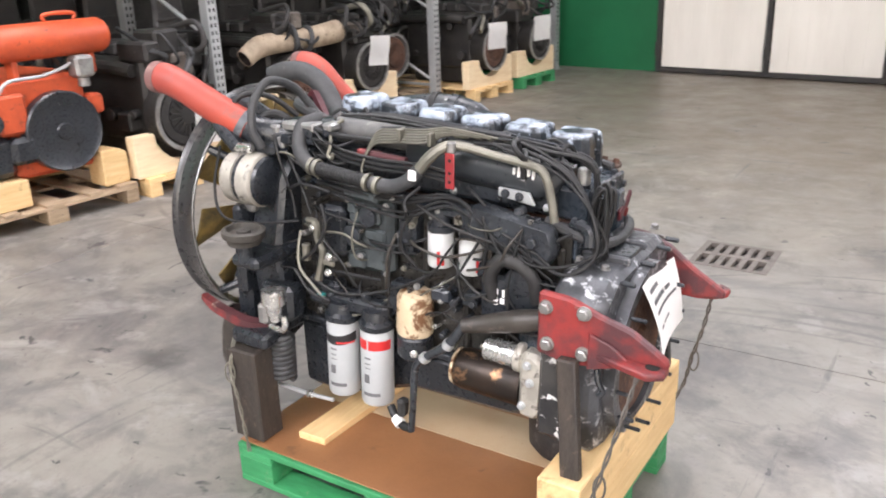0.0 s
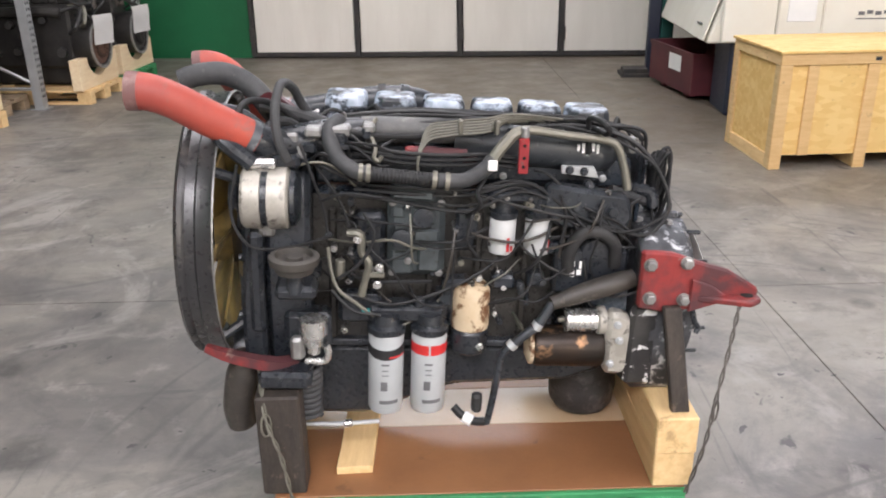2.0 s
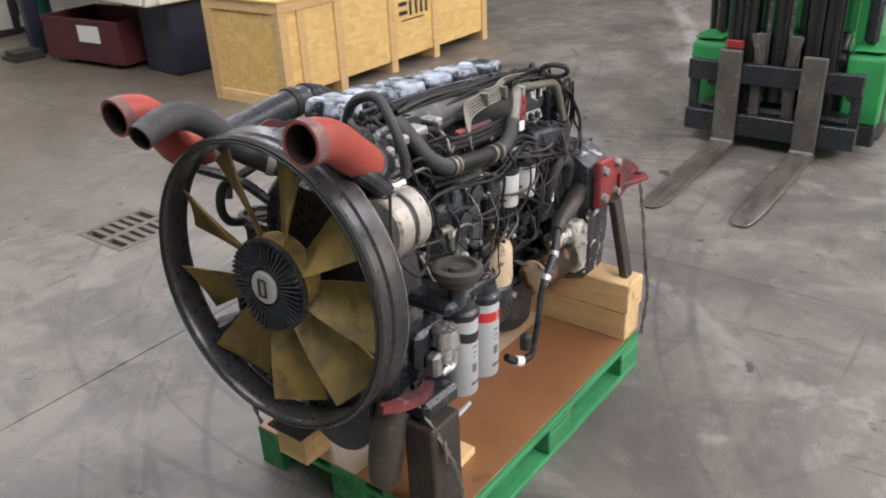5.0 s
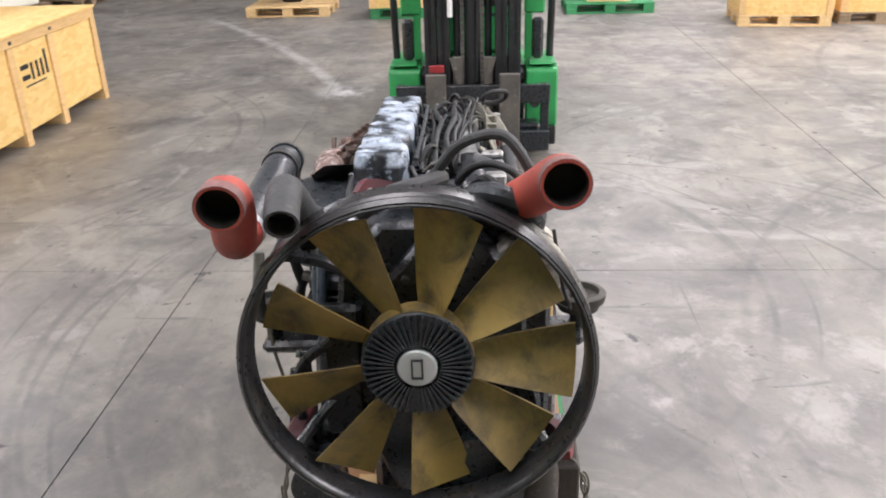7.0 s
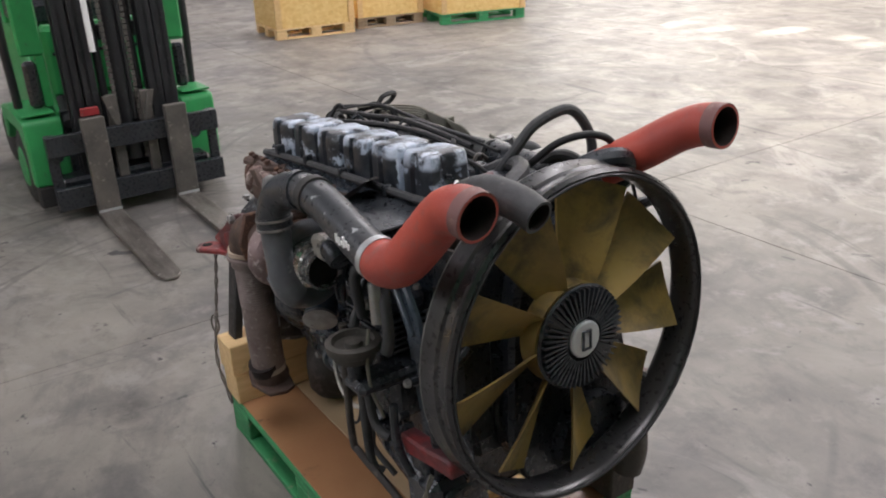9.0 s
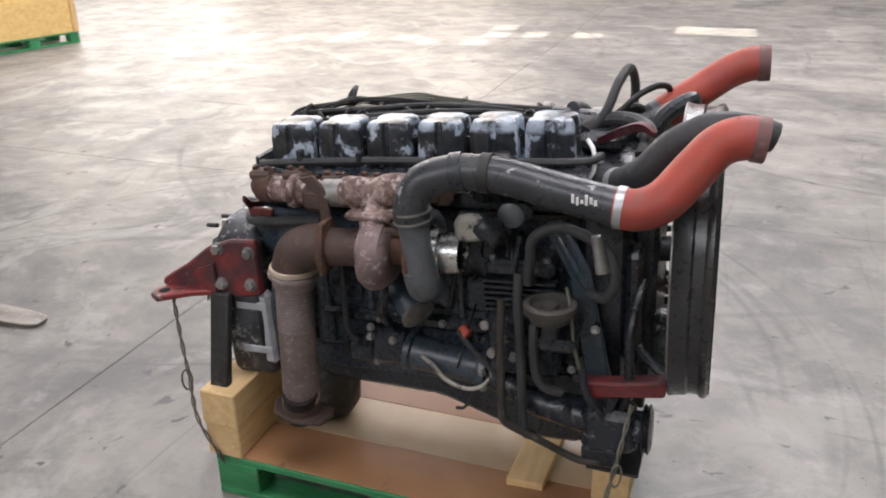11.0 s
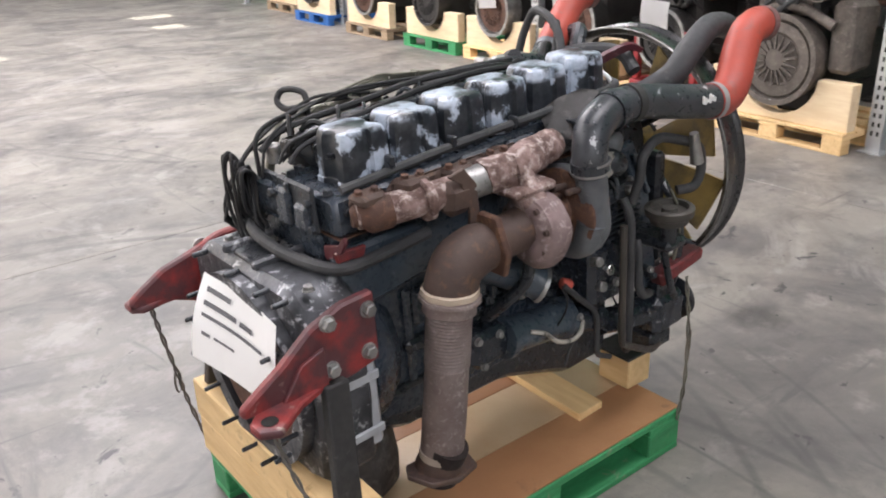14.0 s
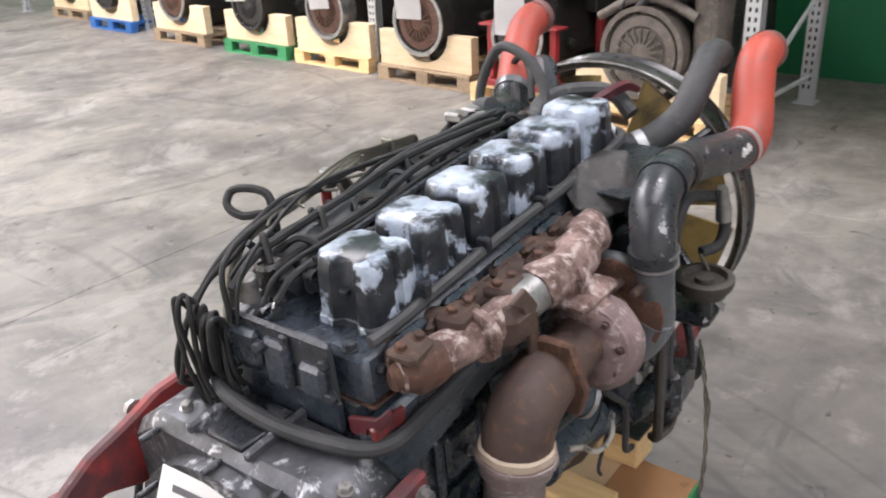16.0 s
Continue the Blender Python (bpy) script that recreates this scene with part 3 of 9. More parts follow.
def plate(outline, a, b, bevel=0.0, axis="y", bm=None):
    """A flat outline of (u, v) pairs made solid from a to b along the axis."""
    own = bmesh.new()

    def at(u, v, w):
        return {"y": (u, w, v), "x": (w, u, v), "z": (u, v, w)}[axis]

    low = [own.verts.new(at(u, v, a)) for u, v in outline]
    high = [own.verts.new(at(u, v, b)) for u, v in outline]
    own.faces.new(low)
    own.faces.new(high[::-1])
    n = len(outline)
    for k in range(n):
        own.faces.new((low[k], high[k], high[(k + 1) % n], low[(k + 1) % n]))
    bmesh.ops.recalc_face_normals(own, faces=own.faces)
    if bevel:
        bmesh.ops.bevel(own, geom=own.edges[:], offset=bevel, segments=1, affect="EDGES", profile=0.5)
    return add(bm, own)


def sleeve(a, b, r, thick=0.0015, seg=24, bm=None):
    """An open thin-walled band round a pipe."""
    L = (Vector(b) - Vector(a)).length
    return lathe([(0, r), (0, r + thick), (L, r + thick), (L, r), (0, r)], a, b, seg, bm, False)


def hexbolt(p, q, r, bm=None):
    """A hexagon head with a washer under it, from p out towards q."""
    own = lathe([(0, r * 1.25), (r * 0.25, r * 1.25)], p, q, 14)
    d = (Vector(q) - Vector(p)).normalized()
    lathe([(0, r), (r * 0.8, r), (r * 0.95, r * 0.8)], Vector(p) + d * r * 0.25, Vector(q) + d, 6, own)
    return add(bm, own)


def rough_up(bm, amount, scale, seed=0):
    for v in bm.verts:
        v.co += noise.noise_vector(v.co * scale + Vector((seed, 0, 0))) * amount
    return bm


def placed(m, bm):
    bmesh.ops.transform(bm, matrix=m, verts=bm.verts)
    return bm


# ---- the hall ----
YAW = -5.0  # the hall's walls against the engine's length
HALL = pose(0, 0, 0, 0, 0, YAW)


def hall(x, y, z=0.0):
    return HALL @ Vector((x, y, z))


def floor_slabs():
    base = part("ground", box(-40, 40, -40, 40, -0.4, -0.03), M_JOINT, None, "dark dirt filling under and between the concrete slabs", "ground")
    tagged(base, kind="structure")
    floor = thing("floor", "worn grey concrete slab floor with tyre marks and stains", "floor", kind="structure")
    xs = [1.47 + 4.6 * k for k in range(-4, 7)]
    ys = [1.33 + 3.85 * k for k in range(-6, 4)]
    for i in range(len(xs) - 1):
        for j in range(len(ys) - 1):
            g = 0.002
            if (i, j) == GRATE_CELL:
                continue
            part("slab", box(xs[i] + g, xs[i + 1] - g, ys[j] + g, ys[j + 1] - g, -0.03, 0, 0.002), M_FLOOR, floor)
    # the slab with the drain is cut round it
    i, j = GRATE_CELL
    gx0, gx1, gy0, gy1 = GRATE
    g = 0.002
    cut = bmesh.new()
    x0, x1, y0, y1 = xs[i] + g, xs[i + 1] - g, ys[j] + g, ys[j + 1] - g
    for a, b, c, d in ((x0, gx0, y0, y1), (gx1, x1, y0, y1), (gx0, gx1, y0, gy0), (gx0, gx1, gy1, y1)):
        box(a, b, c, d, -0.03, 0, 0, cut)
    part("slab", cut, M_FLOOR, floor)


GRATE = (0.10, 0.52, 2.27, 2.68)
GRATE_CELL = (3, 6)
floor_slabs()


def drain_grate():
    x0, x1, y0, y1 = GRATE
    t = thing("drain_grate", "brown cast iron slotted floor drain grate", "drain grate", pose(x0, y0, 0))
    w, l = x1 - x0, y1 - y0
    rim = bmesh.new()
    for a, b, c, d in ((0, w, 0, 0.035), (0, w, l - 0.035, l), (0, 0.035, 0.035, l - 0.035), (w - 0.035, w, 0.035, l - 0.035), (0.035, w - 0.035, l / 2 - 0.022, l / 2 + 0.022)):
        box(a, b, c, d, -0.026, 0.004, 0.002, rim)
    part("rim", rim, M_GRATE, t)
    n = 6
    step = (w - 0.07) / n
    for k in range(1, n):
        x = 0.035 + k * step
        for a, b in ((0.035, l / 2 - 0.022), (l / 2 + 0.022, l - 0.035)):
            part("bar", box(x - 0.017, x + 0.017, a, b, -0.026, 0.003, 0.003), M_GRATE, t)


drain_grate()


def walls():
    # north wall with a row of white folding doors, green to the west of them
    def nw(name, a, b, z0, z1, y0, y1, material, label, bevel=0.0, parent=None):
        ob = part(name, box(a, b, y0, y1, z0, z1, bevel), material, parent, label)
        if parent is None:
            ob.matrix_world = HALL
            tagged(ob, category="wall", kind="structure")
        return ob

    Y = 8.93
    nw("wall_north", -7.2, -3.20, 0, ROOF, Y + 0.05, Y + 0.25, M_GREENWALL, "green painted north wall beside the doors")
    nw("wall_north_upper", -3.20, 16, 3.6, ROOF, Y + 0.05, Y + 0.25, M_WALL, "grey wall above the folding doors")
    nw("wall_north_east", 3.75, 16, 0, 3.6, Y + 0.05, Y + 0.25, M_WALL, "grey north wall behind the machine")
    d = thing("door_1", "white folding hall door of tall panels with dark frames", "door", HALL, kind="structure")
    edges = [-3.20, -1.77, -0.39, 0.95, 2.27, 3.70]
    for k, (a, b) in enumerate(zip(edges, edges[1:])):
        leaf = part("door_leaf", box(a + 0.045, b - 0.045, Y + 0.02, Y + 0.08, 0.075, 3.55, 0.004), M_DOORWHITE, d)
        if k:
            part("mid_rail", box(a + 0.046, b - 0.046, Y + 0.008, Y + 0.0195, 0.955, 0.995, 0.003), M_DARKFRAME, leaf)
        groove = bmesh.new()
        m = int((b - a) / 0.2)
        for i in range(1, m):
            x = a + 0.045 + (b - a - 0.09) * i / m
            box(x - 0.004, x + 0.004, Y + 0.014, Y + 0.0195, 0.08, 3.54, 0, groove)
        part("panel_rib", groove, M_DOORWHITE, leaf)
        part("bottom_seal", box(a + 0.03, b - 0.03, Y + 0.0, Y + 0.075, 0.012, 0.075, 0.004), M_DARKFRAME, leaf)
        part("door_stile", box(a - 0.028, a + 0.028, Y - 0.01, Y + 0.09, 0.012, 3.55, 0.004), M_DARKFRAME, d)
        part("hinge", box(a - 0.03, a + 0.05, Y - 0.035, Y - 0.012, 0.22, 0.40, 0.004), M_DARKFRAME, d)
    # unseen dark board added to stop sky light leaking between the leaves
    part("door_backing", box(edges[0] - 0.02, edges[-1] + 0.04, Y + 0.10, Y + 0.16, 0.0, 3.6), M_DARKFRAME, d)
    part("door_track", box(edges[0], edges[-1], Y - 0.02, Y + 0.09, 3.55, 3.6), M_DARKFRAME, d)
    # west wall, green
    w = part("wall_west", box(-6.35, -6.15, -19, Y + 0.05, 0, ROOF), M_GREENWALL, None, "dark green painted west wall behind the racks")
    w.matrix_world = HALL
    tagged(w, category="wall", kind="structure")
    for nm, bx in (("wall_south", (-6.15, 16, -19.2, -19)), ("wall_east", (16, 16.2, -19.2, Y + 0.25))):
        w = part(nm, box(*bx, 0, ROOF), M_WALL, None, "plain grey hall wall")
        w.matrix_world = HALL
        tagged(w, category="wall", kind="structure")


walls()


def strip_window(name, y0, y1, z0, z1, x0, x1, label):
    t = thing(name, label, "window", HALL, kind="structure")
    n = 8
    for k in range(n):
        a, b = x0 + (x1 - x0) * k / n, x0 + (x1 - x0) * (k + 1) / n
        part("pane", box(a + 0.03, b - 0.03, y0, y1, z0, z1), M_OPAL, t)
        part("mullion", box(a - 0.03, a + 0.03, y0 - 0.02, y1 + 0.02, z0, z1, 0.004), M_DARKFRAME, t)


strip_window("window_1", 8.93, 8.955, 5.2, 6.8, -3.0, 9.0, "opal strip window high in the north wall")
we = thing("window_3", "opal strip window in the east wall", "window", HALL, kind="structure")
for k in range(14):
    part("pane", box(15.93, 15.96, -18.6 + 1.05 * k, -17.60 + 1.05 * k, 1.6, 5.6), M_OPAL, we)
    part("mullion", box(15.91, 15.98, -18.65 + 1.05 * k, -18.6 + 1.05 * k - 0.001, 1.6, 5.6), M_DARKFRAME, we)
strip_window("window_2", -18.98, -18.95, 2.6, 6.0, 4.5, 13.5, "tall opal window band in the south wall")


def roof():
    """A flat roof with openings over the skylight lamps and small gaps that let spots of sun in."""
    holes = [(sx - w / 2, sx + w / 2, sy - l / 2, sy + l / 2) for sx, sy, w, l in SKYLIGHTS]
    back = -SUN_DIR * (ROOF / -SUN_DIR.z)
    for px, py, w, l in SUN_SPOTS:
        l = max(l, 0.55)
        c = Vector((px, py, 0)) + back
        holes.append((c.x - w / 2, c.x + w / 2, c.y - l / 2, c.y + l / 2))
    xs = sorted({-9.0, 20.0, *[round(h[0], 3) for h in holes], *[round(h[1], 3) for h in holes]})
    ys = sorted({-22.0, 12.0, *[round(h[2], 3) for h in holes], *[round(h[3], 3) for h in holes]})
    bm = bmesh.new()
    for a, b in zip(xs, xs[1:]):
        for c, d in zip(ys, ys[1:]):
            mx, my = (a + b) / 2, (c + d) / 2
            if any(h[0] < mx < h[1] and h[2] < my < h[3] for h in holes):
                continue
            box(a, b, c, d, ROOF, ROOF + 0.12, 0, bm)
    tagged(part("ceiling", bm, M_ROOF, None, "light grey sheet roof with skylight openings", "ceiling"), kind="structure")
    for k, (a, b, c, d) in enumerate(holes[:len(SKYLIGHTS)]):
        tagged(part("skylight", box(a + 0.001, b - 0.001, c + 0.001, d - 0.001, ROOF + 0.03, ROOF + 0.06), M_OPAL, None, "opal plastic skylight panel in the roof", "skylight"), kind="structure")


SUN_SPOTS = [(-0.4, -9.95, 1.1, 0.8), (2.45, -9.55, 0.4, 0.45), (2.4, -8.85, 0.4, 0.3), (1.9, -9.0, 0.35, 0.3), (1.2, -9.1, 0.4, 0.35), (-3.5, -11.0, 0.5, 0.5), (-4.6, -10.8, 0.4, 0.45),
             (-3.9, -12.5, 0.9, 0.5), (5.6, -7.75, 0.35, 0.2), (4.95, -7.8, 0.3, 0.2), (4.3, -7.85, 0.3, 0.2), (4.3, -8.35, 0.4, 0.3), (3.5, -8.3, 0.35, 0.3), (3.1, -8.05, 0.3, 0.2), (2.5, -8.2, 0.35, 0.2)]
roof()


# ---- pallets, crates and boards ----
def pallet(name, m, paint, label, l=1.2, w=0.8, group=""):
    """A four-way pallet: three runners below, nine blocks, three stringers and five deck boards; length along x."""
    t = thing(name, label, "pallet", m, group)
    hy = w / 2
    for y, bw in ((-hy + 0.05, 0.1), (0, 0.145), (hy - 0.05, 0.1)):
        part("bottom_board", box(-l / 2, l / 2, y - bw / 2, y + bw / 2, 0.0, 0.022, 0.003), paint, t)
        for x in (-l / 2 + 0.0725, 0, l / 2 - 0.0725):
            part("block", box(x - 0.0725, x + 0.0725, y - bw / 2, y + bw / 2, 0.022, 0.10, 0.004), paint, t)
    for x in (-l / 2 + 0.0725, 0, l / 2 - 0.0725):
        part("stringer", box(x - 0.0725, x + 0.0725, -hy, hy, 0.10, 0.122, 0.003), paint, t)
    for y, bw in ((-hy + 0.0725, 0.145), (-hy / 2 + 0.01, 0.1), (0, 0.145), (hy / 2 - 0.01, 0.1), (hy - 0.0725, 0.145)):
        part("deck_board", box(-l / 2, l / 2, y - bw / 2, y + bw / 2, 0.122, 0.144, 0.003), paint, t)
    return t


pallet("pallet", Matrix.Identity(4), M_GREENPAL, "green painted wooden pallet under the truck engine")
# three sheets of hardboard side by side; the middle one lies with its pale faced side up
part("hardboard_sheet", box(-0.60, 0.598, -0.385, -0.0365, 0.1445, 0.150, 0.001), M_HARDBOARD, None, "brown hardboard sheet lying on the green pallet", "board")
part("hardboard_sheet", box(-0.598, 0.596, -0.0345, 0.1885, 0.1445, 0.150, 0.001), M_PALEBOARD, None, "pale-faced glossy hardboard sheet under the engine", "board")
part("hardboard_sheet", box(-0.60, 0.598, 0.1905, 0.393, 0.1445, 0.150, 0.001), M_LITBOARD, None, "brown hardboard sheet along the pallet edge, coloured as more strongly lit", "board")


def timber(name, bm, material, label):
    return part(name, bm, material, None, label, "timber")


# the long beam under the flywheel end, two stacked pieces, and the blocks at the fan end
timber("lower_beam", box(0.502, 0.618, -0.385, 0.405, 0.1505, 0.266, 0.004), M_PINE_Y, "thick pale pine beam lying across the pallet")
timber("upper_beam", box(0.500, 0.620, -0.392, 0.412, 0.2665, 0.384, 0.004), M_PINE_Y, "thick pale pine beam stacked on another beam")
plk = plate([(-0.058, -0.275), (0.05, -0.268), (0.058, 0.265), (-0.05, 0.258)], 0.1505, 0.176, 0.002, "z")
p1 = timber("plank", plk, M_PINE_Y, "pale pine plank lying across the hardboard under the sump")
p1.matrix_world = pose(-0.365, -0.012, 0, 0, 0, -1.0)
timber("support_block", box(-0.655, -0.548, 0.11, 0.234, 0.1505, 0.262, 0.004), M_PINE_Y, "sawn pine block supporting the power steering pump end")
timber("support_post", box(-0.632, -0.507, -0.372, -0.272, 0.1505, 0.476, 0.006), M_DARKWOOD, "oil-soaked dark wooden post standing on the pallet")
rb = box(-0.675, -0.53, 0.10, 0.245, 0.2625, 0.272, 0.002)
part("rubber_mat", rb, M_RUBBER, None, "black rubber pad lying on the pine block", "pad")


def osb_crate():
    L, D, H = 2.86, 0.86, 0.84
    t = thing("osb_crate", "long pale chipboard crate with pine battens and printed mark", "crate", pose(2.34, 3.33, 0, 0, 0, 1.2))
    part("front_board", box(0.02, L - 0.02, 0.02, 0.032, 0.10, H - 0.02), M_OSB, t)
    part("back_board", box(0.02, L - 0.02, D - 0.032, D - 0.02, 0.10, H - 0.02), M_OSB, t)
    part("end_board", box(0.02, 0.032, 0.034, D - 0.034, 0.10, H - 0.02), M_OSB, t)
    part("end_board", box(L - 0.032, L - 0.02, 0.034, D - 0.034, 0.10, H - 0.02), M_OSB, t)
    part("floor_board", box(0.035, L - 0.035, 0.035, D - 0.035, 0.10, 0.12), M_OSB, t)
    part("lid", box(-0.015, L + 0.015, -0.015, D + 0.015, H - 0.018, H, 0.002), M_OSB, t, "chipboard lid with worn edges")
    part("batten", box(0.20, 0.275, 0.0, 0.0195, 0.10, H - 0.10, 0.002), M_PINE, t)
    for x in (0.0, 0.62, 1.30, 1.94, L - 0.085):
        part("batten", box(x, x + 0.085, 0.0, 0.0195, 0.0, H - 0.10, 0.002), M_PINE, t)
        part("batten", box(x, x + 0.085, D - 0.0195, D, 0.0, H - 0.10, 0.002), M_PINE, t)
        part("skid", box(x + 0.005, x + 0.08, 0.022, D - 0.022, 0.0, 0.098, 0.002), M_PINE_Y, t)
    part("top_rail", box(0.0, L, 0.0, 0.0195, H - 0.098, H - 0.02, 0.002), M_PINE, t)
    part("top_rail", box(0.0, L, D - 0.0195, D, H - 0.098, H - 0.02, 0.002), M_PINE, t)
    part("end_rail", box(0.0, 0.0195, 0.02, D - 0.02, H - 0.098, H - 0.02, 0.002), M_PINE_Y, t)
    for y in (0.02, D - 0.09):
        part("end_batten", box(0.0, 0.0195, y, y + 0.07, 0.0, H - 0.10, 0.002), M_PINE_Y, t)
    for x in (0.68, 1.36, 2.0):
        part("nail_plate", box(x - 0.02, x + 0.02, -0.004, 0.0, H - 0.075, H - 0.05), M_DARKGREY, t)
    # the printed company mark, drawn as plain bars and strokes
    x0, z0 = 1.46, 0.455
    for a, b, c, d in ((0, 0.12, 0.015, 0.05), (0, 0.12, 0.095, 0.13), (0.15, 0.185, 0, 0.13), (0.235, 0.27, 0, 0.13), (0.31, 0.345, 0, 0.13),
                       (0.385, 0.42, 0.0, 0.19), (0.03, 0.36, -0.04, -0.028)):
        part("print_bar", box(x0 + a, x0 + b, 0.0165, 0.0195, z0 + c, z0 + d), M_BLACKINK, t)


osb_crate()


def machine_tool():
    """The white machining centre behind the crate, its hood reaching over the chip bin."""
    t = thing("machine_tool", "white enclosed machine tool on a dark navy base", "machine", pose(2.44, 5.05, 0, 0, 0, YAW))
    part("base", box(0.18, 4.3, 0.06, 0.60, 0.0, 0.66, 0.02), M_NAVY, t, "dark navy machine base")
    part("base", box(1.05, 4.3, 0.601, 2.2, 0.0, 0.66, 0.02), M_NAVY, t)
    hood = plate([(-0.05, 0.66), (0.30, 1.75), (0.45, 2.0), (4.3, 2.0), (4.3, 0.661), (0.3, 0.661)], 0.0, 2.2, 0.015)
    part("enclosure", hood, M_MACHINE, t)
    flap = part("side_flap", plate([(-0.085, 0.68), (-0.062, 0.68), (0.238, 1.62), (0.215, 1.62)], 0.04, 0.56, 0.006), M_MACHINE, t, "slanted white side flap")
    part("flap_handle", box(-0.062, -0.05, 0.22, 0.38, 0.80, 0.812, 0.002), M_INK, flap)
    part("front_cover", box(0.06, 0.52, -0.05, -0.002, 0.67, 1.55, 0.012), M_MACHINE, t)
    part("front_cover", box(0.525, 0.90, -0.06, -0.002, 0.67, 1.55, 0.012), M_MACHINE, t)
    part("sheet_holder", box(0.60, 0.84, -0.068, -0.0605, 0.85, 1.25, 0.004), M_PAPER, t, "paper in a holder")
    part("side_door", box(0.905, 1.75, -0.05, -0.002, 0.67, 1.55, 0.012), M_MACHINE, t)
    for k in range(4):
        part("scrawl", box(1.20 + 0.07 * k, 1.25 + 0.07 * k, -0.054, -0.0505, 0.90 + 0.01 * (k % 2), 0.93 + 0.01 * (k % 2)), M_INK, t)
    part("scrawl_line", box(1.18, 1.50, -0.054, -0.0505, 0.865, 0.875), M_INK, t)
    part("side_door", box(1.755, 2.9, -0.05, -0.002, 0.67, 1.45, 0.012), M_MACHINE, t)
    part("vent", box(2.1, 2.35, -0.056, -0.0505, 0.85, 0.875), M_NAVY, t)
    part("name_bar", box(2.45, 2.75, -0.056, -0.0505, 1.05, 1.09), M_INK, t)
    part("control_panel", box(3.2, 3.8, -0.20, -0.002, 0.70, 1.6, 0.03), M_MACHINE, t)
    part("display", box(3.3, 3.7, -0.212, -0.2005, 1.0, 1.3, 0.01), M_NAVY, t, "dark machine display")
    c = thing("service_duct", "dark teal and navy service ducts standing by the doors", "duct", pose(2.52, 7.40, 0, 0, 0, YAW))
    part("navy_duct", box(-0.03, 0.10, -0.06, 0.06, 0.0, 3.2, 0.01), M_NAVY, c, "navy duct")
    part("teal_duct", box(0.11, 0.25, -0.07, 0.07, 0.0, 3.2, 0.01), M_DUCTTEAL, c, "dark teal duct")


machine_tool()


def red_bin():
    t = thing("chip_bin", "dark red steel chip bin on the floor", "bin", pose(2.52, 5.76, 0, 0, 0, 5.0))
    W, L = 0.66, 1.18
    for a, b, c, d in ((0, W, 0, 0.02), (0, W, L - 0.02, L), (0, 0.02, 0.021, L - 0.021), (W - 0.02, W, 0.021, L - 0.021)):
        part("wall", box(a, b, c, d, 0.05, 0.46, 0.003), M_REDBIN, t)
    for a, b, c, d in ((-0.012, W + 0.012, -0.012, 0.0), (-0.012, W + 0.012, L, L + 0.012), (-0.012, 0.0, 0.001, L - 0.001), (W, W + 0.012, 0.001, L - 0.001)):
        part("rim", box(a, b, c, d, 0.425, 0.462, 0.003), M_REDBIN, t)
    part("bottom", box(0.021, W - 0.021, 0.021, L - 0.021, 0.05, 0.07), M_REDBIN, t)
    part("label_plate", box(-0.004, -0.0005, 0.30, 0.62, 0.24, 0.40), M_PAPER, t, "pale label plate")
    for y in (0.2, 0.85):
        part("runner", box(0.05, W - 0.05, y, y + 0.1, 0.0, 0.0495), M_REDBIN, t)
    f = thing("steel_step", "flat dark steel plates lying by the doors", "step", pose(2.16, 7.15, 0, 0, 0, YAW))
    part("plate", box(0, 0.32, 0, 0.35, 0.0, 0.04), M_DARKFRAME, f)
    part("plate", box(0.03, 0.30, 0.03, 0.3, 0.041, 0.09), M_DARKFRAME, f)


red_bin()


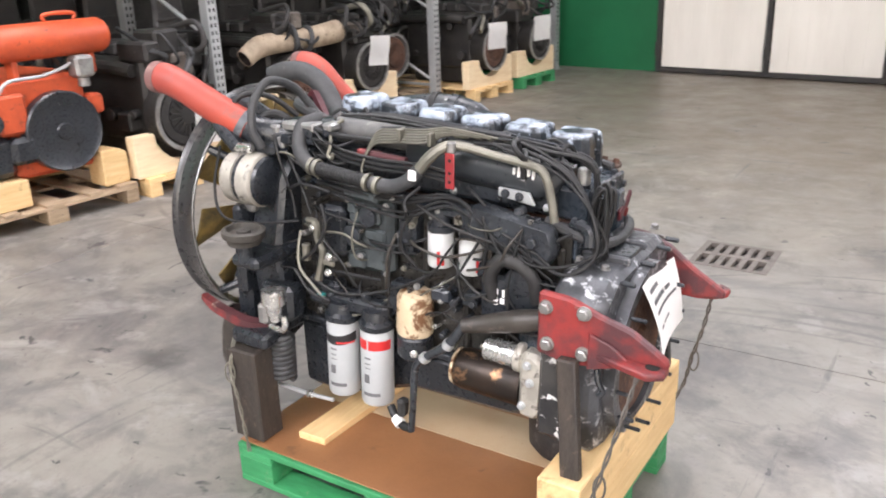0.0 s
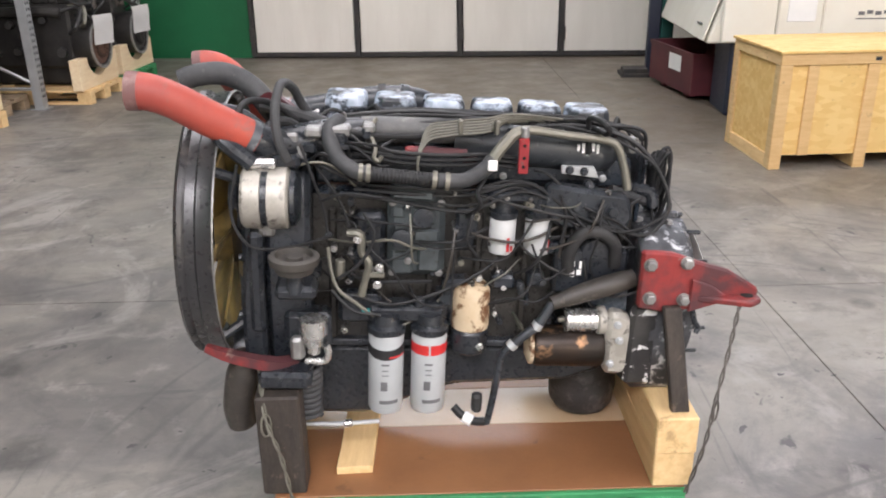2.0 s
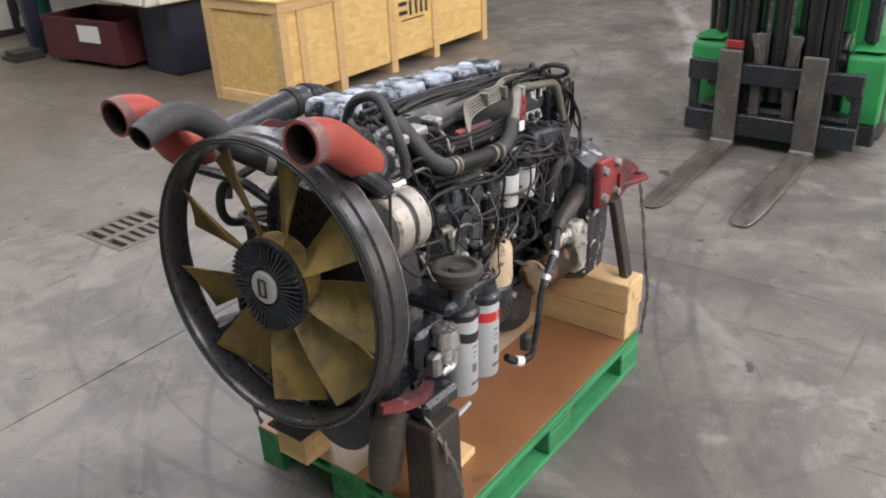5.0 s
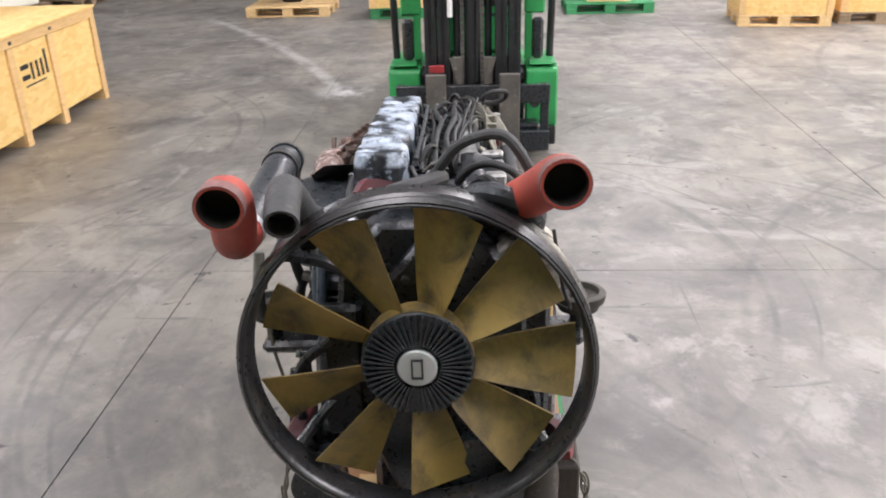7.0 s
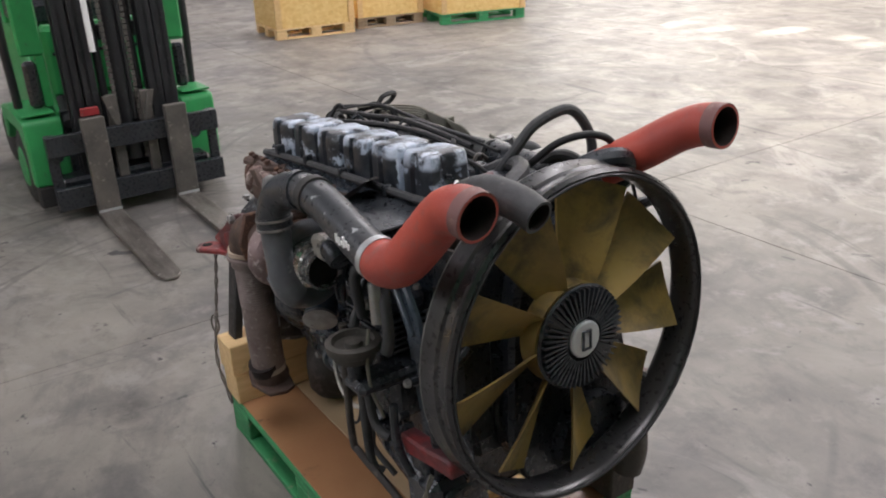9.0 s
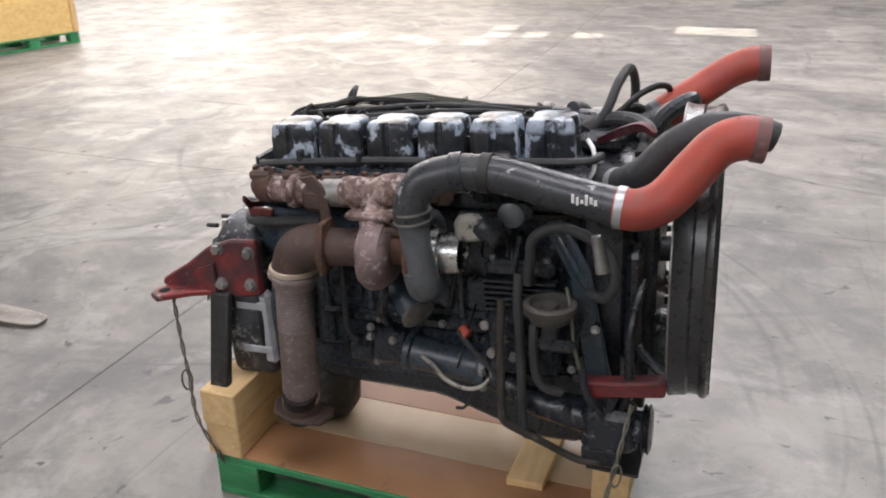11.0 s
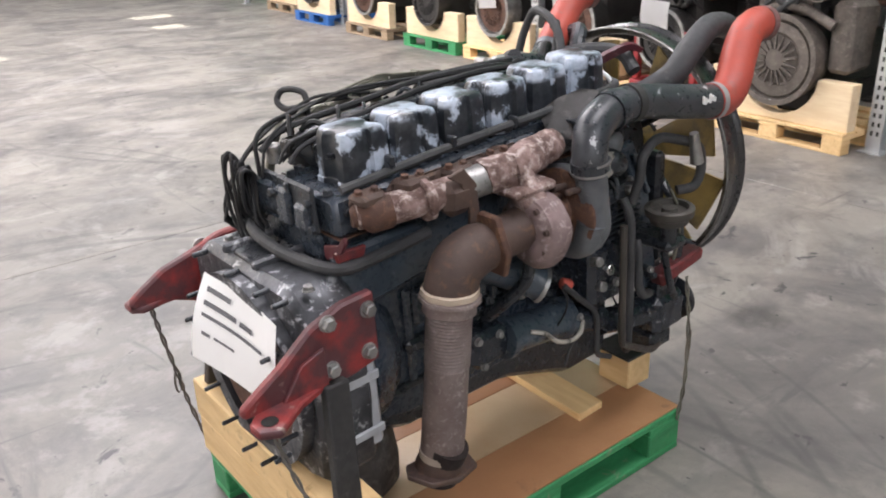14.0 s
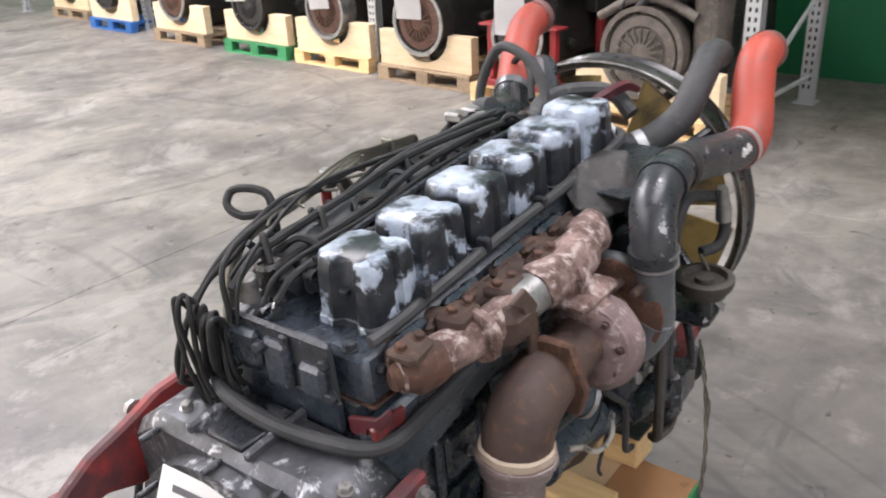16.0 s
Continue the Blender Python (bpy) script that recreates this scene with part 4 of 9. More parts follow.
# ---- forklift ----
def forklift():
    t = thing("forklift", "green electric forklift standing with lowered worn forks", "forklift", pose(3.17, -0.05, 0, 0, 0, 0.6))
    # forks and carriage; the truck faces -x
    for y in (0.245, -0.245):
        tip = [(-1.17, -0.03), (-1.13, -0.055), (-1.02, -0.066), (0.0, -0.068), (0.0, 0.068), (-1.02, 0.066), (-1.13, 0.055), (-1.17, 0.03)]
        blade_ = plate([(u, y + v) for u, v in tip], 0.006, 0.044, 0.004, "z")
        for v in blade_.verts:
            v.co.z = 0.006 + (v.co.z - 0.006) * min(1.0, 0.35 + 0.65 * (v.co.x + 1.17) / 0.9)
        f = part("fork", blade_, M_FORKTOP, t, "worn steel fork with pale scraped top")
        part("fork_shank", box(-0.045, -0.002, y - 0.068, y + 0.068, 0.045, 0.625, 0.006), M_FORKSTEEL, f)
        part("fork_band", box(-0.050, -0.0455, y - 0.068, y + 0.068, 0.046, 0.062), M_STEEL, f)
        part("fork_hook", box(-0.004, 0.036, y - 0.05, y + 0.05, 0.545, 0.60, 0.006), M_FORKSTEEL, f)
    part("carriage_bar", box(0.0, 0.045, -0.515, 0.515, 0.415, 0.54, 0.005), M_DIRTBLACK, t)
    part("carriage_bar", box(0.0, 0.045, -0.515, 0.515, 0.085, 0.22, 0.005), M_DIRTBLACK, t)
    for y in (-0.485, 0.485):
        part("carriage_end", box(0.046, 0.075, y - 0.03, y + 0.03, 0.085, 0.54, 0.005), M_DIRTBLACK, t)
    for y in (-0.10, 0.10):
        part("carriage_post", box(0.046, 0.085, y - 0.03, y + 0.03, 0.085, 0.72, 0.005), M_FORKSTEEL, t)
    for s in (1, -1):
        part("slant_stay", plate([(s * 0.115, 0.72), (s * 0.155, 0.72), (s * 0.105, 0.54), (s * 0.075, 0.54)], 0.030, 0.044, 0.002, "x"), M_FORKSTEEL, t)
    # mast: outer and inner channels, each with its web and two flanges
    for s in (1, -1):
        for name, yc, x0, top in (("mast_rail", 0.285, 0.11, 2.35), ("inner_rail", 0.195, 0.095, 2.30)):
            rail = box(x0, x0 + 0.11, s * yc - 0.010, s * yc + 0.010, 0.06, top, 0.002)
            for fx in (x0, x0 + 0.095):
                box(fx, fx + 0.015, min(s * (yc - 0.045), s * (yc + 0.035)), max(s * (yc - 0.045), s * (yc + 0.035)), 0.06, top, 0.002, rail)
            part(name, rail, M_MAST, t)
        part("lift_cylinder", cyl((0.17, s * 0.105, 0.12), (0.17, s * 0.105, 2.2), 0.024), M_MAST, t)
        part("tilt_cylinder", tube([(0.22, s * 0.33, 0.55), (0.45, s * 0.30, 0.66)], 0.03, 12, smooth=False), M_MAST, t)
    part("mast_foot", box(0.09, 0.26, -0.46, 0.46, 0.05, 0.25, 0.02), M_DIRTBLACK, t)
    part("free_lift_cylinder", cyl((0.13, 0.0, 0.30), (0.13, 0.0, 1.9), 0.052), M_MAST, t)
    for y in (-0.062, 0.068):
        ch = bmesh.new()
        for k in range(48):
            box(0.075, 0.09, y - 0.012, y + 0.012, 0.3 + k * 0.034, 0.328 + k * 0.034, 0.002, ch)
        part("lift_chain", ch, M_FORKSTEEL, t)
    part("hose", tube([(0.075, -0.03, 0.55), (0.07, -0.035, 1.0), (0.08, -0.03, 1.7)], 0.011, 8), M_CABLE, t)
    part("red_clip", box(-0.004, 0.03, 0.19, 0.29, 0.628, 0.675, 0.004), M_REDPAINT, t)
    part("white_tube", cyl((0.06, 0.145, 0.98), (0.06, 0.145, 1.6), 0.017), M_PAPER, t)
    for z in (0.60, 1.02, 1.5):
        part("cross_member", box(0.21, 0.24, -0.25, 0.25, z, z + 0.09, 0.004), M_MAST, t)
    # body
    body = plate([(0.32, 0.16), (0.32, 0.60), (0.45, 0.66), (0.95, 0.66), (1.05, 1.02), (1.9, 1.02), (1.95, 0.2)], -0.36, 0.36, 0.02)
    part("body", body, M_FLGREEN, t)
    part("seat_hood", box(1.0, 1.8, -0.36, 0.36, 1.025, 1.20, 0.04), M_DIRTBLACK, t)
    for s in (1, -1):
        def yy(a, b):
            return (min(s * a, s * b), max(s * a, s * b))
        # wheel housing: a front face with a sloped shoulder, open below over the tyre
        hous = plate([(0.225, 0.19), (0.225, 0.575), (0.25, 0.605), (0.62, 0.62), (0.98, 0.58), (1.0, 0.36), (0.92, 0.36), (0.86, 0.50), (0.42, 0.50), (0.33, 0.40), (0.31, 0.19)], *yy(0.365, 0.585), 0.012)
        fender = part("fender", hous, M_FLGREEN, t)
        part("fender_top", box(0.24, 0.70, *yy(0.39, 0.575), 0.6215, 0.632, 0.004), M_FLGREEN, fender)
        part("lamp_hole", lathe([(0, 0.03), (0.004, 0.034), (0.008, 0.03), (0.003, 0.02)], (0.224, s * 0.43, 0.36), (0.1, s * 0.43, 0.36), 20), M_DIRTBLACK, fender)
        wh = lathe([(0, 0.20), (0.015, 0.24), (0.15, 0.24), (0.165, 0.20)], (0.60, s * 0.41, 0.24), (0.60, s * 0.6, 0.24), 36)
        wheel = part("front_wheel", wh, M_RUBBER, t)
        part("rim", lathe([(0, 0.13), (0.008, 0.12), (0.01, 0.03)], (0.60, s * 0.576, 0.24), (0.60, s * 0.7, 0.24), 24), M_FLGREEN, wheel)
        part("skirt", box(0.228, 0.30, *yy(0.37, 0.58), 0.055, 0.188, 0.01), M_RUBBER, t)
        wh = lathe([(0, 0.16), (0.012, 0.2), (0.12, 0.2), (0.132, 0.16)], (1.72, s * 0.365, 0.2), (1.72, s * 0.6, 0.2), 32)
        part("rear_wheel", wh, M_RUBBER, t)
        part("dash_panel", box(0.36, 0.42, *yy(0.355, 0.495), 0.95, 1.75, 0.012), M_FLGREEN, t)
        part("panel_strut", box(0.37, 0.41, *yy(0.36, 0.41), 0.64, 0.949, 0.006), M_FLGREEN, t)
        part("panel_foot", box(0.355, 0.425, *yy(0.41, 0.49), 0.64, 0.92, 0.02), M_DIRTBLACK, t)
        part("guard_post", tube([(0.50, s * 0.545, 0.63), (0.47, s * 0.55, 1.2), (0.42, s * 0.52, 2.2)], 0.026, 10), M_MAST, t)
        part("rear_post", tube([(1.55, s * 0.34, 1.02), (1.50, s * 0.40, 1.6), (1.30, s * 0.42, 2.2)], 0.03, 10), M_FLGREEN, t)
    part("dash", box(0.43, 0.58, -0.34, 0.34, 0.665, 1.10, 0.03), M_FLGREEN, t)
    part("dash_gap", box(0.425, 0.43, -0.30, 0.30, 0.925, 0.945), M_DIRTBLACK, t)
    part("steering_column", tube([(0.58, 0.05, 1.0), (0.78, 0.05, 1.3)], 0.03, 8), M_DIRTBLACK, t)
    part("steering_wheel", tube([(0.80 + 0.05 * math.cos(a), 0.05 + 0.16 * math.sin(a), 1.32 + 0.15 * math.cos(a)) for a in [k * math.pi / 8 for k in range(17)]], 0.014, 8, 3), M_DIRTBLACK, t)
    part("dark_foot_well", box(0.262, 0.315, -0.355, 0.355, 0.10, 0.62), M_DIRTBLACK, t)


forklift()



# ---- racks and stored engines on the west side ----
def rack_bay():
    """Pallet racking: perforated uprights with bracing and beams above the stored engines."""
    hole_mesh = [None]
    line = [(-5.75, -13.0), (-5.38, -9.07), (-4.81, -4.48), (-4.22, -0.72), (-4.05, 2.84), (-3.98, 6.05), (-3.86, 9.0)]
    for x, y in line:
        t = thing("rack_upright", "perforated zinc-grey steel rack upright frame", "rack", pose(x, y, 0, 0, 0, -4.3), "west racks")
        for dx in (0.0, -1.15):
            p = bmesh.new()
            for a, b, c, d in ((dx - 0.045, dx + 0.045, -0.05, -0.046), (dx - 0.045, dx - 0.041, -0.0458, 0.05), (dx + 0.041, dx + 0.045, -0.0458, 0.05)):
                box(a, b, c, d, 0.01, 3.0, 0, p)
            post = part("post", p, M_STEEL, t)
            # each hole is a thin near-black plate on the post's face
            for k in range(23):
                for yy in (-0.02, 0.02):
                    if hole_mesh[0] is None:
                        h = part("hole", box(-0.0008, 0.0008, -0.008, 0.008, -0.015, 0.015), M_HOLESHADE, post)
                        hole_mesh[0] = h.data
                    else:
                        h = new("hole", hole_mesh[0])
                        h.parent = post
                    h.matrix_local = Matrix.Translation((dx + 0.0454, yy, 0.13 + k * 0.06))
            part("foot_plate", box(dx - 0.08, dx + 0.08, -0.08, 0.08, 0.0, 0.01), M_STEEL, t)
        for k in range(3):
            z = 0.25 + k * 0.8
            part("brace", tube([(-0.04, 0, z), (-1.11, 0, z + 0.55)], 0.018, 6, smooth=False), M_STEEL, t)
        part("brace", tube([(-0.04, 0, 0.2), (-1.11, 0, 0.2)], 0.018, 6, smooth=False), M_STEEL, t)
    for (xa, ya), (xb, yb) in zip(line, line[1:]):
        a = math.degrees(math.atan2(yb - ya, xb - xa))
        L = math.hypot(xb - xa, yb - ya)
        for dx in (0.0, -1.15):
            b = part("rack_beam", box(0.06, L - 0.06, -0.025, 0.025, 2.05, 2.17, 0.004), M_ORANGE, None, "orange steel rack beam above the stored engines", "rack beam")
            b.matrix_world = pose(xa + dx, ya, 0, 0, 0, a)


rack_bay()


def cradle(w, t, hole, z0, h, drop):
    """A thick board with a round notch for the flywheel housing; its face lies across y."""
    pts = [(-w / 2, z0), (w / 2, z0), (w / 2, z0 + h), (hole * 1.02, z0 + h)]
    for k in range(11):
        a = -k * math.pi / 10
        pts.append((hole * math.cos(a), z0 + h - drop * math.sin(-a)))
    pts += [(-hole * 1.02, z0 + h), (-w / 2, z0 + h)]
    return plate(pts, -t / 2, t / 2, 0.004, "x")


def stored_engine(m, seed, paper=True, disc="rust", accent=None, length=0.95, big=0.0):
    """A grimy diesel engine seen from its flywheel end, which faces +x."""
    rnd = random.Random(seed)
    t = thing("stored_engine", {"rust": "grimy black diesel engine with rusty clutch disc", "dark": "grimy black diesel engine with dark flywheel housing",
                                "alu": "dirty diesel engine with bare alloy flywheel housing", "brown": "brown dusty diesel engine with exposed clutch"}[disc] + ", on a wooden cradle", "engine", m, "stored engines")
    r = 0.235 + big
    cz = 0.56
    house = {"rust": M_STOREBLACK, "dark": M_STOREBLACK, "alu": M_ALU, "brown": M_BROWNGRIME}[disc]
    part("flywheel_housing", lathe([(0, r * 0.9), (0.10, r), (0.2, r), (0.205, r * 0.93), (0.17, r * 0.9)], (-0.2, 0, cz), (0, 0, cz), 36), house, t)
    dm = {"rust": M_RUST, "dark": M_STOREGREY, "alu": M_RUST, "brown": M_BROWNGRIME}[disc]
    d = lathe([(0, r * 0.86), (0.03, r * 0.84), (0.036, r * 0.62), (0.02, r * 0.55), (0.05, r * 0.2), (0.05, r * 0.08)], (-0.03, 0, cz), (0.2, 0, cz), 36)
    clutch = part("clutch_cover", d, dm, t)
    first = None
    for k in range(18):
        turn = Matrix.Translation((0, 0, cz)) @ Matrix.Rotation(k * math.pi / 9, 4, "X") @ Matrix.Rotation(math.pi / 2, 4, "Y") @ Matrix.Scale(-1, 4, (1, 0, 0))
        if first is None:
            first = part("spring_finger", box(r * 0.24, r * 0.58, -0.006, 0.006, 0.012, 0.03), dm, clutch)
            finger = first
        else:
            finger = new("spring_finger", first.data)
            finger.parent = clutch
        finger.matrix_local = turn
    first = None
    for k in range(12):
        a = k * math.pi / 6
        at = Matrix.Translation((0.004, r * 0.955 * math.cos(a), cz + r * 0.955 * math.sin(a)))
        if first is None:
            first = part("rim_bolt", hexbolt((0, 0, 0), (0.1, 0, 0), 0.009), M_STEEL, t)
            bolt = first
        else:
            bolt = new("rim_bolt", first.data)
            bolt.parent = t
        bolt.matrix_local = at
    body = box(-0.2 - length, -0.19, -0.2, 0.2, 0.34, 0.98, 0.03)
    part("block", rough_up(body, 0.01, 9, seed), M_STOREBLACK, t)
    part("oil_pan", box(-0.15 - length, -0.25, -0.15, 0.15, 0.16, 0.36, 0.03), M_STOREBLACK, t)
    for k in range(4):
        x = -0.32 - k * (length - 0.2) / 4
        part("rocker_cover", box(x - 0.09, x + 0.08, -0.13, 0.13, 0.975, 1.08, 0.02), accent if accent and k % 2 == 0 else M_STOREGREY, t)
    for s in (-1, 1):
        for k in range(6):
            x = -0.3 - rnd.random() * (length - 0.25)
            z = 0.45 + rnd.random() * 0.5
            q = rnd.random()
            if q < 0.5:
                unit = cyl((x, s * 0.18, z), (x + 0.02, s * (0.27 + 0.05 * q), z), 0.035 + 0.04 * q, 14, 0.006)
            else:
                unit = box(x - 0.08, x + 0.08, s * 0.24 - 0.06, s * 0.24 + 0.06, z - 0.07, z + 0.07, 0.012)
            part("side_unit", unit, M_STOREGREY if s > 0 else M_STOREBLACK, t)
        part("manifold", tube([(-0.25, s * 0.24, 0.9), (-0.5, s * 0.27, 0.92), (-0.2 - length, s * 0.25, 0.9)], 0.05, 10), M_RUST if s > 0 else M_STOREBLACK, t)
    for k in range(5):
        y0 = rnd.uniform(-0.25, 0.25)
        pts = [(-0.18, y0, 0.95 + rnd.uniform(-0.2, 0.1)), (0.02 * rnd.random(), y0 + rnd.uniform(-0.12, 0.12), 0.9 + rnd.uniform(-0.1, 0.15)),
               (-0.12, y0 + rnd.uniform(-0.15, 0.15), 1.05 + rnd.uniform(-0.1, 0.15)), (-0.5, y0, 1.12 + rnd.uniform(-0.1, 0.1))]
        part("cable", tube(pts, 0.010 + 0.006 * rnd.random(), 7, 6), M_CABLE, t)
    part("bell_rim", lathe([(0, r * 1.0), (0.0, r * 1.05), (0.016, r * 1.05), (0.016, r * 0.93), (0, r * 0.93)], (0.004, 0, cz), (0.2, 0, cz), 36, None, False), M_BROWNGRIME if disc == "brown" else (M_STOREGREY if disc == "dark" and seed % 2 else M_ALU), t)
    for k in range(4):
        y0, z0 = rnd.uniform(-0.22, 0.2), rnd.uniform(0.86, 1.12)
        w, h = rnd.uniform(0.05, 0.11), rnd.uniform(0.05, 0.10)
        part("top_unit", rough_up(box(-0.30 - rnd.random() * 0.2, -0.06 - rnd.random() * 0.08, y0 - w, y0 + w, z0 - h, z0 + h, 0.02), 0.012, 12, seed + k), (M_STOREBLACK, M_STOREGREY, M_BROWNGRIME, M_STOREBLACK)[(seed + k) % 4], t)
    for k in range(3):
        y0 = rnd.uniform(-0.28, 0.28)
        z0 = rnd.uniform(0.85, 1.2)
        part("front_hose", tube([(-0.35, y0, z0), (-0.08, y0 + rnd.uniform(-0.1, 0.1), z0 + 0.05), (-0.02, y0 + rnd.uniform(-0.2, 0.2), z0 - 0.12), (-0.2, y0 + rnd.uniform(-0.2, 0.2), z0 - 0.2)], rnd.uniform(0.016, 0.034), 10, 6), rnd.choice((M_HOSEGREY, M_RUBBER, M_BRASSTUBE, M_STOREGREY)), t)
    if disc == "brown":
        part("pipe_mouth", tube([(-0.45, 0.20, 0.98), (-0.2, 0.24, 1.02), (0.04, 0.27, 1.03)], [0.05, 0.062, 0.075], 18, 8, None, True, 0.01), M_BROWNGRIME, t, "open brown pipe mouth")
        part("coolant_pipe", tube([(-0.02, -0.34, 0.78), (-0.02, -0.1, 0.90), (-0.06, 0.12, 0.90), (-0.08, 0.34, 0.80)], 0.032, 12), M_BROWNGRIME, t)
        part("dusty_head", rough_up(box(-0.5, -0.07, -0.24, 0.16, 0.84, 1.26, 0.03), 0.02, 9, 3), M_BROWNGRIME, t)
        part("side_pump", rough_up(box(-0.4, -0.10, 0.30, 0.46, 0.5, 0.95, 0.03), 0.02, 9, 5), M_BROWNGRIME, t)
    if accent:
        part("accent_cover", rough_up(box(-0.34, -0.08, -0.05, 0.24, 0.92, 1.13, 0.03), 0.012, 10, seed), accent, t)
        part("accent_bracket", box(-0.24, -0.10, -0.26, -0.12, 0.86, 1.0, 0.015), accent, t)
    return t


def sheet_of_paper(m, rnd):
    """A printed tag sheet, slightly curled."""
    own = bmesh.new()
    n = 6
    rows = []
    for i in range(n + 1):
        z = 0.15 - i * 0.30 / n
        bend = 0.012 * math.sin(i * 0.9) + 0.01 * (i / n) ** 2
        rows.append([own.verts.new((bend + dx, y, z)) for y, dx in ((-0.118, 0.004), (0, 0), (0.118, 0.006))])
    for a, b in zip(rows, rows[1:]):
        for k in range(2):
            own.faces.new((a[k], a[k + 1], b[k + 1], b[k]))
    bmesh.ops.solidify(own, geom=own.faces[:], thickness=0.001)
    t = part("paper_tag", own, M_PAPER, None, "white printed paper tag hanging on a stored engine", "paper")
    t.matrix_world = m
    return t


def stored_row():
    rnd = random.Random(5)
    # x, y, pallet paint, disc, paper, accent, extra disc radius; south of the orange engine the pallets lie side on
    rows = [(-5.55, -11.35, M_OLDWOOD, "rust", 1, None, 0.03), (-5.15, -9.65, M_BLUEPAL, "dark", 1, M_REDPAINT, 0.03), (-4.90, -7.80, M_OLDWOOD, "rust", 0, M_REDPAINT, 0.035),
            (-4.77, -6.27, M_GREENPAL, "dark", 1, None, 0.03), (-4.68, -5.02, M_PINE_Y, "alu", 1, None, 0.03), (-4.47, -3.68, M_OLDWOOD, "rust", 1, None, 0.045),
            (-4.22, -2.50, M_PINE_Y, "dark", 1, M_REDPAINT, 0.0), (-4.0, -1.38, M_PINE_Y, "brown", 0, None, 0.06), (-3.72, 2.20, M_PINE_Y, "dark", 2, None, 0.03),
            (-4.12, 3.93, M_PINE_Y, "rust", 0, None, 0.0), (-4.0, 4.90, M_PINE_Y, "dark", 1, None, 0.0), (-3.5, 6.60, M_PINE_Y, "rust", 1, None, 0.0), (-3.42, 7.62, M_GREENPAL, "dark", 1, None, 0.0)]
    for k, (x, y, paint, disc, paper, accent, big) in enumerate(rows):
        m = pose(x, y, 0, 0, 0, -4.5)
        what = {"old_pallet_wood": "weathered", "blue_pallet_paint": "blue", "green_pallet_paint": "green"}.get(paint.name, "pale pine")
        side_on = y < 0
        at = m @ pose(-0.4, 0, 0, 0, 0, 90) if side_on else m @ pose(-0.6, 0, 0)
        on_stand = y == -2.50
        pallet("pallet", at, paint, what + " wooden pallet under a stored engine", 1.12 if side_on and not on_stand else (1.0 if on_stand else 1.2), 0.8, group="storage pallets")
        if on_stand:
            red_stand(m)
        else:
            w = 0.9 if y > 0 else 1.1
            c = part("cradle_board", cradle(w, 0.10, 0.24 + big, 0.1445, 0.31, 0.21 + big), M_CRADLE, None, "whitish pine cradle board notched for the flywheel housing", "timber")
            c.matrix_world = m @ pose(-0.10, 0, 0)
        rear = (-0.78, -0.66) if side_on else (-1.06, -0.94)
        bk = part("rear_beam", box(rear[0], rear[1], -0.36, 0.36, 0.1445, 0.1595, 0.004), M_PINE_Y, None, "pine beam under the stored engine", "timber")
        bk.matrix_world = m
        stored_engine(m, 20 + k, bool(paper), disc, accent, 0.95, big)
        if paper:
            sheet_of_paper(m @ pose(0.09, rnd.uniform(-0.10, 0.06) if paper == 1 else 0.13, (0.72 if paper == 1 else 0.46) + big * 0.5, rnd.uniform(-5, 5), 6, rnd.uniform(12, 28) if y < 0 else rnd.uniform(-30, -12)), rnd)


def red_stand(m):
    """A low welded stand of red tube under one of the stored engines."""
    t = thing("engine_stand", "red painted steel stand holding a stored engine on a pallet", "stand", m, "engine stands")
    for y in (-0.30, 0.30):
        part("rail", box(-0.75, 0.0, y - 0.03, y + 0.03, 0.1445, 0.205, 0.006), M_REDPAINT, t)
        for x in (-0.70, -0.06):
            part("upright", box(x - 0.03, x + 0.03, y - 0.028, y + 0.028, 0.206, 0.62, 0.006), M_REDPAINT, t)
        part("pad", box(-0.14, 0.02, y - 0.07, y + 0.07, 0.621, 0.64, 0.005), M_REDPAINT, t)
    part("cross_bar", box(-0.035, 0.02, -0.268, 0.268, 0.15, 0.20, 0.006), M_REDPAINT, t)


stored_row()


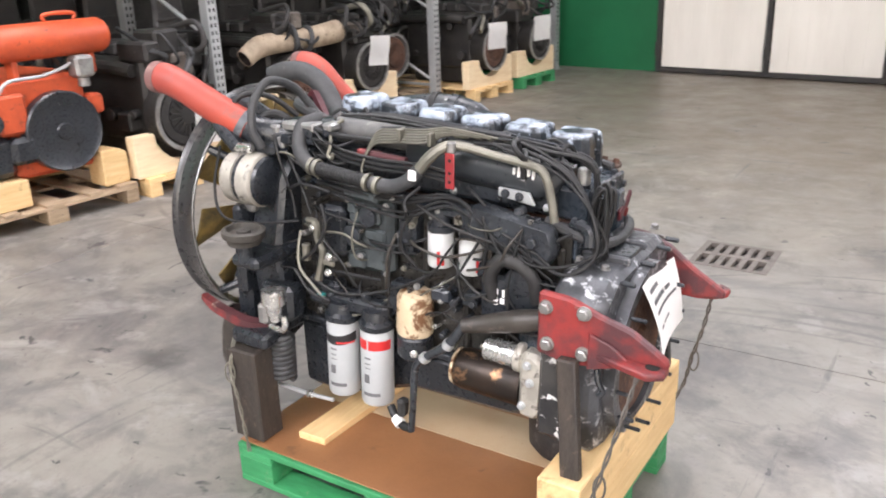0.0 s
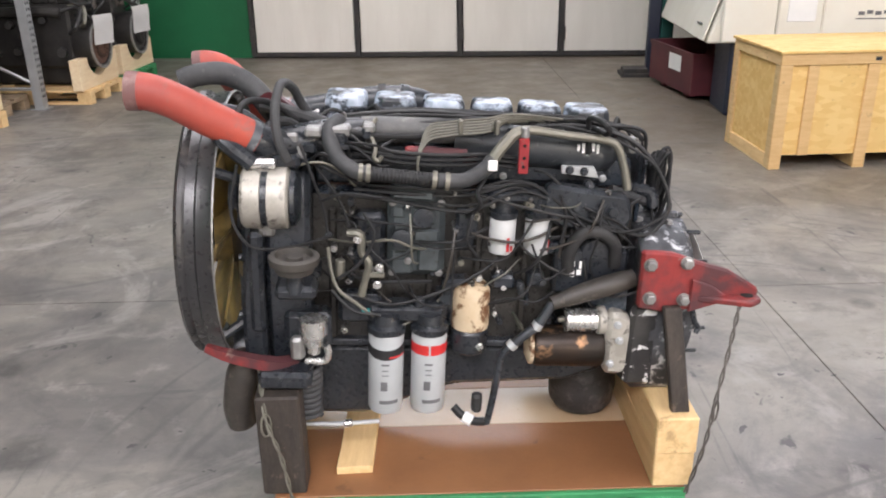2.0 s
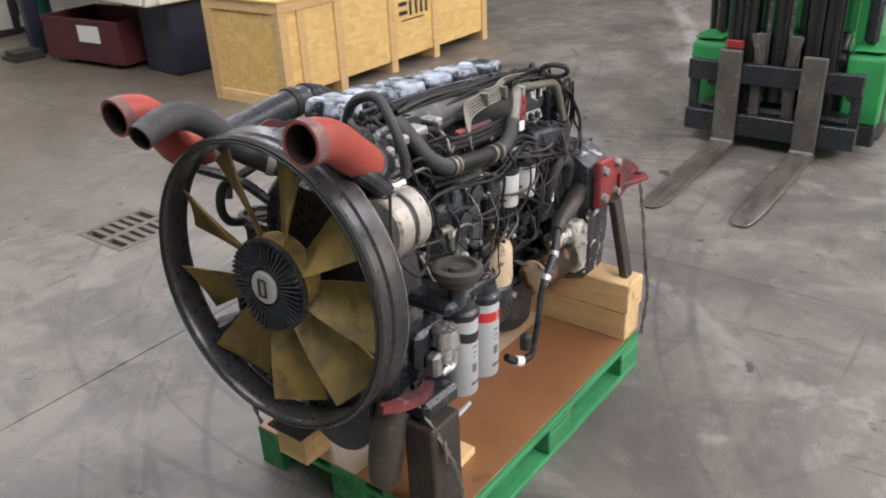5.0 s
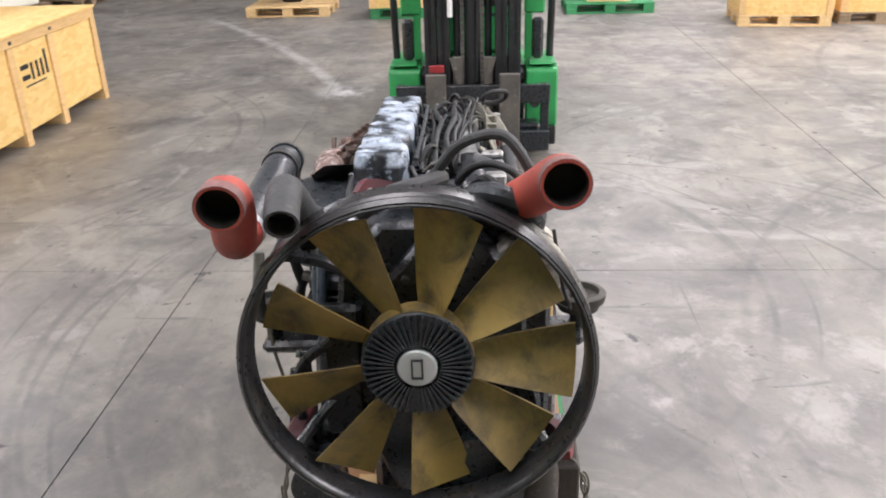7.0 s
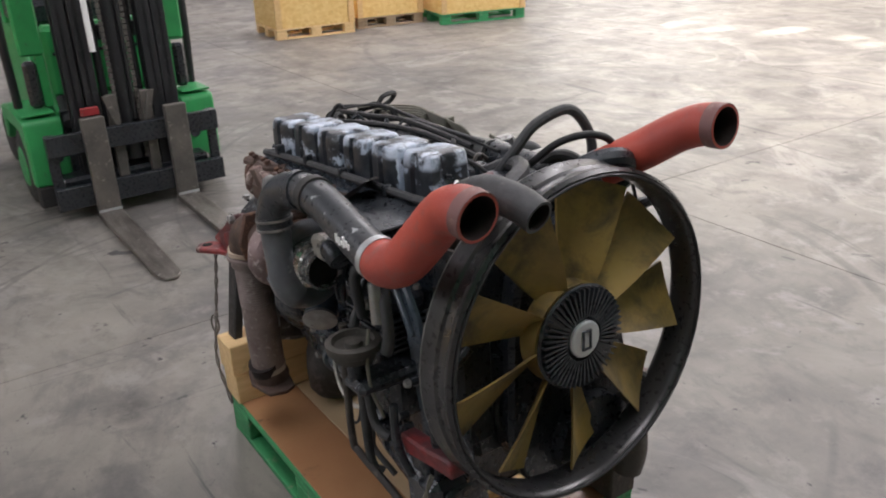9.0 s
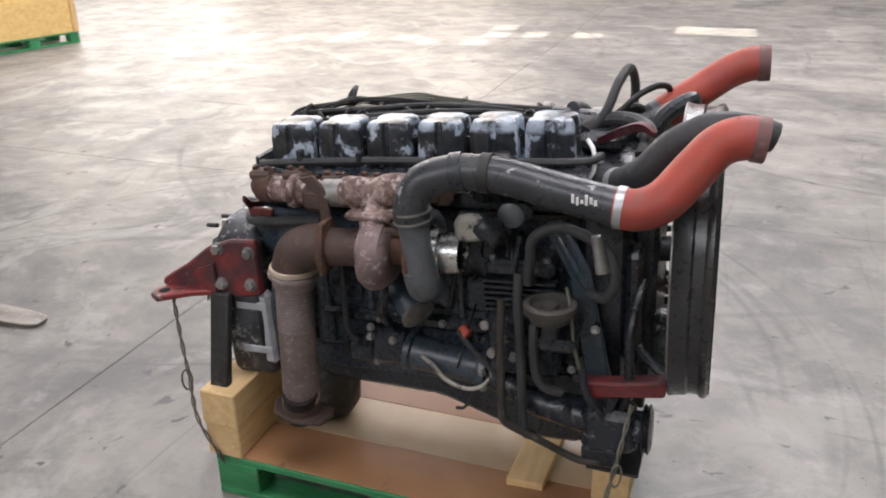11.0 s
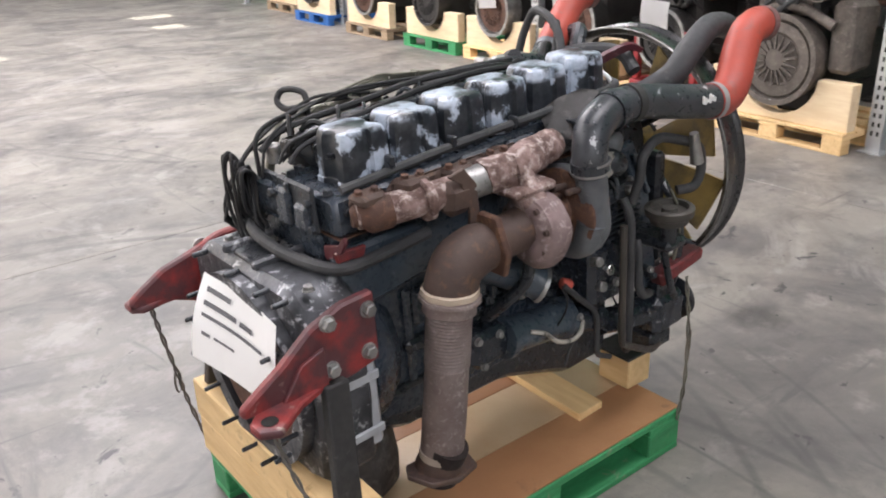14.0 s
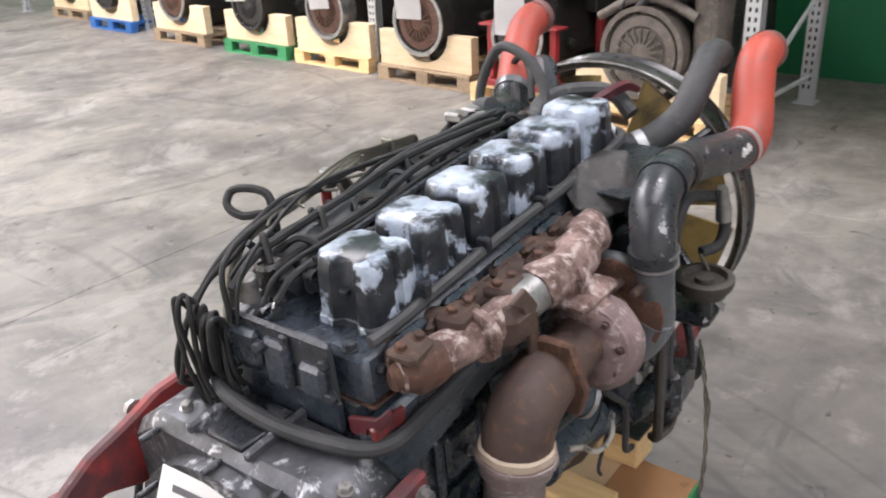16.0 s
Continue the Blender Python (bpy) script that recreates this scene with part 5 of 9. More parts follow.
def orange_engine():
    m = pose(-3.88, 1.1, 0, 0, 0, -4.5)
    pallet("pallet", m @ pose(-0.55, 0.0, 0), M_OLDWOOD, "weathered wooden pallet under the orange engine", 1.2, 1.25, group="storage pallets")
    for y0, y1, h in ((-0.60, -0.12, 0.33), (0.42, 0.62, 0.40)):
        c = plate([(y0, 0.1445), (y1, 0.1445), (y1, 0.1445 + h * 0.55), (y0 + (y1 - y0) * 0.7, h), (y0, h)], -0.22, -0.02, 0.006, "x")
        part("chock", c, M_PINE_Y, None, "pale pine chock beside the orange engine's flywheel", "timber").matrix_world = m
    part("chock", box(-0.95, -0.7, -0.25, 0.5, 0.1445, 0.299, 0.006), M_PINE_Y, None, "pine beam under the orange engine block", "timber").matrix_world = m
    t = thing("orange_engine", "orange painted diesel engine with top tank and black flywheel", "engine", m)
    fly = part("flywheel", lathe([(0, 0.25), (0.02, 0.272), (0.09, 0.272), (0.10, 0.262), (0.085, 0.24), (0.085, 0.06), (0.10, 0.05)], (-0.12, 0.20, 0.59), (0.1, 0.20, 0.59), 44), M_DIRTBLACK, t, "black flywheel")
    for k in range(8):
        a = k * math.pi / 4
        part("flywheel_bolt", bolts_at((-0.033, 0.20 + 0.04 * math.cos(a), 0.59 + 0.04 * math.sin(a))), M_DARKGREY, fly)
    part("block", rough_up(box(-1.0, -0.13, -0.12, 0.45, 0.30, 0.96, 0.03), 0.008, 8), M_ORANGE, t)
    part("tank", lathe([(0, 0.05), (0.02, 0.10), (0.06, 0.12), (0.76, 0.12), (0.80, 0.10), (0.82, 0.05)], (-0.18, -0.12, 1.185), (-0.18, 0.72, 1.185), 28), M_ORANGE, t, "orange cylindrical tank")
    part("tank_handle", tube([(-0.18, 0.28, 1.29), (-0.18, 0.28, 1.345), (-0.18, 0.48, 1.345), (-0.18, 0.48, 1.29)], 0.014, 8), M_ORANGE, t)
    for y in (0.0, 0.55):
        part("tank_leg", box(-0.24, -0.14, y - 0.02, y + 0.02, 0.94, 1.08, 0.005), M_ORANGE, t)
    part("carburettor", rough_up(box(-0.16, -0.03, 0.36, 0.50, 0.92, 1.07, 0.02), 0.006, 12), M_ALU, t)
    part("carburettor_bowl", cyl((-0.09, 0.43, 0.86), (-0.09, 0.43, 0.92), 0.04), M_ALU, t)
    part("side_cover", box(-0.13, -0.04, -0.22, -0.02, 0.62, 0.88, 0.02), M_ORANGE, t)
    part("mount_plate", box(-0.14, -0.10, -0.14, 0.56, 0.66, 0.78, 0.012), M_ORANGE, t)
    part("side_lug", box(-0.2, -0.08, 0.44, 0.54, 0.66, 0.80, 0.015), M_ORANGE, t)
    part("pipe", tube([(-0.08, -0.18, 0.88), (-0.06, -0.1, 0.96), (-0.06, 0.12, 0.97), (-0.10, 0.3, 1.0), (-0.1, 0.4, 1.04)], 0.012, 8), M_STEEL, t)
    part("dark_pump", rough_up(box(-0.12, -0.02, -0.18, 0.0, 0.42, 0.60, 0.03), 0.01, 10), M_DIRTBLACK, t)
    part("side_gearbox", rough_up(box(-0.42, -0.06, -0.44, -0.13, 0.34, 0.62, 0.05), 0.02, 7), M_DIRTBLACK, t, "black oily side gearbox")
    part("side_hood", rough_up(plate([(-0.40, 0.62), (-0.13, 0.62), (-0.13, 0.93), (-0.24, 0.95), (-0.36, 0.80)], -0.40, -0.12, 0.03, "x"), 0.01, 8), M_ORANGE, t)
    part("magneto", rough_up(cyl((-0.12, -0.28, 0.72), (0.0, -0.28, 0.72), 0.07), 0.006, 14), M_DIRTBLACK, t)
    part("hook_pipe", tube([(-0.08, -0.42, 0.60), (-0.04, -0.45, 0.52), (-0.05, -0.43, 0.44), (-0.1, -0.40, 0.40)], 0.012, 8), M_STEEL, t)
    for k in range(7):
        y = -0.36 + k * 0.12
        part("cover_bolt", bolts_at((-0.099 if 0 < y < 0.5 else -0.13, y, 0.70 + 0.03 * (k % 2))), M_DARKGREY, t)


def bolts_at(p):
    return hexbolt(p, Vector(p) + Vector((1, 0, 0)), 0.01)


orange_engine()


def rack_extras():
    d = part("exhaust_duct", tube([(-4.30, 3.42, 0.80), (-4.27, 3.60, 0.89), (-4.25, 3.95, 0.905), (-4.24, 4.35, 0.91), (-4.24, 4.66, 0.93)], [0.085, 0.098, 0.098, 0.104, 0.112], 18, 8, None, True, 0.01), M_TANDUCT, None, "tan dusty exhaust duct lying on the stored engines", "duct")
    # the rows after the first are added dark filling behind the engines
    places = [(-4.7, 2.98, 1.05)] + [(-5.72 + 0.045 * y, y, (1.42, 1.5, 1.36)[i % 3]) for i, y in enumerate(0.95 + 0.52 * n for n in range(15))]
    places += [(-5.42 + 0.1 * y + 0.04 * (i % 2), y, (1.3, 1.42, 1.22)[i % 3]) for i, y in enumerate(-1.3 - 0.62 * n for n in range(16))]
    for k, (x, y, w) in enumerate(places):
        g = thing("gearbox", "dark upright gearbox shape filling out the racks", "gearbox", pose(x, y, 0, 0, 0, -4.5), "stored gearboxes")
        part("case", rough_up(plate([(-0.18 * w, 0.30), (0.18 * w, 0.30), (0.16 * w, 0.75), (0.14 * w, 1.35 * w), (-0.14 * w, 1.35 * w), (-0.17 * w, 0.75)], -0.3, 0.02, 0.03, "x"), 0.01, 9, k), M_STOREGREY if k == 0 else M_STOREBLACK, g)
        for i in range(6):
            part("rib", box(0.02, 0.034, -0.14, 0.14, 0.42 + i * 0.15, 0.445 + i * 0.15, 0.004), M_STOREGREY, g)
            part("bolt", bolts_at((0.02, -0.12 + 0.24 * (i % 2), 0.50 + i * 0.13)), M_STOREGREY, g)
        part("foot", box(-0.3, 0.0, -0.2, 0.2, 0.0, 0.30, 0.02), M_STOREBLACK, g)
        part("selector", rough_up(box(-0.22, 0.06, -0.12 * w, 0.12 * w, 1.35 * w, 1.35 * w + 0.12, 0.02), 0.01, 12, k), M_STOREBLACK, g)
        part("output_flange", lathe([(0, 0.05), (0.03, 0.11), (0.05, 0.11), (0.055, 0.03)], (0.02, 0.02, 0.62), (0.2, 0.02, 0.62), 24), M_STOREGREY, g)


def second_row():
    """More stored engines deeper in the racks, and unseen timber decks added above to shade them."""
    for k, (x, y) in enumerate([(-5.1, 1.85), (-4.5, 5.72), (-4.95, 6.6), (-4.85, 7.9)]):
        m = pose(x + 0.2, y, 0, 0, 0, -4.5)
        pallet("pallet", m @ pose(-0.3, 0, 0), M_OLDWOOD, "weathered wooden pallet under a stored engine", 0.9, 0.8, group="storage pallets")
        part("rear_beam", box(-0.6, -0.2, -0.3, 0.3, 0.1445, 0.1595, 0.004), M_PINE_Y, None, "pine packing under the stored engine", "timber").matrix_world = m
        stored_engine(m, 70 + k, False, ("dark", "alu", "dark")[k % 3], None, 0.5)
    # decks added above the view, to keep light off the stock and wall
    for ya, yb in ((-12.9, -9.17), (-8.97, -4.58), (-4.38, -0.82), (-0.62, 2.74), (2.94, 5.95), (6.15, 8.9)):
        x = -4.36 + 0.10 * min(0.0, (ya + yb) / 2) + 0.07 * max(0.0, (ya + yb) / 2)
        t = thing("shade_deck", "timber deck boards added out of view to shade the racks", "rack deck", pose(x, (ya + yb) / 2, 0, 0, 0, -4.3), "rack decks")
        n = 8
        L = yb - ya
        for k in range(n):
            part("deck_board", box(-1.15 + k * 0.15, -1.02 + k * 0.15, -L / 2, L / 2, 2.171, 2.195, 0.003), M_OLDWOOD, t)


second_row()
rack_extras()


# ---- far stock to the east ----
def far_stock():
    def stock_crate(x, y, w, d, h, paint, a=0):
        pallet("pallet", pose(x, y, 0, 0, 0, a + 90), paint, "wooden pallet carrying a crate at the far side", w, d, group="far pallets")
        t = thing("plywood_box", "pale plywood box on a pallet at the far side", "box", pose(x, y, 0, 0, 0, a), "far boxes")
        n = bmesh.new()
        hw, hd = w / 2, d / 2
        for bx in ((-hd, hd, -hw, -hw + 0.02), (-hd, hd, hw - 0.02, hw), (-hd, -hd + 0.02, -hw + 0.021, hw - 0.021), (hd - 0.02, hd, -hw + 0.021, hw - 0.021)):
            part("side", box(*bx, 0.1445, h, 0.003), M_OSB, t)
        part("corner_batten", box(-hd - 0.02, -hd - 0.001, -hw, -hw + 0.08, 0.1445, h), M_PINE, t)
        part("corner_batten", box(-hd - 0.02, -hd - 0.001, hw - 0.08, hw, 0.1445, h), M_PINE, t)
        n.free()

    stock_crate(8.75, -3.85, 1.1, 0.9, 0.75, M_PINE_Y, -6)
    stock_crate(8.75, -5.05, 1.0, 0.8, 0.45, M_OLDWOOD, -8)
    stock_crate(8.2, -6.25, 1.3, 1.0, 0.60, M_GREENPAL, -12)
    stock_crate(9.85, 1.1, 0.75, 0.8, 0.42, M_GREENPAL, 0)
    for x, y, paint in ((10.0, -1.85, M_GREENPAL), (10.2, 2.7, M_PINE_Y), (11.5, 6.9, M_OLDWOOD), (10.4, 7.3, M_OLDWOOD)):
        m = pose(x, y, 0, 0, 0, 180)
        pallet("pallet", m @ pose(0.0, 0, 0, 0, 0, 90), paint, "wooden pallet with a stored engine at the far side", 1.2, 0.9, group="far pallets")
        part("rear_beam", box(-0.3, 0.3, -0.3, 0.3, 0.1445, 0.1595), M_PINE_Y, None, "pine packing under a stored engine", "timber").matrix_world = m
        stored_engine(m @ pose(0.35, 0, 0), int(x * 7 + y * 3), False, "dark", None, 0.6)


far_stock()


# ---- the truck engine: x runs from the fan to the flywheel, y to the exhaust side ----
ENGINE = Matrix.Translation((0, 0, 0.7)) @ pose(0, 0, 0, 0, 3.0, 1.5) @ Matrix.Translation((0, 0, -0.7))
eng = thing("truck_engine", "grimy six-cylinder truck diesel engine with fan, strapped on a pallet", "engine", ENGINE)


def ep(name, bm, material, label="", parent=None):
    return part(name, bm, material, parent or eng, label)


def at_world(*p):
    """A place in the hall, in the engine's own coordinates."""
    return ENGINE.inverted() @ Vector(p)


def bolts(points, direction, r, bm=None):
    bm = bm or bmesh.new()
    for p in points:
        hexbolt(p, Vector(p) + Vector(direction), r, bm)
    return bm


def each_bolt(points, direction, r, material, parent=None, name="bolt"):
    for p in points:
        ep(name, bolts([p], direction, r), material, "", parent)


# --- block, head and sump
blk = plate([(-0.48, 0.50), (-0.48, 0.97), (0.45, 0.97), (0.45, 0.46), (0.30, 0.42), (-0.2, 0.42)], -0.11, 0.185, 0.012)
ep("engine_block", blk, M_ENGBLUE)
ep("block_side", plate([(-0.478, 0.505), (-0.478, 0.968), (0.448, 0.968), (0.448, 0.465), (0.30, 0.425), (-0.2, 0.425)], -0.118, -0.1105, 0.002), M_SOOTBLACK, "greasy brown-black side of the block")
ribs = []
for k in range(7):
    x = -0.42 + k * 0.14
    ep("block_rib", box(x - 0.012, x + 0.012, -0.132, -0.1185, 0.50, 0.93, 0.006), M_SOOTBLACK)
    ep("block_rib", box(x - 0.012, x + 0.012, 0.186, 0.20, 0.52, 0.78, 0.006), M_ENGBLUE)
ep("cylinder_head", rough_up(plate([(-0.475, 0.972), (0.455, 0.972), (0.455, 1.064), (-0.475, 1.090)], -0.03, 0.212, 0.01), 0.003, 20), M_ENGBLUE)
ep("head_gasket", box(-0.47, 0.452, -0.035, 0.216, 0.968, 0.9715), M_RUST)
for k in range(6):
    x = -0.40 + k * 0.1525
    ep("head_lug", box(x - 0.05, x + 0.05, 0.2125, 0.23, 1.0, 1.07, 0.008), M_ENGBLUE)
    each_bolt([(x - 0.062, 0.212, 1.03), (x + 0.062, 0.212, 1.03)], (0, 1, 0), 0.009, M_DIRTBLACK)


def rocker_cover():
    """A waisted cover: narrower towards the top, with notched corners."""
    own = bmesh.new()
    outline = [(-0.042, -0.066), (0.042, -0.066), (0.062, -0.048), (0.066, -0.02), (0.055, -0.004), (0.055, 0.02), (0.066, 0.034), (0.064, 0.054), (0.044, 0.066),
               (0.012, 0.068), (0.006, 0.058), (-0.006, 0.058), (-0.012, 0.068), (-0.044, 0.066), (-0.064, 0.054), (-0.066, 0.034), (-0.055, 0.02), (-0.055, -0.004), (-0.066, -0.02), (-0.062, -0.048)]
    loops = []
    for z, s, sx in ((0.0, 1.06, 1.06), (0.012, 1.06, 1.06), (0.014, 1.0, 1.0), (0.086, 0.98, 0.97), (0.108, 0.95, 0.92), (0.117, 0.90, 0.86), (0.120, 0.84, 0.78)):
        loops.append([own.verts.new((x * sx, y * s, z)) for x, y in outline])
    n = len(outline)
    for a, b in zip(loops, loops[1:]):
        for k in range(n):
            own.faces.new((a[k], a[(k + 1) % n], b[(k + 1) % n], b[k]))
    own.faces.new(loops[-1])
    own.faces.new(loops[0][::-1])
    bmesh.ops.recalc_face_normals(own, faces=own.faces)
    return own


for k in range(6):
    x = -0.393 + k * 0.1466
    m = Matrix.Translation((x, 0.127, 1.0915 - 0.005 * k)) @ Matrix.Rotation(0.02 * ((k * 7) % 3 - 1), 4, "Z")
    rc = ep("rocker_cover", placed(m, rocker_cover()), M_ROCKER, "rocker cover with black paint worn to pale alloy")
    each_bolt([(x - 0.060, 0.135, 1.153 - 0.005 * k), (x + 0.060, 0.135, 1.153 - 0.005 * k)], (0, 0, 1), 0.009, M_DIRTBLACK, rc)
# the long pipe on the exhaust side of the covers and the thin rod on the injector side
ep("side_pipe", tube([(-0.52, 0.15, 1.115), (-0.47, 0.20, 1.112), (-0.2, 0.213, 1.108), (0.1, 0.213, 1.100), (0.36, 0.212, 1.085), (0.43, 0.205, 1.078)], 0.011, 8), M_HOSEGREY)
for x in (-0.3, -0.08, 0.12, 0.3):
    ep("pipe_clip", box(x - 0.008, x + 0.008, 0.20, 0.226, 1.095, 1.124, 0.003), M_DARKGREY)
ep("leak_rail", tube([(-0.38, 0.045, 1.178), (-0.1, 0.04, 1.18), (0.2, 0.042, 1.168), (0.37, 0.045, 1.155)], 0.006, 6), M_DARKGREY)

sump = plate([(-0.50, 0.50), (-0.49, 0.27), (-0.47, 0.25), (-0.31, 0.25), (-0.26, 0.275), (-0.05, 0.355), (0.30, 0.372), (0.42, 0.42), (0.44, 0.47), (0.44, 0.50)], -0.135, 0.18, 0.02)
ep("oil_pan", sump, M_DIRTBLACK)
ep("pan_flange", box(-0.505, 0.445, -0.15, 0.198, 0.502, 0.522, 0.004), M_DIRTBLACK)
each_bolt([(-0.45 + 0.11 * k, 0.196, 0.512) for k in range(8)], (0, 1, 0), 0.008, M_DARKGREY)
each_bolt([(-0.45 + 0.11 * k, -0.148, 0.512) for k in range(8)], (0, -1, 0), 0.008, M_DARKGREY)

# --- timing case, front plate and pulleys
tc = plate([(-0.21, 0.47), (-0.24, 0.75), (-0.19, 1.0), (-0.10, 1.09), (0.12, 1.09), (0.22, 0.98), (0.25, 0.72), (0.20, 0.47)], -0.60, -0.478, 0.015, "x")
ep("timing_case", tc, M_DIRTBLACK)
each_bolt([(-0.6, 0.19 * math.cos(a) + 0.01, 0.76 + 0.26 * math.sin(a)) for a in [i * math.pi / 6 for i in range(12)]], (-1, 0, 0), 0.009, M_DARKGREY)
for y, z, r, d in ((0.03, 0.825, 0.075, 0.03), (0.02, 0.56, 0.13, 0.05), (-0.17, 0.66, 0.06, 0.03), (0.17, 0.70, 0.06, 0.03)):
    ep("pulley", lathe([(0, r * 0.9), (0.004, r), (d * 0.35, r), (d * 0.5, r * 0.88), (d * 0.65, r), (d, r), (d + 0.004, r * 0.5)], (-0.602, y, z), (-0.8, y, z), 32), M_DIRTBLACK)
ep("fan_spindle", cyl((-0.61, 0.03, 0.825), (-0.74, 0.03, 0.825), 0.035), M_DARKGREY)
ep("drive_belt", tube([(-0.622, 0.105, 0.81), (-0.622, 0.155, 0.58), (-0.622, 0.02, 0.428), (-0.622, -0.115, 0.56), (-0.622, -0.05, 0.83), (-0.622, 0.03, 0.903), (-0.622, 0.105, 0.81)], 0.008, 6), M_RUBBER)
fhs = plate([(-0.20, 0.36), (-0.245, 0.48), (-0.25, 0.66), (-0.215, 0.80), (-0.21, 0.98), (-0.12, 1.06), (0.02, 1.07), (0.10, 0.98), (0.14, 0.80), (0.15, 0.52), (0.10, 0.40), (-0.05, 0.35)], -0.665, -0.601, 0.012, "x")
fho = ep("front_housing", rough_up(fhs, 0.003, 14), M_DIRTBLACK, "black oily housing behind the fan")
each_bolt([(-0.666, y, z) for y, z in ((-0.22, 0.50), (-0.225, 0.64), (-0.19, 0.80), (-0.185, 0.94), (-0.08, 1.03), (0.06, 0.98), (0.11, 0.62))], (-1, 0, 0), 0.010, M_DARKGREY, fho)
ep("front_bracket", box(-0.64, -0.60, -0.27, -0.17, 0.60, 0.90, 0.012), M_DIRTBLACK)
ep("front_bracket", box(-0.64, -0.60, 0.17, 0.27, 0.55, 0.90, 0.012), M_DIRTBLACK)


# --- fan and shroud ring
FC = Vector((-0.74, 0.032, 0.826))


def shroud():
    seg = 72
    prof = [(-0.066, 0.375), (-0.071, 0.383), (-0.064, 0.391), (-0.053, 0.389), (-0.046, 0.382), (-0.022, 0.381), (-0.016, 0.387), (0.013, 0.389), (0.023, 0.393), (0.028, 0.389), (0.016, 0.373), (0.005, 0.367), (-0.052, 0.368)]
    own = bmesh.new()
    rings = []
    for k in range(seg):
        a = 2 * math.pi * k / seg
        rings.append([own.verts.new((FC.x + dx, FC.y + r * math.cos(a), FC.z + r * math.sin(a))) for dx, r in prof])
    for k in range(seg):
        p, q = rings[k], rings[(k + 1) % seg]
        for i in range(len(prof)):
            own.faces.new((p[i], q[i], q[(i + 1) % len(prof)], p[(i + 1) % len(prof)]))
    bmesh.ops.recalc_face_normals(own, faces=own.faces)
    return own


ring = ep("shroud_ring", shroud(), M_SHROUD, "dark plastic fan shroud ring")
ep("rim_wire", tube([FC + Vector((-0.071, 0.377 * math.cos(a), 0.376 * math.sin(a))) for a in [k * math.pi / 24 for k in range(49)]], 0.004, 6, 1), M_CABLE, "", ring)
ep("worn_edge", tube([FC + Vector((0.0265, 0.390 * math.cos(a), 0.389 * math.sin(a))) for a in [k * math.pi / 32 for k in range(65)]], 0.0028, 6, 1), M_ALU, "worn edge", ring)
for a in (40, 140, 220, 320):
    c, s_ = math.cos(radians(a)), math.sin(radians(a))
    ep("ring_stay", tube([FC + Vector((0.016, 0.376 * c, 0.375 * s_)), FC + Vector((0.10, 0.30 * c, 0.30 * s_)), FC + Vector((0.13, 0.20 * c, 0.22 * s_))], 0.014, 8), M_DIRTBLACK, "", ring)

fan = ep("fan", lathe([(0, 0.06), (0.0, 0.122), (0.02, 0.126), (0.05, 0.122), (0.052, 0.06)], FC + Vector((0.026, 0, 0)), FC + Vector((-0.2, 0, 0)), 40), M_FAN, "dusty yellow nine-bladed plastic fan")


def blade(theta, seed):
    """One twisted blade; theta as seen from the front, where -y lies to the right."""
    own = bmesh.new()
    th = 0.0035
    nr, nc = 7, 5
    grid = [[], []]
    for i in range(nr):
        f = i / (nr - 1)
        r = 0.115 + f * 0.235
        half = 0.036 + 0.046 * f ** 0.8
        pitch = -radians(42 - 18 * f)
        for j in range(nc):
            g = j / (nc - 1) * 2 - 1
            along = half * g
            tang = along * math.cos(pitch) - 0.012 * f
            deep = along * math.sin(pitch) + 0.010 * (1 - g * g)
            er = Vector((0, -math.cos(theta), math.sin(theta)))
            et = Vector((0, -math.sin(theta), -math.cos(theta)))
            p = FC + er * (r - 0.006 * g * g * f) + et * tang + Vector((deep - 0.002, 0, 0))
            for side, s in ((0, -th), (1, th)):
                grid[side].append(own.verts.new(p + Vector((s, 0, 0))))
    for side in (0, 1):
        for i in range(nr - 1):
            for j in range(nc - 1):
                q = [grid[side][i * nc + j], grid[side][(i + 1) * nc + j], grid[side][(i + 1) * nc + j + 1], grid[side][i * nc + j + 1]]
                own.faces.new(q if side else q[::-1])
    edge = [i * nc for i in range(nr)] + [(nr - 1) * nc + j for j in range(1, nc)] + [i * nc + nc - 1 for i in range(nr - 2, -1, -1)] + [j for j in range(nc - 2, 0, -1)]
    for a, b in zip(edge, edge[1:] + edge[:1]):
        own.faces.new((grid[0][a], grid[0][b], grid[1][b], grid[1][a]))
    bmesh.ops.recalc_face_normals(own, faces=own.faces)
    return own


for k in range(9):
    ep("blade", blade(radians(76 + 40 * k), k), M_FAN, "", fan)
HUB = FC + Vector((-0.03, 0, 0))
hub = ep("fan_clutch", lathe([(0, 0.122), (0.006, 0.125), (0.010, 0.120), (0.014, 0.05), (0.018, 0.045), (0.022, 0.043), (0.024, 0.036)], HUB, HUB + Vector((-1, 0, 0)), 44), M_DIRTBLACK, "black finned viscous fan clutch")
fins = []
for k in range(48):
    a = 2 * math.pi * k / 48
    own = box(0.052, 0.119, -0.0021, 0.0021, 0.0, 0.016)
    m = Matrix.Translation(HUB + Vector((-0.008, 0, 0))) @ Matrix.Rotation(a, 4, "X") @ Matrix(((0, 0, -1, 0), (1, 0, 0, 0), (0, 1, 0, 0), (0, 0, 0, 1)))
    ep("fin", placed(m, own), M_DARKGREY, "", hub)
cap = ep("hub_cap", lathe([(0, 0.044), (0.006, 0.044), (0.009, 0.040), (0.010, 0.01)], HUB + Vector((-0.02, 0, 0)), HUB + Vector((-1, 0, 0)), 32), M_STEEL, "pale metal hub cap")
lp = bmesh.new()
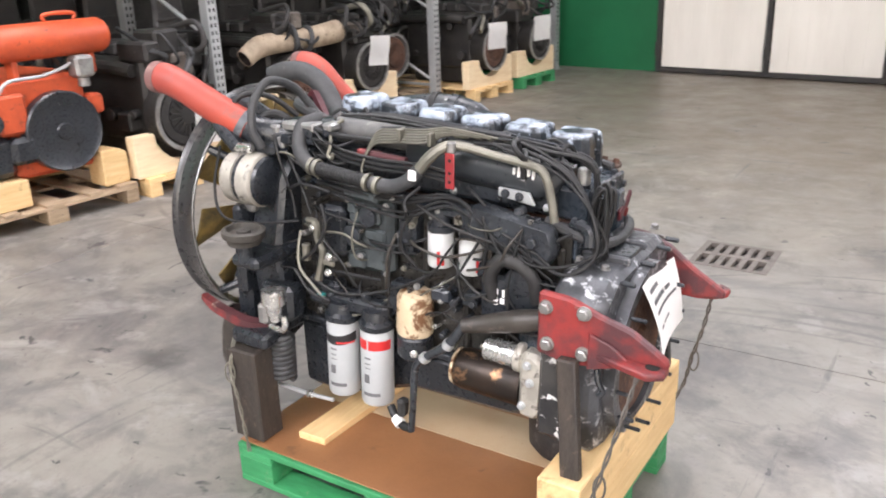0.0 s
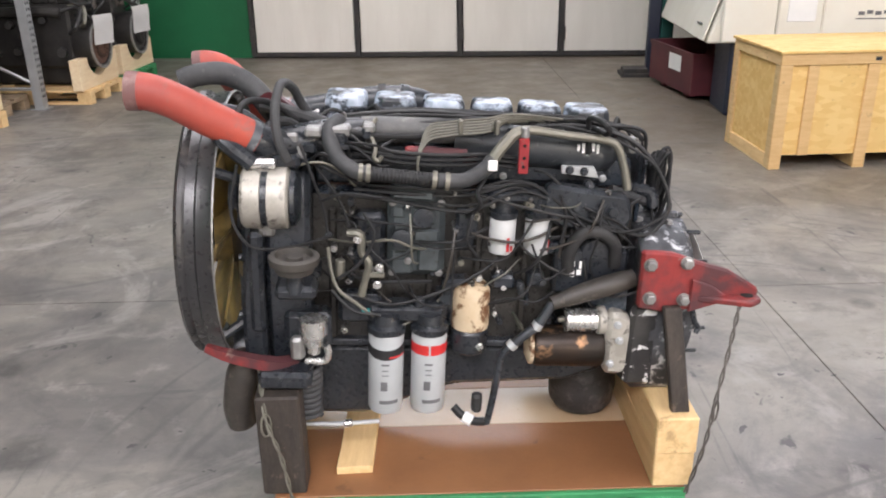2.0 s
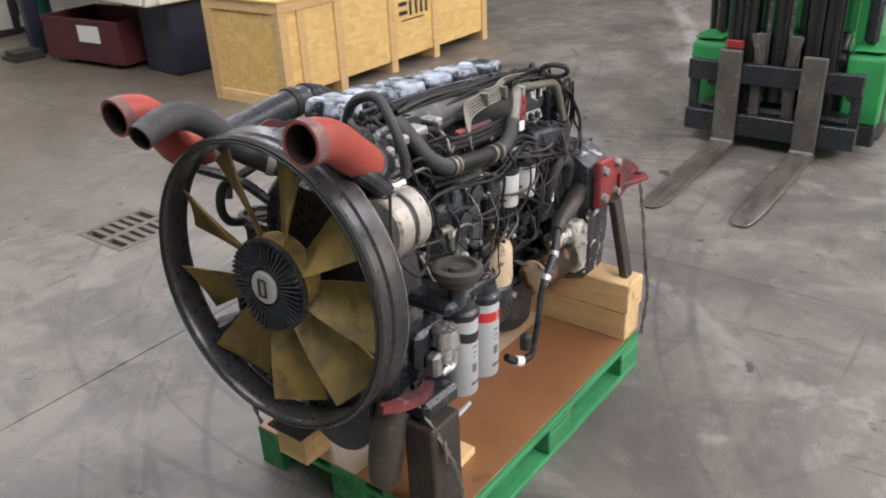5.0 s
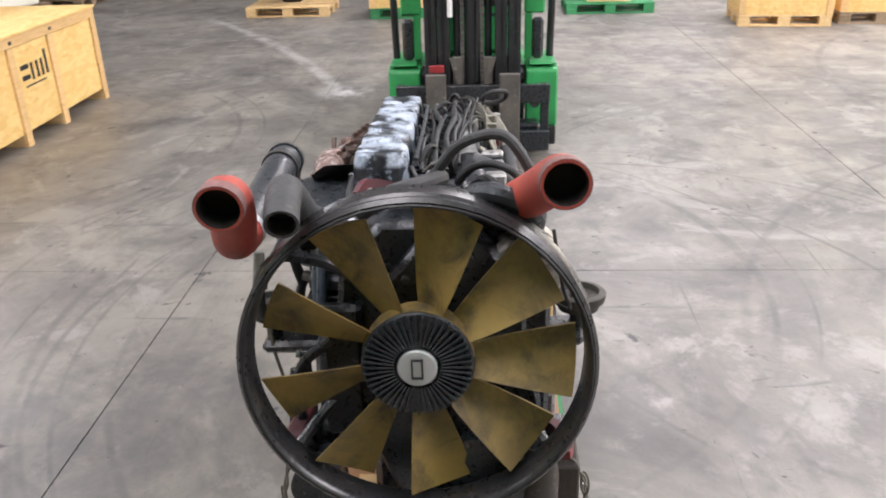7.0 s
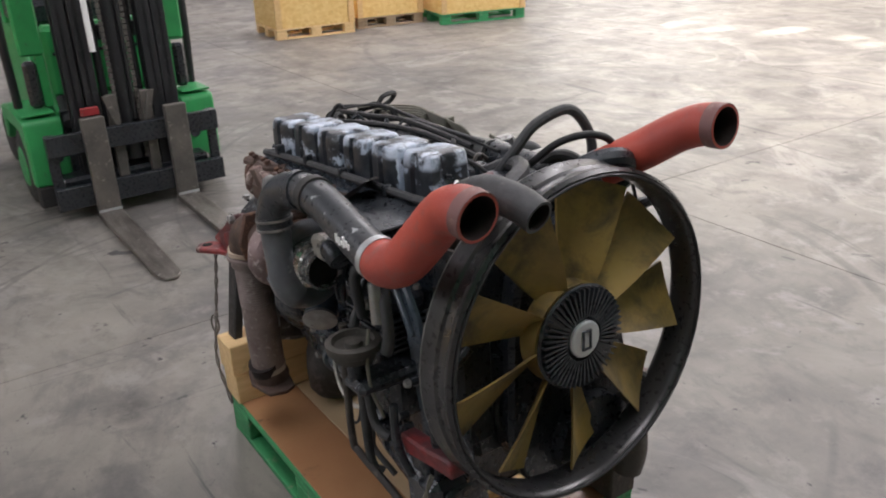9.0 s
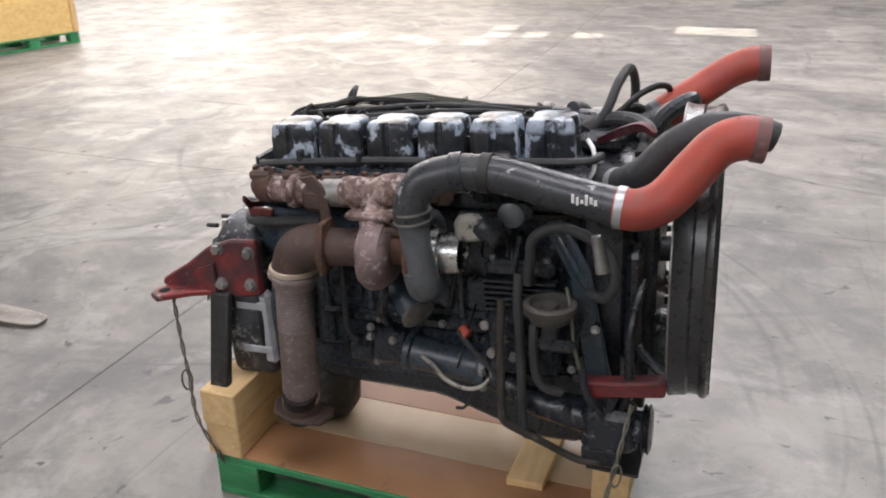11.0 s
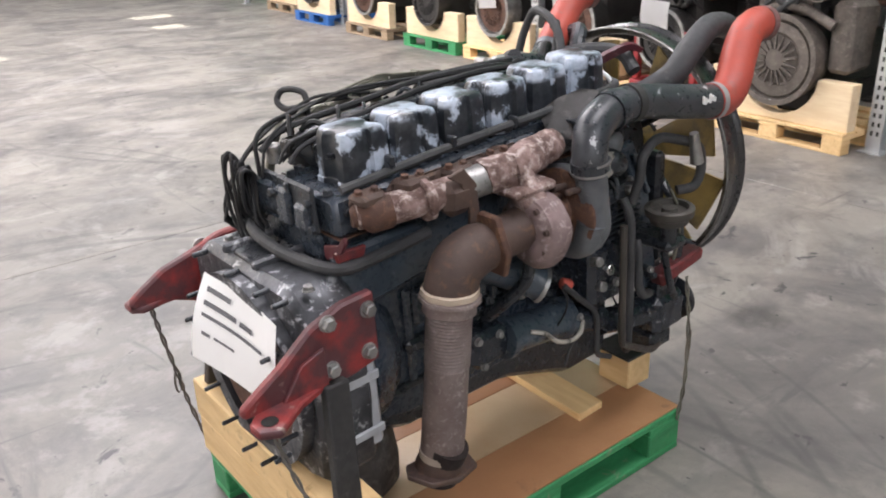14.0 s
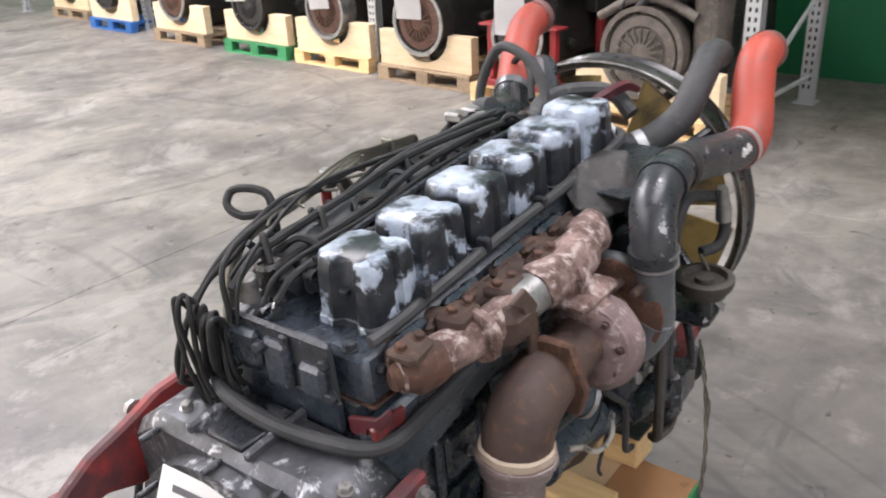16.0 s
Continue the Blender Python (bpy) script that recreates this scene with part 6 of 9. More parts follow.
for a, b, c, d in ((-0.013, 0.013, 0.020, 0.024), (-0.013, 0.013, -0.024, -0.020), (-0.013, -0.009, -0.0199, 0.0199), (0.009, 0.013, -0.0199, 0.0199)):
    box(HUB.x - 0.034, HUB.x - 0.0295, HUB.y + a, HUB.y + b, HUB.z + c, HUB.z + d, 0, lp)
ep("cap_mark", lp, M_DARKGREY, "", cap)

# --- red intake hose, injector side
rh = ep("red_hose", tube([(-0.915, -0.262, 1.272), (-0.864, -0.2605, 1.2695), (-0.805, -0.251, 1.247), (-0.73, -0.224, 1.200), (-0.645, -0.19, 1.150), (-0.62, -0.18, 1.135)], [0.047, 0.047, 0.046, 0.047, 0.047, 0.045], 22, 8, None, True, 0.005), M_REDHOSE, "red silicone charge air hose")
ep("hose_cuff", sleeve((-0.9145, -0.262, 1.272), (-0.884, -0.2612, 1.2715), 0.0478), M_CUFF, "dusty brown hose end", rh)
ep("hose_clamp", tube([(-0.640, -0.188, 1.147), (-0.622, -0.181, 1.136)], 0.0485, 22), M_DULLALU, "dull steel hose clamp", rh)
ep("intake_elbow", tube([(-0.63, -0.184, 1.141), (-0.58, -0.16, 1.118), (-0.52, -0.12, 1.11), (-0.44, -0.10, 1.13), (-0.33, -0.10, 1.145)], [0.044, 0.05, 0.055, 0.046, 0.038], 16), M_DIRTBLACK)
ep("intake_pipe", tube([(-0.34, -0.085, 1.146), (-0.2, -0.075, 1.147), (-0.02, -0.068, 1.144)], [0.038, 0.036, 0.038], 16), M_DUSTY)
man = ep("intake_manifold", tube([(-0.08, -0.058, 1.118), (0.02, -0.060, 1.108), (0.2, -0.060, 1.100), (0.335, -0.058, 1.085), (0.372, -0.053, 1.065)], [0.052, 0.058, 0.060, 0.060, 0.042], 20), M_GUNMETAL, "dark slate-grey intake manifold")
ep("manifold_body", box(-0.40, 0.37, -0.085, -0.032, 1.0, 1.10, 0.012), M_DARKGREY)
for k in range(6):
    x = -0.37 + k * 0.145
    each_bolt([(x, -0.086, 1.02)], (0, -1, 0), 0.009, M_STEEL if k % 2 else M_DIRTBLACK)
mp = plate([(0.225, 1.066), (0.225, 1.042), (0.335, 1.030), (0.318, 1.064)], -0.124, -0.112, 0.002)
ep("metal_plate", mp, M_STEEL, "bare metal plate with two bolts", man)
each_bolt([(0.248, -0.124, 1.053), (0.29, -0.124, 1.050)], (0, -1, 0), 0.010, M_DARKGREY, man)
for k in range(5):
    ep("paint_scrawl", box(0.265 + 0.014 * k, 0.272 + 0.014 * k, -0.1215, -0.112, 1.108 - 0.006 * (k % 3), 1.126 + 0.004 * (k % 2), 0.0), M_PAPER, "", man)

# --- charge air pipe and red hose, exhaust side
ap = ep("air_pipe", tube([(-0.106, 0.435, 1.035), (-0.105, 0.435, 1.06), (-0.135, 0.42, 1.115), (-0.215, 0.405, 1.138), (-0.32, 0.405, 1.135), (-0.45, 0.415, 1.108), (-0.58, 0.428, 1.082), (-0.61, 0.430, 1.078)],
                          [0.042, 0.042, 0.044, 0.044, 0.043, 0.044, 0.045, 0.045], 20, 8), M_SCUFF, "scuffed black charge air pipe")
ep("outlet_pipe", tube([(-0.128, 0.415, 0.835), (-0.125, 0.436, 0.88), (-0.115, 0.438, 0.95), (-0.106, 0.435, 1.04)], [0.036, 0.038, 0.037, 0.039], 20), M_DULLALU, "dull alloy compressor outlet", ap)
ep("pipe_joint", tube([(-0.108, 0.435, 1.018), (-0.104, 0.435, 1.052)], 0.0455, 24), M_DARKGREY, "", ap)
for h in (0.0, 0.024):
    ep("joint_band", tube([(-0.1085, 0.435, 1.020 + h), (-0.108, 0.435, 1.026 + h)], 0.0475, 24), M_ALU, "", ap)
ep("pipe_joint", tube([(-0.205, 0.407, 1.136), (-0.235, 0.404, 1.140)], 0.049, 20), M_DARKGREY, "", ap)
ep("pipe_joint", tube([(-0.275, 0.404, 1.14), (-0.30, 0.404, 1.138)], 0.048, 20), M_RUBBER, "", ap)
for k in range(6):
    ep("paint_scrawl", box(-0.555 + 0.010 * k, -0.549 + 0.010 * k, 0.466, 0.470, 1.094 + 0.004 * (k % 2), 1.106 + 0.006 * (k % 3)), M_PAPER, "", ap)
rr_ = ep("red_hose", tube([(-0.59, 0.429, 1.080), (-0.64, 0.432, 1.077), (-0.695, 0.425, 1.100), (-0.752, 0.405, 1.163), (-0.798, 0.394, 1.214), (-0.848, 0.392, 1.233), (-0.894, 0.390, 1.228)], [0.047, 0.047, 0.048, 0.048, 0.046, 0.047, 0.047], 22, 8, None, True, 0.005), M_REDHOSE, "bent red silicone charge air hose")
ep("hose_clamp", sleeve((-0.592, 0.429, 1.080), (-0.61, 0.430, 1.078), 0.0475), M_STEEL, "bright steel hose clamp", rr_)
ep("hose_cuff", sleeve((-0.866, 0.391, 1.2325), (-0.8935, 0.390, 1.228), 0.0475), M_CUFF, "dusty brown hose end", rr_)
dh = ep("coolant_hose", tube([(-0.915, 0.268, 1.203), (-0.86, 0.275, 1.222), (-0.78, 0.285, 1.225), (-0.70, 0.29, 1.185), (-0.635, 0.27, 1.115), (-0.56, 0.20, 1.06), (-0.50, 0.12, 1.04)], [0.034, 0.035, 0.036, 0.036, 0.036, 0.036, 0.036], 18, 8, None, True, 0.006), M_HOSEGREY, "dusty black rubber coolant hose")
ep("hose_band", tube([(-0.575, 0.215, 1.067), (-0.56, 0.2, 1.06)], 0.039, 16), M_STEEL, "", dh)

# --- exhaust manifold, turbocharger, downpipe
em = ep("exhaust_manifold", tube([(0.425, 0.245, 1.028), (0.36, 0.27, 1.030), (0.25, 0.297, 1.034), (0.14, 0.312, 1.04)], [0.030, 0.036, 0.034, 0.034], 16), M_PINKRUST, "pink-scaled rusty exhaust manifold")
ep("manifold_end", rough_up(tube([(0.435, 0.242, 1.026), (0.40, 0.257, 1.028), (0.355, 0.272, 1.03)], [0.020, 0.040, 0.038], 14), 0.007, 34), M_RUST, "", em)
ep("slip_joint", cyl((0.185, 0.306, 1.037), (0.115, 0.314, 1.041), 0.0375), M_ALU, "", em)
ep("manifold_mid", rough_up(tube([(0.12, 0.314, 1.041), (0.08, 0.322, 1.046), (0.04, 0.325, 1.052), (-0.01, 0.325, 1.056), (-0.05, 0.32, 1.06), (-0.09, 0.31, 1.06), (-0.13, 0.295, 1.06)], [0.040, 0.045, 0.038, 0.046, 0.038, 0.042, 0.032], 16), 0.008, 32), M_PINKRUST, "", em)
for k in range(6):
    x = 0.385 - k * 0.1
    ep("exhaust_port", tube([(x, 0.21, 1.03), (x - 0.01, 0.25, 1.035), (x - 0.02, 0.285, 1.038)], [0.036, 0.032, 0.03], 12), M_ELBOW, "", em)
    ep("port_flange", box(x - 0.048, x + 0.048, 0.2305, 0.245, 0.998, 1.068, 0.01), M_ELBOW, "", em)
    each_bolt([(x - 0.036, 0.245, 1.035), (x + 0.036, 0.245, 1.035)], (0, 1, 0), 0.010, M_ELBOW, em)
TC = Vector((0.018, 0.378, 0.908))
volute = [TC + Vector((0.006 * math.sin(k), (0.046 + 0.0012 * k) * math.cos(math.pi * (0.62 - k / 8)), (0.046 + 0.0012 * k) * math.sin(math.pi * (0.62 - k / 8)))) for k in range(15)]
for k in range(5):
    x = 0.40 - k * 0.115
    y = 0.262 + 0.012 * k
    ep("manifold_lug", rough_up(box(x - 0.034, x + 0.034, y - 0.03, y + 0.022, 1.052, 1.078 + 0.006 * (k % 2), 0.008), 0.008, 30, k), M_ELBOW, "", em)
    each_bolt([(x - 0.018, y, 1.078 + 0.006 * (k % 2)), (x + 0.02, y - 0.006, 1.078 + 0.006 * (k % 2))], (0, 0.2, 1), 0.009, M_RUST, em)
    if k in (1, 3):
        ep("manifold_ring", rough_up(lathe([(0, 0.040), (0.004, 0.047), (0.016, 0.047), (0.02, 0.040)], (x, 0.262 + 0.014 * k + 0.022, 1.032 + 0.002 * k), (x - 0.3, 0.262 + 0.014 * k + 0.062, 1.036 + 0.002 * k), 20), 0.004, 30), M_PINKRUST, "", em)
turbo = ep("turbine_housing", rough_up(tube(volute, [0.034, 0.036, 0.038, 0.040, 0.042, 0.043, 0.044, 0.045, 0.045, 0.044, 0.043, 0.042, 0.040, 0.038, 0.036], 16, 4), 0.004, 24), M_MAUVE, "scaled cast iron turbine housing")
ep("turbine_cheek", rough_up(lathe([(0, 0.060), (0.012, 0.082), (0.03, 0.086), (0.07, 0.084), (0.082, 0.06)], TC + Vector((0.040, 0, 0)), TC - Vector((1, 0, 0)), 32), 0.003, 22), M_MAUVE, "", turbo)
for k in range(8):
    a = k * math.pi / 4 + 0.2
    ep("turbine_bolt", bolts([TC + Vector((0.034, 0.068 * math.cos(a), 0.068 * math.sin(a)))], (1, 0, 0), 0.007), M_ELBOW, "", turbo)
ep("turbine_neck", rough_up(tube([(0.035, 0.322, 1.045), (0.03, 0.345, 1.01), (0.022, 0.375, 0.965)], [0.044, 0.038, 0.04], 16), 0.005, 26), M_PINKRUST, "", turbo)
ep("neck_flange", rough_up(box(-0.035, 0.095, 0.30, 0.40, 0.995, 1.017, 0.008), 0.004, 24), M_PINKRUST, "", turbo)
for y in (-0.012, 0.03):
    ep("vane_stud", cyl((-0.03, 0.40 + y, 0.99), (-0.075, 0.40 + y, 0.985), 0.008, 10), M_ELBOW, "", turbo)
ep("turbine_outlet", tube([(0.03, 0.362, 0.912), (0.10, 0.362, 0.908), (0.155, 0.362, 0.905)], [0.055, 0.05, 0.052], 18), M_ELBOW, "", turbo)
ep("outlet_flange", rough_up(plate([(0.30, 0.845), (0.425, 0.845), (0.44, 0.90), (0.41, 0.985), (0.35, 0.985), (0.29, 0.92)], 0.155, 0.172, 0.004, "x"), 0.003, 30), M_RUST, "", turbo)
cart = ep("bearing_housing", cyl((-0.02, 0.36, 0.915), (-0.085, 0.36, 0.915), 0.045), M_RUST, "", turbo)
comp = ep("compressor_housing", tube([(-0.11, 0.44, 0.90), (-0.11, 0.415, 0.835), (-0.11, 0.355, 0.815), (-0.11, 0.295, 0.845), (-0.11, 0.275, 0.91), (-0.11, 0.30, 0.975), (-0.11, 0.36, 1.0), (-0.11, 0.415, 0.975)], [0.038, 0.036, 0.034, 0.031, 0.028, 0.026, 0.023, 0.02], 14), M_DULLALU, "dull alloy compressor housing")
ep("compressor_back", lathe([(0, 0.098), (0.006, 0.108), (0.012, 0.108), (0.03, 0.09)], (-0.078, 0.36, 0.91), (-0.2, 0.36, 0.91), 28), M_RUST, "", comp)
ep("compressor_inlet", lathe([(0, 0.07), (0.03, 0.062), (0.035, 0.052), (0.085, 0.052), (0.085, 0.046), (0.04, 0.044)], (-0.12, 0.36, 0.91), (-0.4, 0.36, 0.91), 28), M_CHROME, "bright turned compressor inlet", comp)
# dark disc closing the inlet, in place of the shade inside it
ep("inlet_shade_disc", cyl((-0.150, 0.36, 0.91), (-0.190, 0.36, 0.91), 0.0435, 24, 0.001), M_HOLESHADE, "", comp)
eb = ep("exhaust_elbow", tube([(0.165, 0.362, 0.905), (0.205, 0.363, 0.905), (0.252, 0.364, 0.888), (0.277, 0.364, 0.845), (0.282, 0.364, 0.815)], [0.056, 0.060, 0.062, 0.061, 0.058], 24), M_ELBOW, "dark brown rusted exhaust elbow")
ep("collar", rough_up(lathe([(0, 0.060), (0.004, 0.071), (0.012, 0.072), (0.016, 0.062), (0.03, 0.06), (0.04, 0.062), (0.045, 0.056)], (0.280, 0.364, 0.828), (0.288, 0.363, 0.76), 32), 0.003, 25), M_FLEX, "", eb)
ep("collar_wrap", rough_up(lathe([(0, 0.058), (0.003, 0.066), (0.016, 0.067), (0.02, 0.058)], (0.279, 0.364, 0.845), (0.286, 0.363, 0.76), 32), 0.003, 25), mat("pale_wrap", (0.50, 0.42, 0.33), (0.36, 0.28, 0.21), rough=(0.8, 0.95)), "pale heat-baked collar wrap", eb)
fp = [Vector((0.285, 0.363, 0.79)).lerp(Vector((0.300, 0.358, 0.65)), i / 34) for i in range(35)]
flex = ep("flex_pipe", tube(fp, 0.0505, 26, 1, None, False, 0, 0.0034), M_FLEX, "brown ribbed exhaust flex pipe")
ep("smooth_pipe", tube([(0.300, 0.358, 0.652), (0.312, 0.352, 0.53), (0.326, 0.345, 0.41)], [0.0515, 0.053, 0.053], 26), M_FLEX, "", flex)
ep("lower_band", tube([(0.3255, 0.3455, 0.420), (0.3275, 0.3445, 0.402)], 0.0555, 26), mat("pale_band", (0.42, 0.36, 0.30), (0.32, 0.26, 0.21), rough=(0.6, 0.8)), "", flex)
ep("pipe_mouth", tube([(0.326, 0.345, 0.405), (0.33, 0.343, 0.385), (0.335, 0.335, 0.362)], [0.053, 0.056, 0.058], 24, 6, None, True, 0.006), M_ELBOW, "", flex)
fl = plate([(0.235, 0.33), (0.25, 0.295), (0.33, 0.283), (0.40, 0.29), (0.425, 0.33), (0.40, 0.39), (0.33, 0.41), (0.25, 0.385)], 0.352, 0.366, 0.003, "z")
ep("pipe_flange", placed(Matrix.Translation((0.33, 0.345, 0.36)) @ Matrix.Rotation(radians(-10), 4, "Y") @ Matrix.Translation((-0.33, -0.345, -0.36)), fl), M_ELBOW, "", flex)
bst = plate([(0.245, 1.085), (0.21, 1.06), (0.19, 0.99), (0.205, 0.83), (0.182, 0.82), (0.160, 0.96), (0.165, 1.05), (0.20, 1.095)], 0.335, 0.345, 0.002)
ep("support_strap", bst, M_ELBOW, "rusty manifold support strap")
ep("support_lug", rough_up(box(0.17, 0.25, 0.29, 0.345, 0.985, 1.065, 0.02), 0.004, 30), M_ELBOW)

# --- exhaust side of the block
cover = plate([(0.475, 0.945), (0.475, 0.815), (0.40, 0.79), (0.10, 0.83), (-0.02, 0.87), (-0.02, 0.955), (0.30, 0.95)], 0.186, 0.222, 0.012)
ep("side_cover", cover, M_SLATE, "blue-grey side cover plate")
ep("coolant_tube", tube([(0.37, -0.13, 1.00), (0.50, -0.10, 0.955), (0.525, 0.02, 0.93), (0.505, 0.17, 0.920), (0.46, 0.242, 0.918), (0.34, 0.250, 0.925), (0.24, 0.252, 0.932)], 0.0145, 10), M_HOSEGREY, "grey coolant tube round the rear of the block")
ep("red_bracket_tab", plate([(0.40, 0.95), (0.48, 0.955), (0.475, 0.925), (0.44, 0.93), (0.41, 0.92)], 0.2225, 0.236, 0.003), M_REDCHIP)
oc = ep("oil_cooler", rough_up(lathe([(0, 0.046), (0.004, 0.058), (0.02, 0.059), (0.026, 0.050), (0.22, 0.050), (0.226, 0.060), (0.246, 0.060), (0.25, 0.044)], (0.02, 0.238, 0.545), (-0.24, 0.242, 0.51), 30), 0.002, 20), M_SLATE, "glossy dark blue oil cooler tube")
ep("cooler_head", rough_up(box(0.0, 0.13, 0.19, 0.265, 0.495, 0.605, 0.02), 0.007, 16), M_WETBLACK, "", oc)
ep("cooler_head", rough_up(box(0.10, 0.22, 0.185, 0.245, 0.475, 0.56, 0.02), 0.007, 16), M_WETBLACK, "", oc)
ep("cooler_neck", rough_up(tube([(-0.22, 0.245, 0.515), (-0.27, 0.27, 0.50), (-0.33, 0.29, 0.485)], [0.044, 0.04, 0.036], 16), 0.002, 24), M_WETBLACK, "", oc)
each_bolt([(0.015, 0.262, 0.52), (0.05, 0.266, 0.585), (0.105, 0.262, 0.51), (0.12, 0.262, 0.59)], (0, 1, 0), 0.010, M_ALU, oc)
each_bolt([(-0.222, 0.30, 0.535), (-0.222, 0.296, 0.485)], (0, 1, 0), 0.009, M_ALU, oc)
ep("block_ledge", rough_up(box(-0.30, 0.30, 0.172, 0.212, 0.60, 0.64, 0.01), 0.005, 14), M_WETBLACK)
for k in range(9):
    x = -0.28 + k * 0.065
    ep("side_stud", bolts([(x, 0.212, 0.62 + 0.006 * (k % 2))], (0, 1, 0), 0.008 + 0.002 * (k % 2)), M_DARKGREY if k % 3 else M_ALU)
for k in range(4):
    x = -0.26 + k * 0.14
    ep("side_hatch", rough_up(box(x, x + 0.11, 0.187, 0.205, 0.665, 0.775, 0.014), 0.004, 20), M_ENGBLUE)
wp = ep("oil_cooler_pipe", tube([(0.14, 0.20, 0.80), (0.06, 0.245, 0.775), (-0.03, 0.30, 0.725), (-0.055, 0.32, 0.705)], [0.035, 0.042, 0.045, 0.045], 18), M_SLATE)
ep("pipe_rim", lathe([(0, 0.047), (0.01, 0.049), (0.012, 0.03)], (-0.05, 0.317, 0.709), (-0.12, 0.37, 0.66), 20), M_ALU, "", wp)
ep("block_plug", cyl((0.02, 0.155, 0.87), (0.02, 0.19, 0.87), 0.028), M_ENGBLUE)
ep("bell_bulge", rough_up(lathe([(0, 0.20), (0.05, 0.235), (0.10, 0.245)], (0.33, 0.02, 0.63), (0.6, 0.02, 0.63), 40), 0.003, 10), M_ENGBLUE)
ep("drain_pipe", tube([(0.02, 0.36, 0.845), (0.03, 0.35, 0.76), (0.06, 0.30, 0.69), (0.07, 0.24, 0.63)], 0.016, 10), M_DIRTBLACK)
ep("vent_tube", tube([(0.20, 0.24, 0.83), (0.195, 0.25, 0.72), (0.20, 0.245, 0.60), (0.17, 0.24, 0.555)], 0.009, 8), M_HOSEGREY)
ep("pale_lead", tube([at_world(-0.06, 0.285, 0.56), at_world(-0.097, 0.302, 0.548), at_world(-0.138, 0.308, 0.512), at_world(-0.195, 0.308, 0.495), at_world(-0.237, 0.302, 0.505), at_world(-0.262, 0.285, 0.53)], 0.0065, 10), M_CREAMALU, "pale plastic lead")
kn = ep("capped_pipe", tube([(-0.16, 0.30, 0.656), (-0.21, 0.31, 0.60), (-0.27, 0.315, 0.535), (-0.279, 0.315, 0.45), (-0.282, 0.315, 0.395), (-0.355, 0.30, 0.345)], 0.0085, 8), M_HOSEGREY, "thin dark pipe with a red cap")
ep("red_knob", cyl((-0.165, 0.285, 0.658), (-0.19, 0.30, 0.645), 0.015), M_REDHOSE, "", kn)

# air compressor, steering pump and front mount on the exhaust side
ac = ep("air_compressor", rough_up(box(-0.44, -0.24, 0.19, 0.33, 0.55, 0.74, 0.02), 0.004, 18), M_WETBLACK, "grimy black air compressor")
for k in range(6):
    ep("cooling_fin", box(-0.435, -0.245, 0.20, 0.336, 0.745 + k * 0.016, 0.752 + k * 0.016, 0.002), M_DIRTBLACK, "", ac)
ep("compressor_head", rough_up(box(-0.43, -0.25, 0.205, 0.33, 0.84, 0.885, 0.012), 0.004, 20), M_DARKGREY, "", ac)
each_bolt([(-0.41, 0.22, 0.885), (-0.27, 0.22, 0.885), (-0.41, 0.315, 0.885), (-0.27, 0.315, 0.885)], (0, 0, 1), 0.009, M_ALU, ac)
for p in ([(-0.345, 0.345, 0.86), (-0.346, 0.37, 0.80), (-0.35, 0.37, 0.62), (-0.352, 0.365, 0.42), (-0.37, 0.345, 0.385)], [(-0.385, 0.36, 0.73), (-0.384, 0.37, 0.70), (-0.388, 0.37, 0.60), (-0.41, 0.37, 0.555), (-0.455, 0.36, 0.54)]):
    ep("compressor_pipe", tube(p, 0.0125, 10), M_HOSEGREY, "", ac)


def mount_cup(c, parent=None):
    """The rubber engine mount cup, open on top."""
    c = Vector(c)
    cup = ep("mount_cup", lathe([(0, 0.035), (0.004, 0.05), (0.02, 0.054), (0.026, 0.064), (0.036, 0.066), (0.046, 0.066), (0.05, 0.060), (0.05, 0.050), (0.036, 0.046), (0.034, 0.022), (0.046, 0.020), (0.047, 0.006)], c - Vector((0, 0, 0.03)), c + Vector((0, 0, 1)), 36), M_CUP, "dusty black rubber mount cup")
    ep("mount_stem", cyl(c - Vector((0, 0, 0.09)), c - Vector((0, 0, 0.025)), 0.022), M_DARKGREY, "", cup)
    return cup


mount_cup((-0.440, 0.425, 0.81))
ep("mount_arm", rough_up(box(-0.50, -0.41, 0.25, 0.45, 0.70, 0.735, 0.012), 0.003, 20), M_DIRTBLACK)
mount_cup((-0.505, -0.352, 0.855))
ep("mount_arm", rough_up(box(-0.56, -0.45, -0.365, -0.13, 0.745, 0.785, 0.012), 0.003, 20), M_DIRTBLACK)
sp = ep("steering_pump", rough_up(tube([(-0.32, 0.29, 0.47), (-0.42, 0.30, 0.455), (-0.55, 0.30, 0.435), (-0.66, 0.30, 0.42)], [0.035, 0.042, 0.05, 0.045], 18), 0.003, 20), M_WETBLACK, "grimy black steering pump")
ep("pump_body", rough_up(box(-0.64, -0.50, 0.25, 0.36, 0.36, 0.49, 0.02), 0.006, 18), M_WETBLACK, "", sp)
ep("pump_pulley", lathe([(0, 0.06), (0.005, 0.068), (0.012, 0.06), (0.02, 0.068), (0.026, 0.05)], (-0.655, 0.30, 0.42), (-0.8, 0.30, 0.42), 28), M_DIRTBLACK, "", sp)
ep("pump_foot", box(-0.60, -0.50, 0.25, 0.34, 0.305, 0.365, 0.008), M_DIRTBLACK, "", sp)


for p, r in (([(-0.50, 0.37, 0.66), (-0.52, 0.38, 0.56), (-0.56, 0.37, 0.49)], 0.011), ([(-0.64, 0.24, 0.82), (-0.62, 0.33, 0.72), (-0.62, 0.33, 0.55), (-0.60, 0.32, 0.48)], 0.0135)):
    ep("front_pipe", tube(p, r, 9), M_DIRTBLACK)
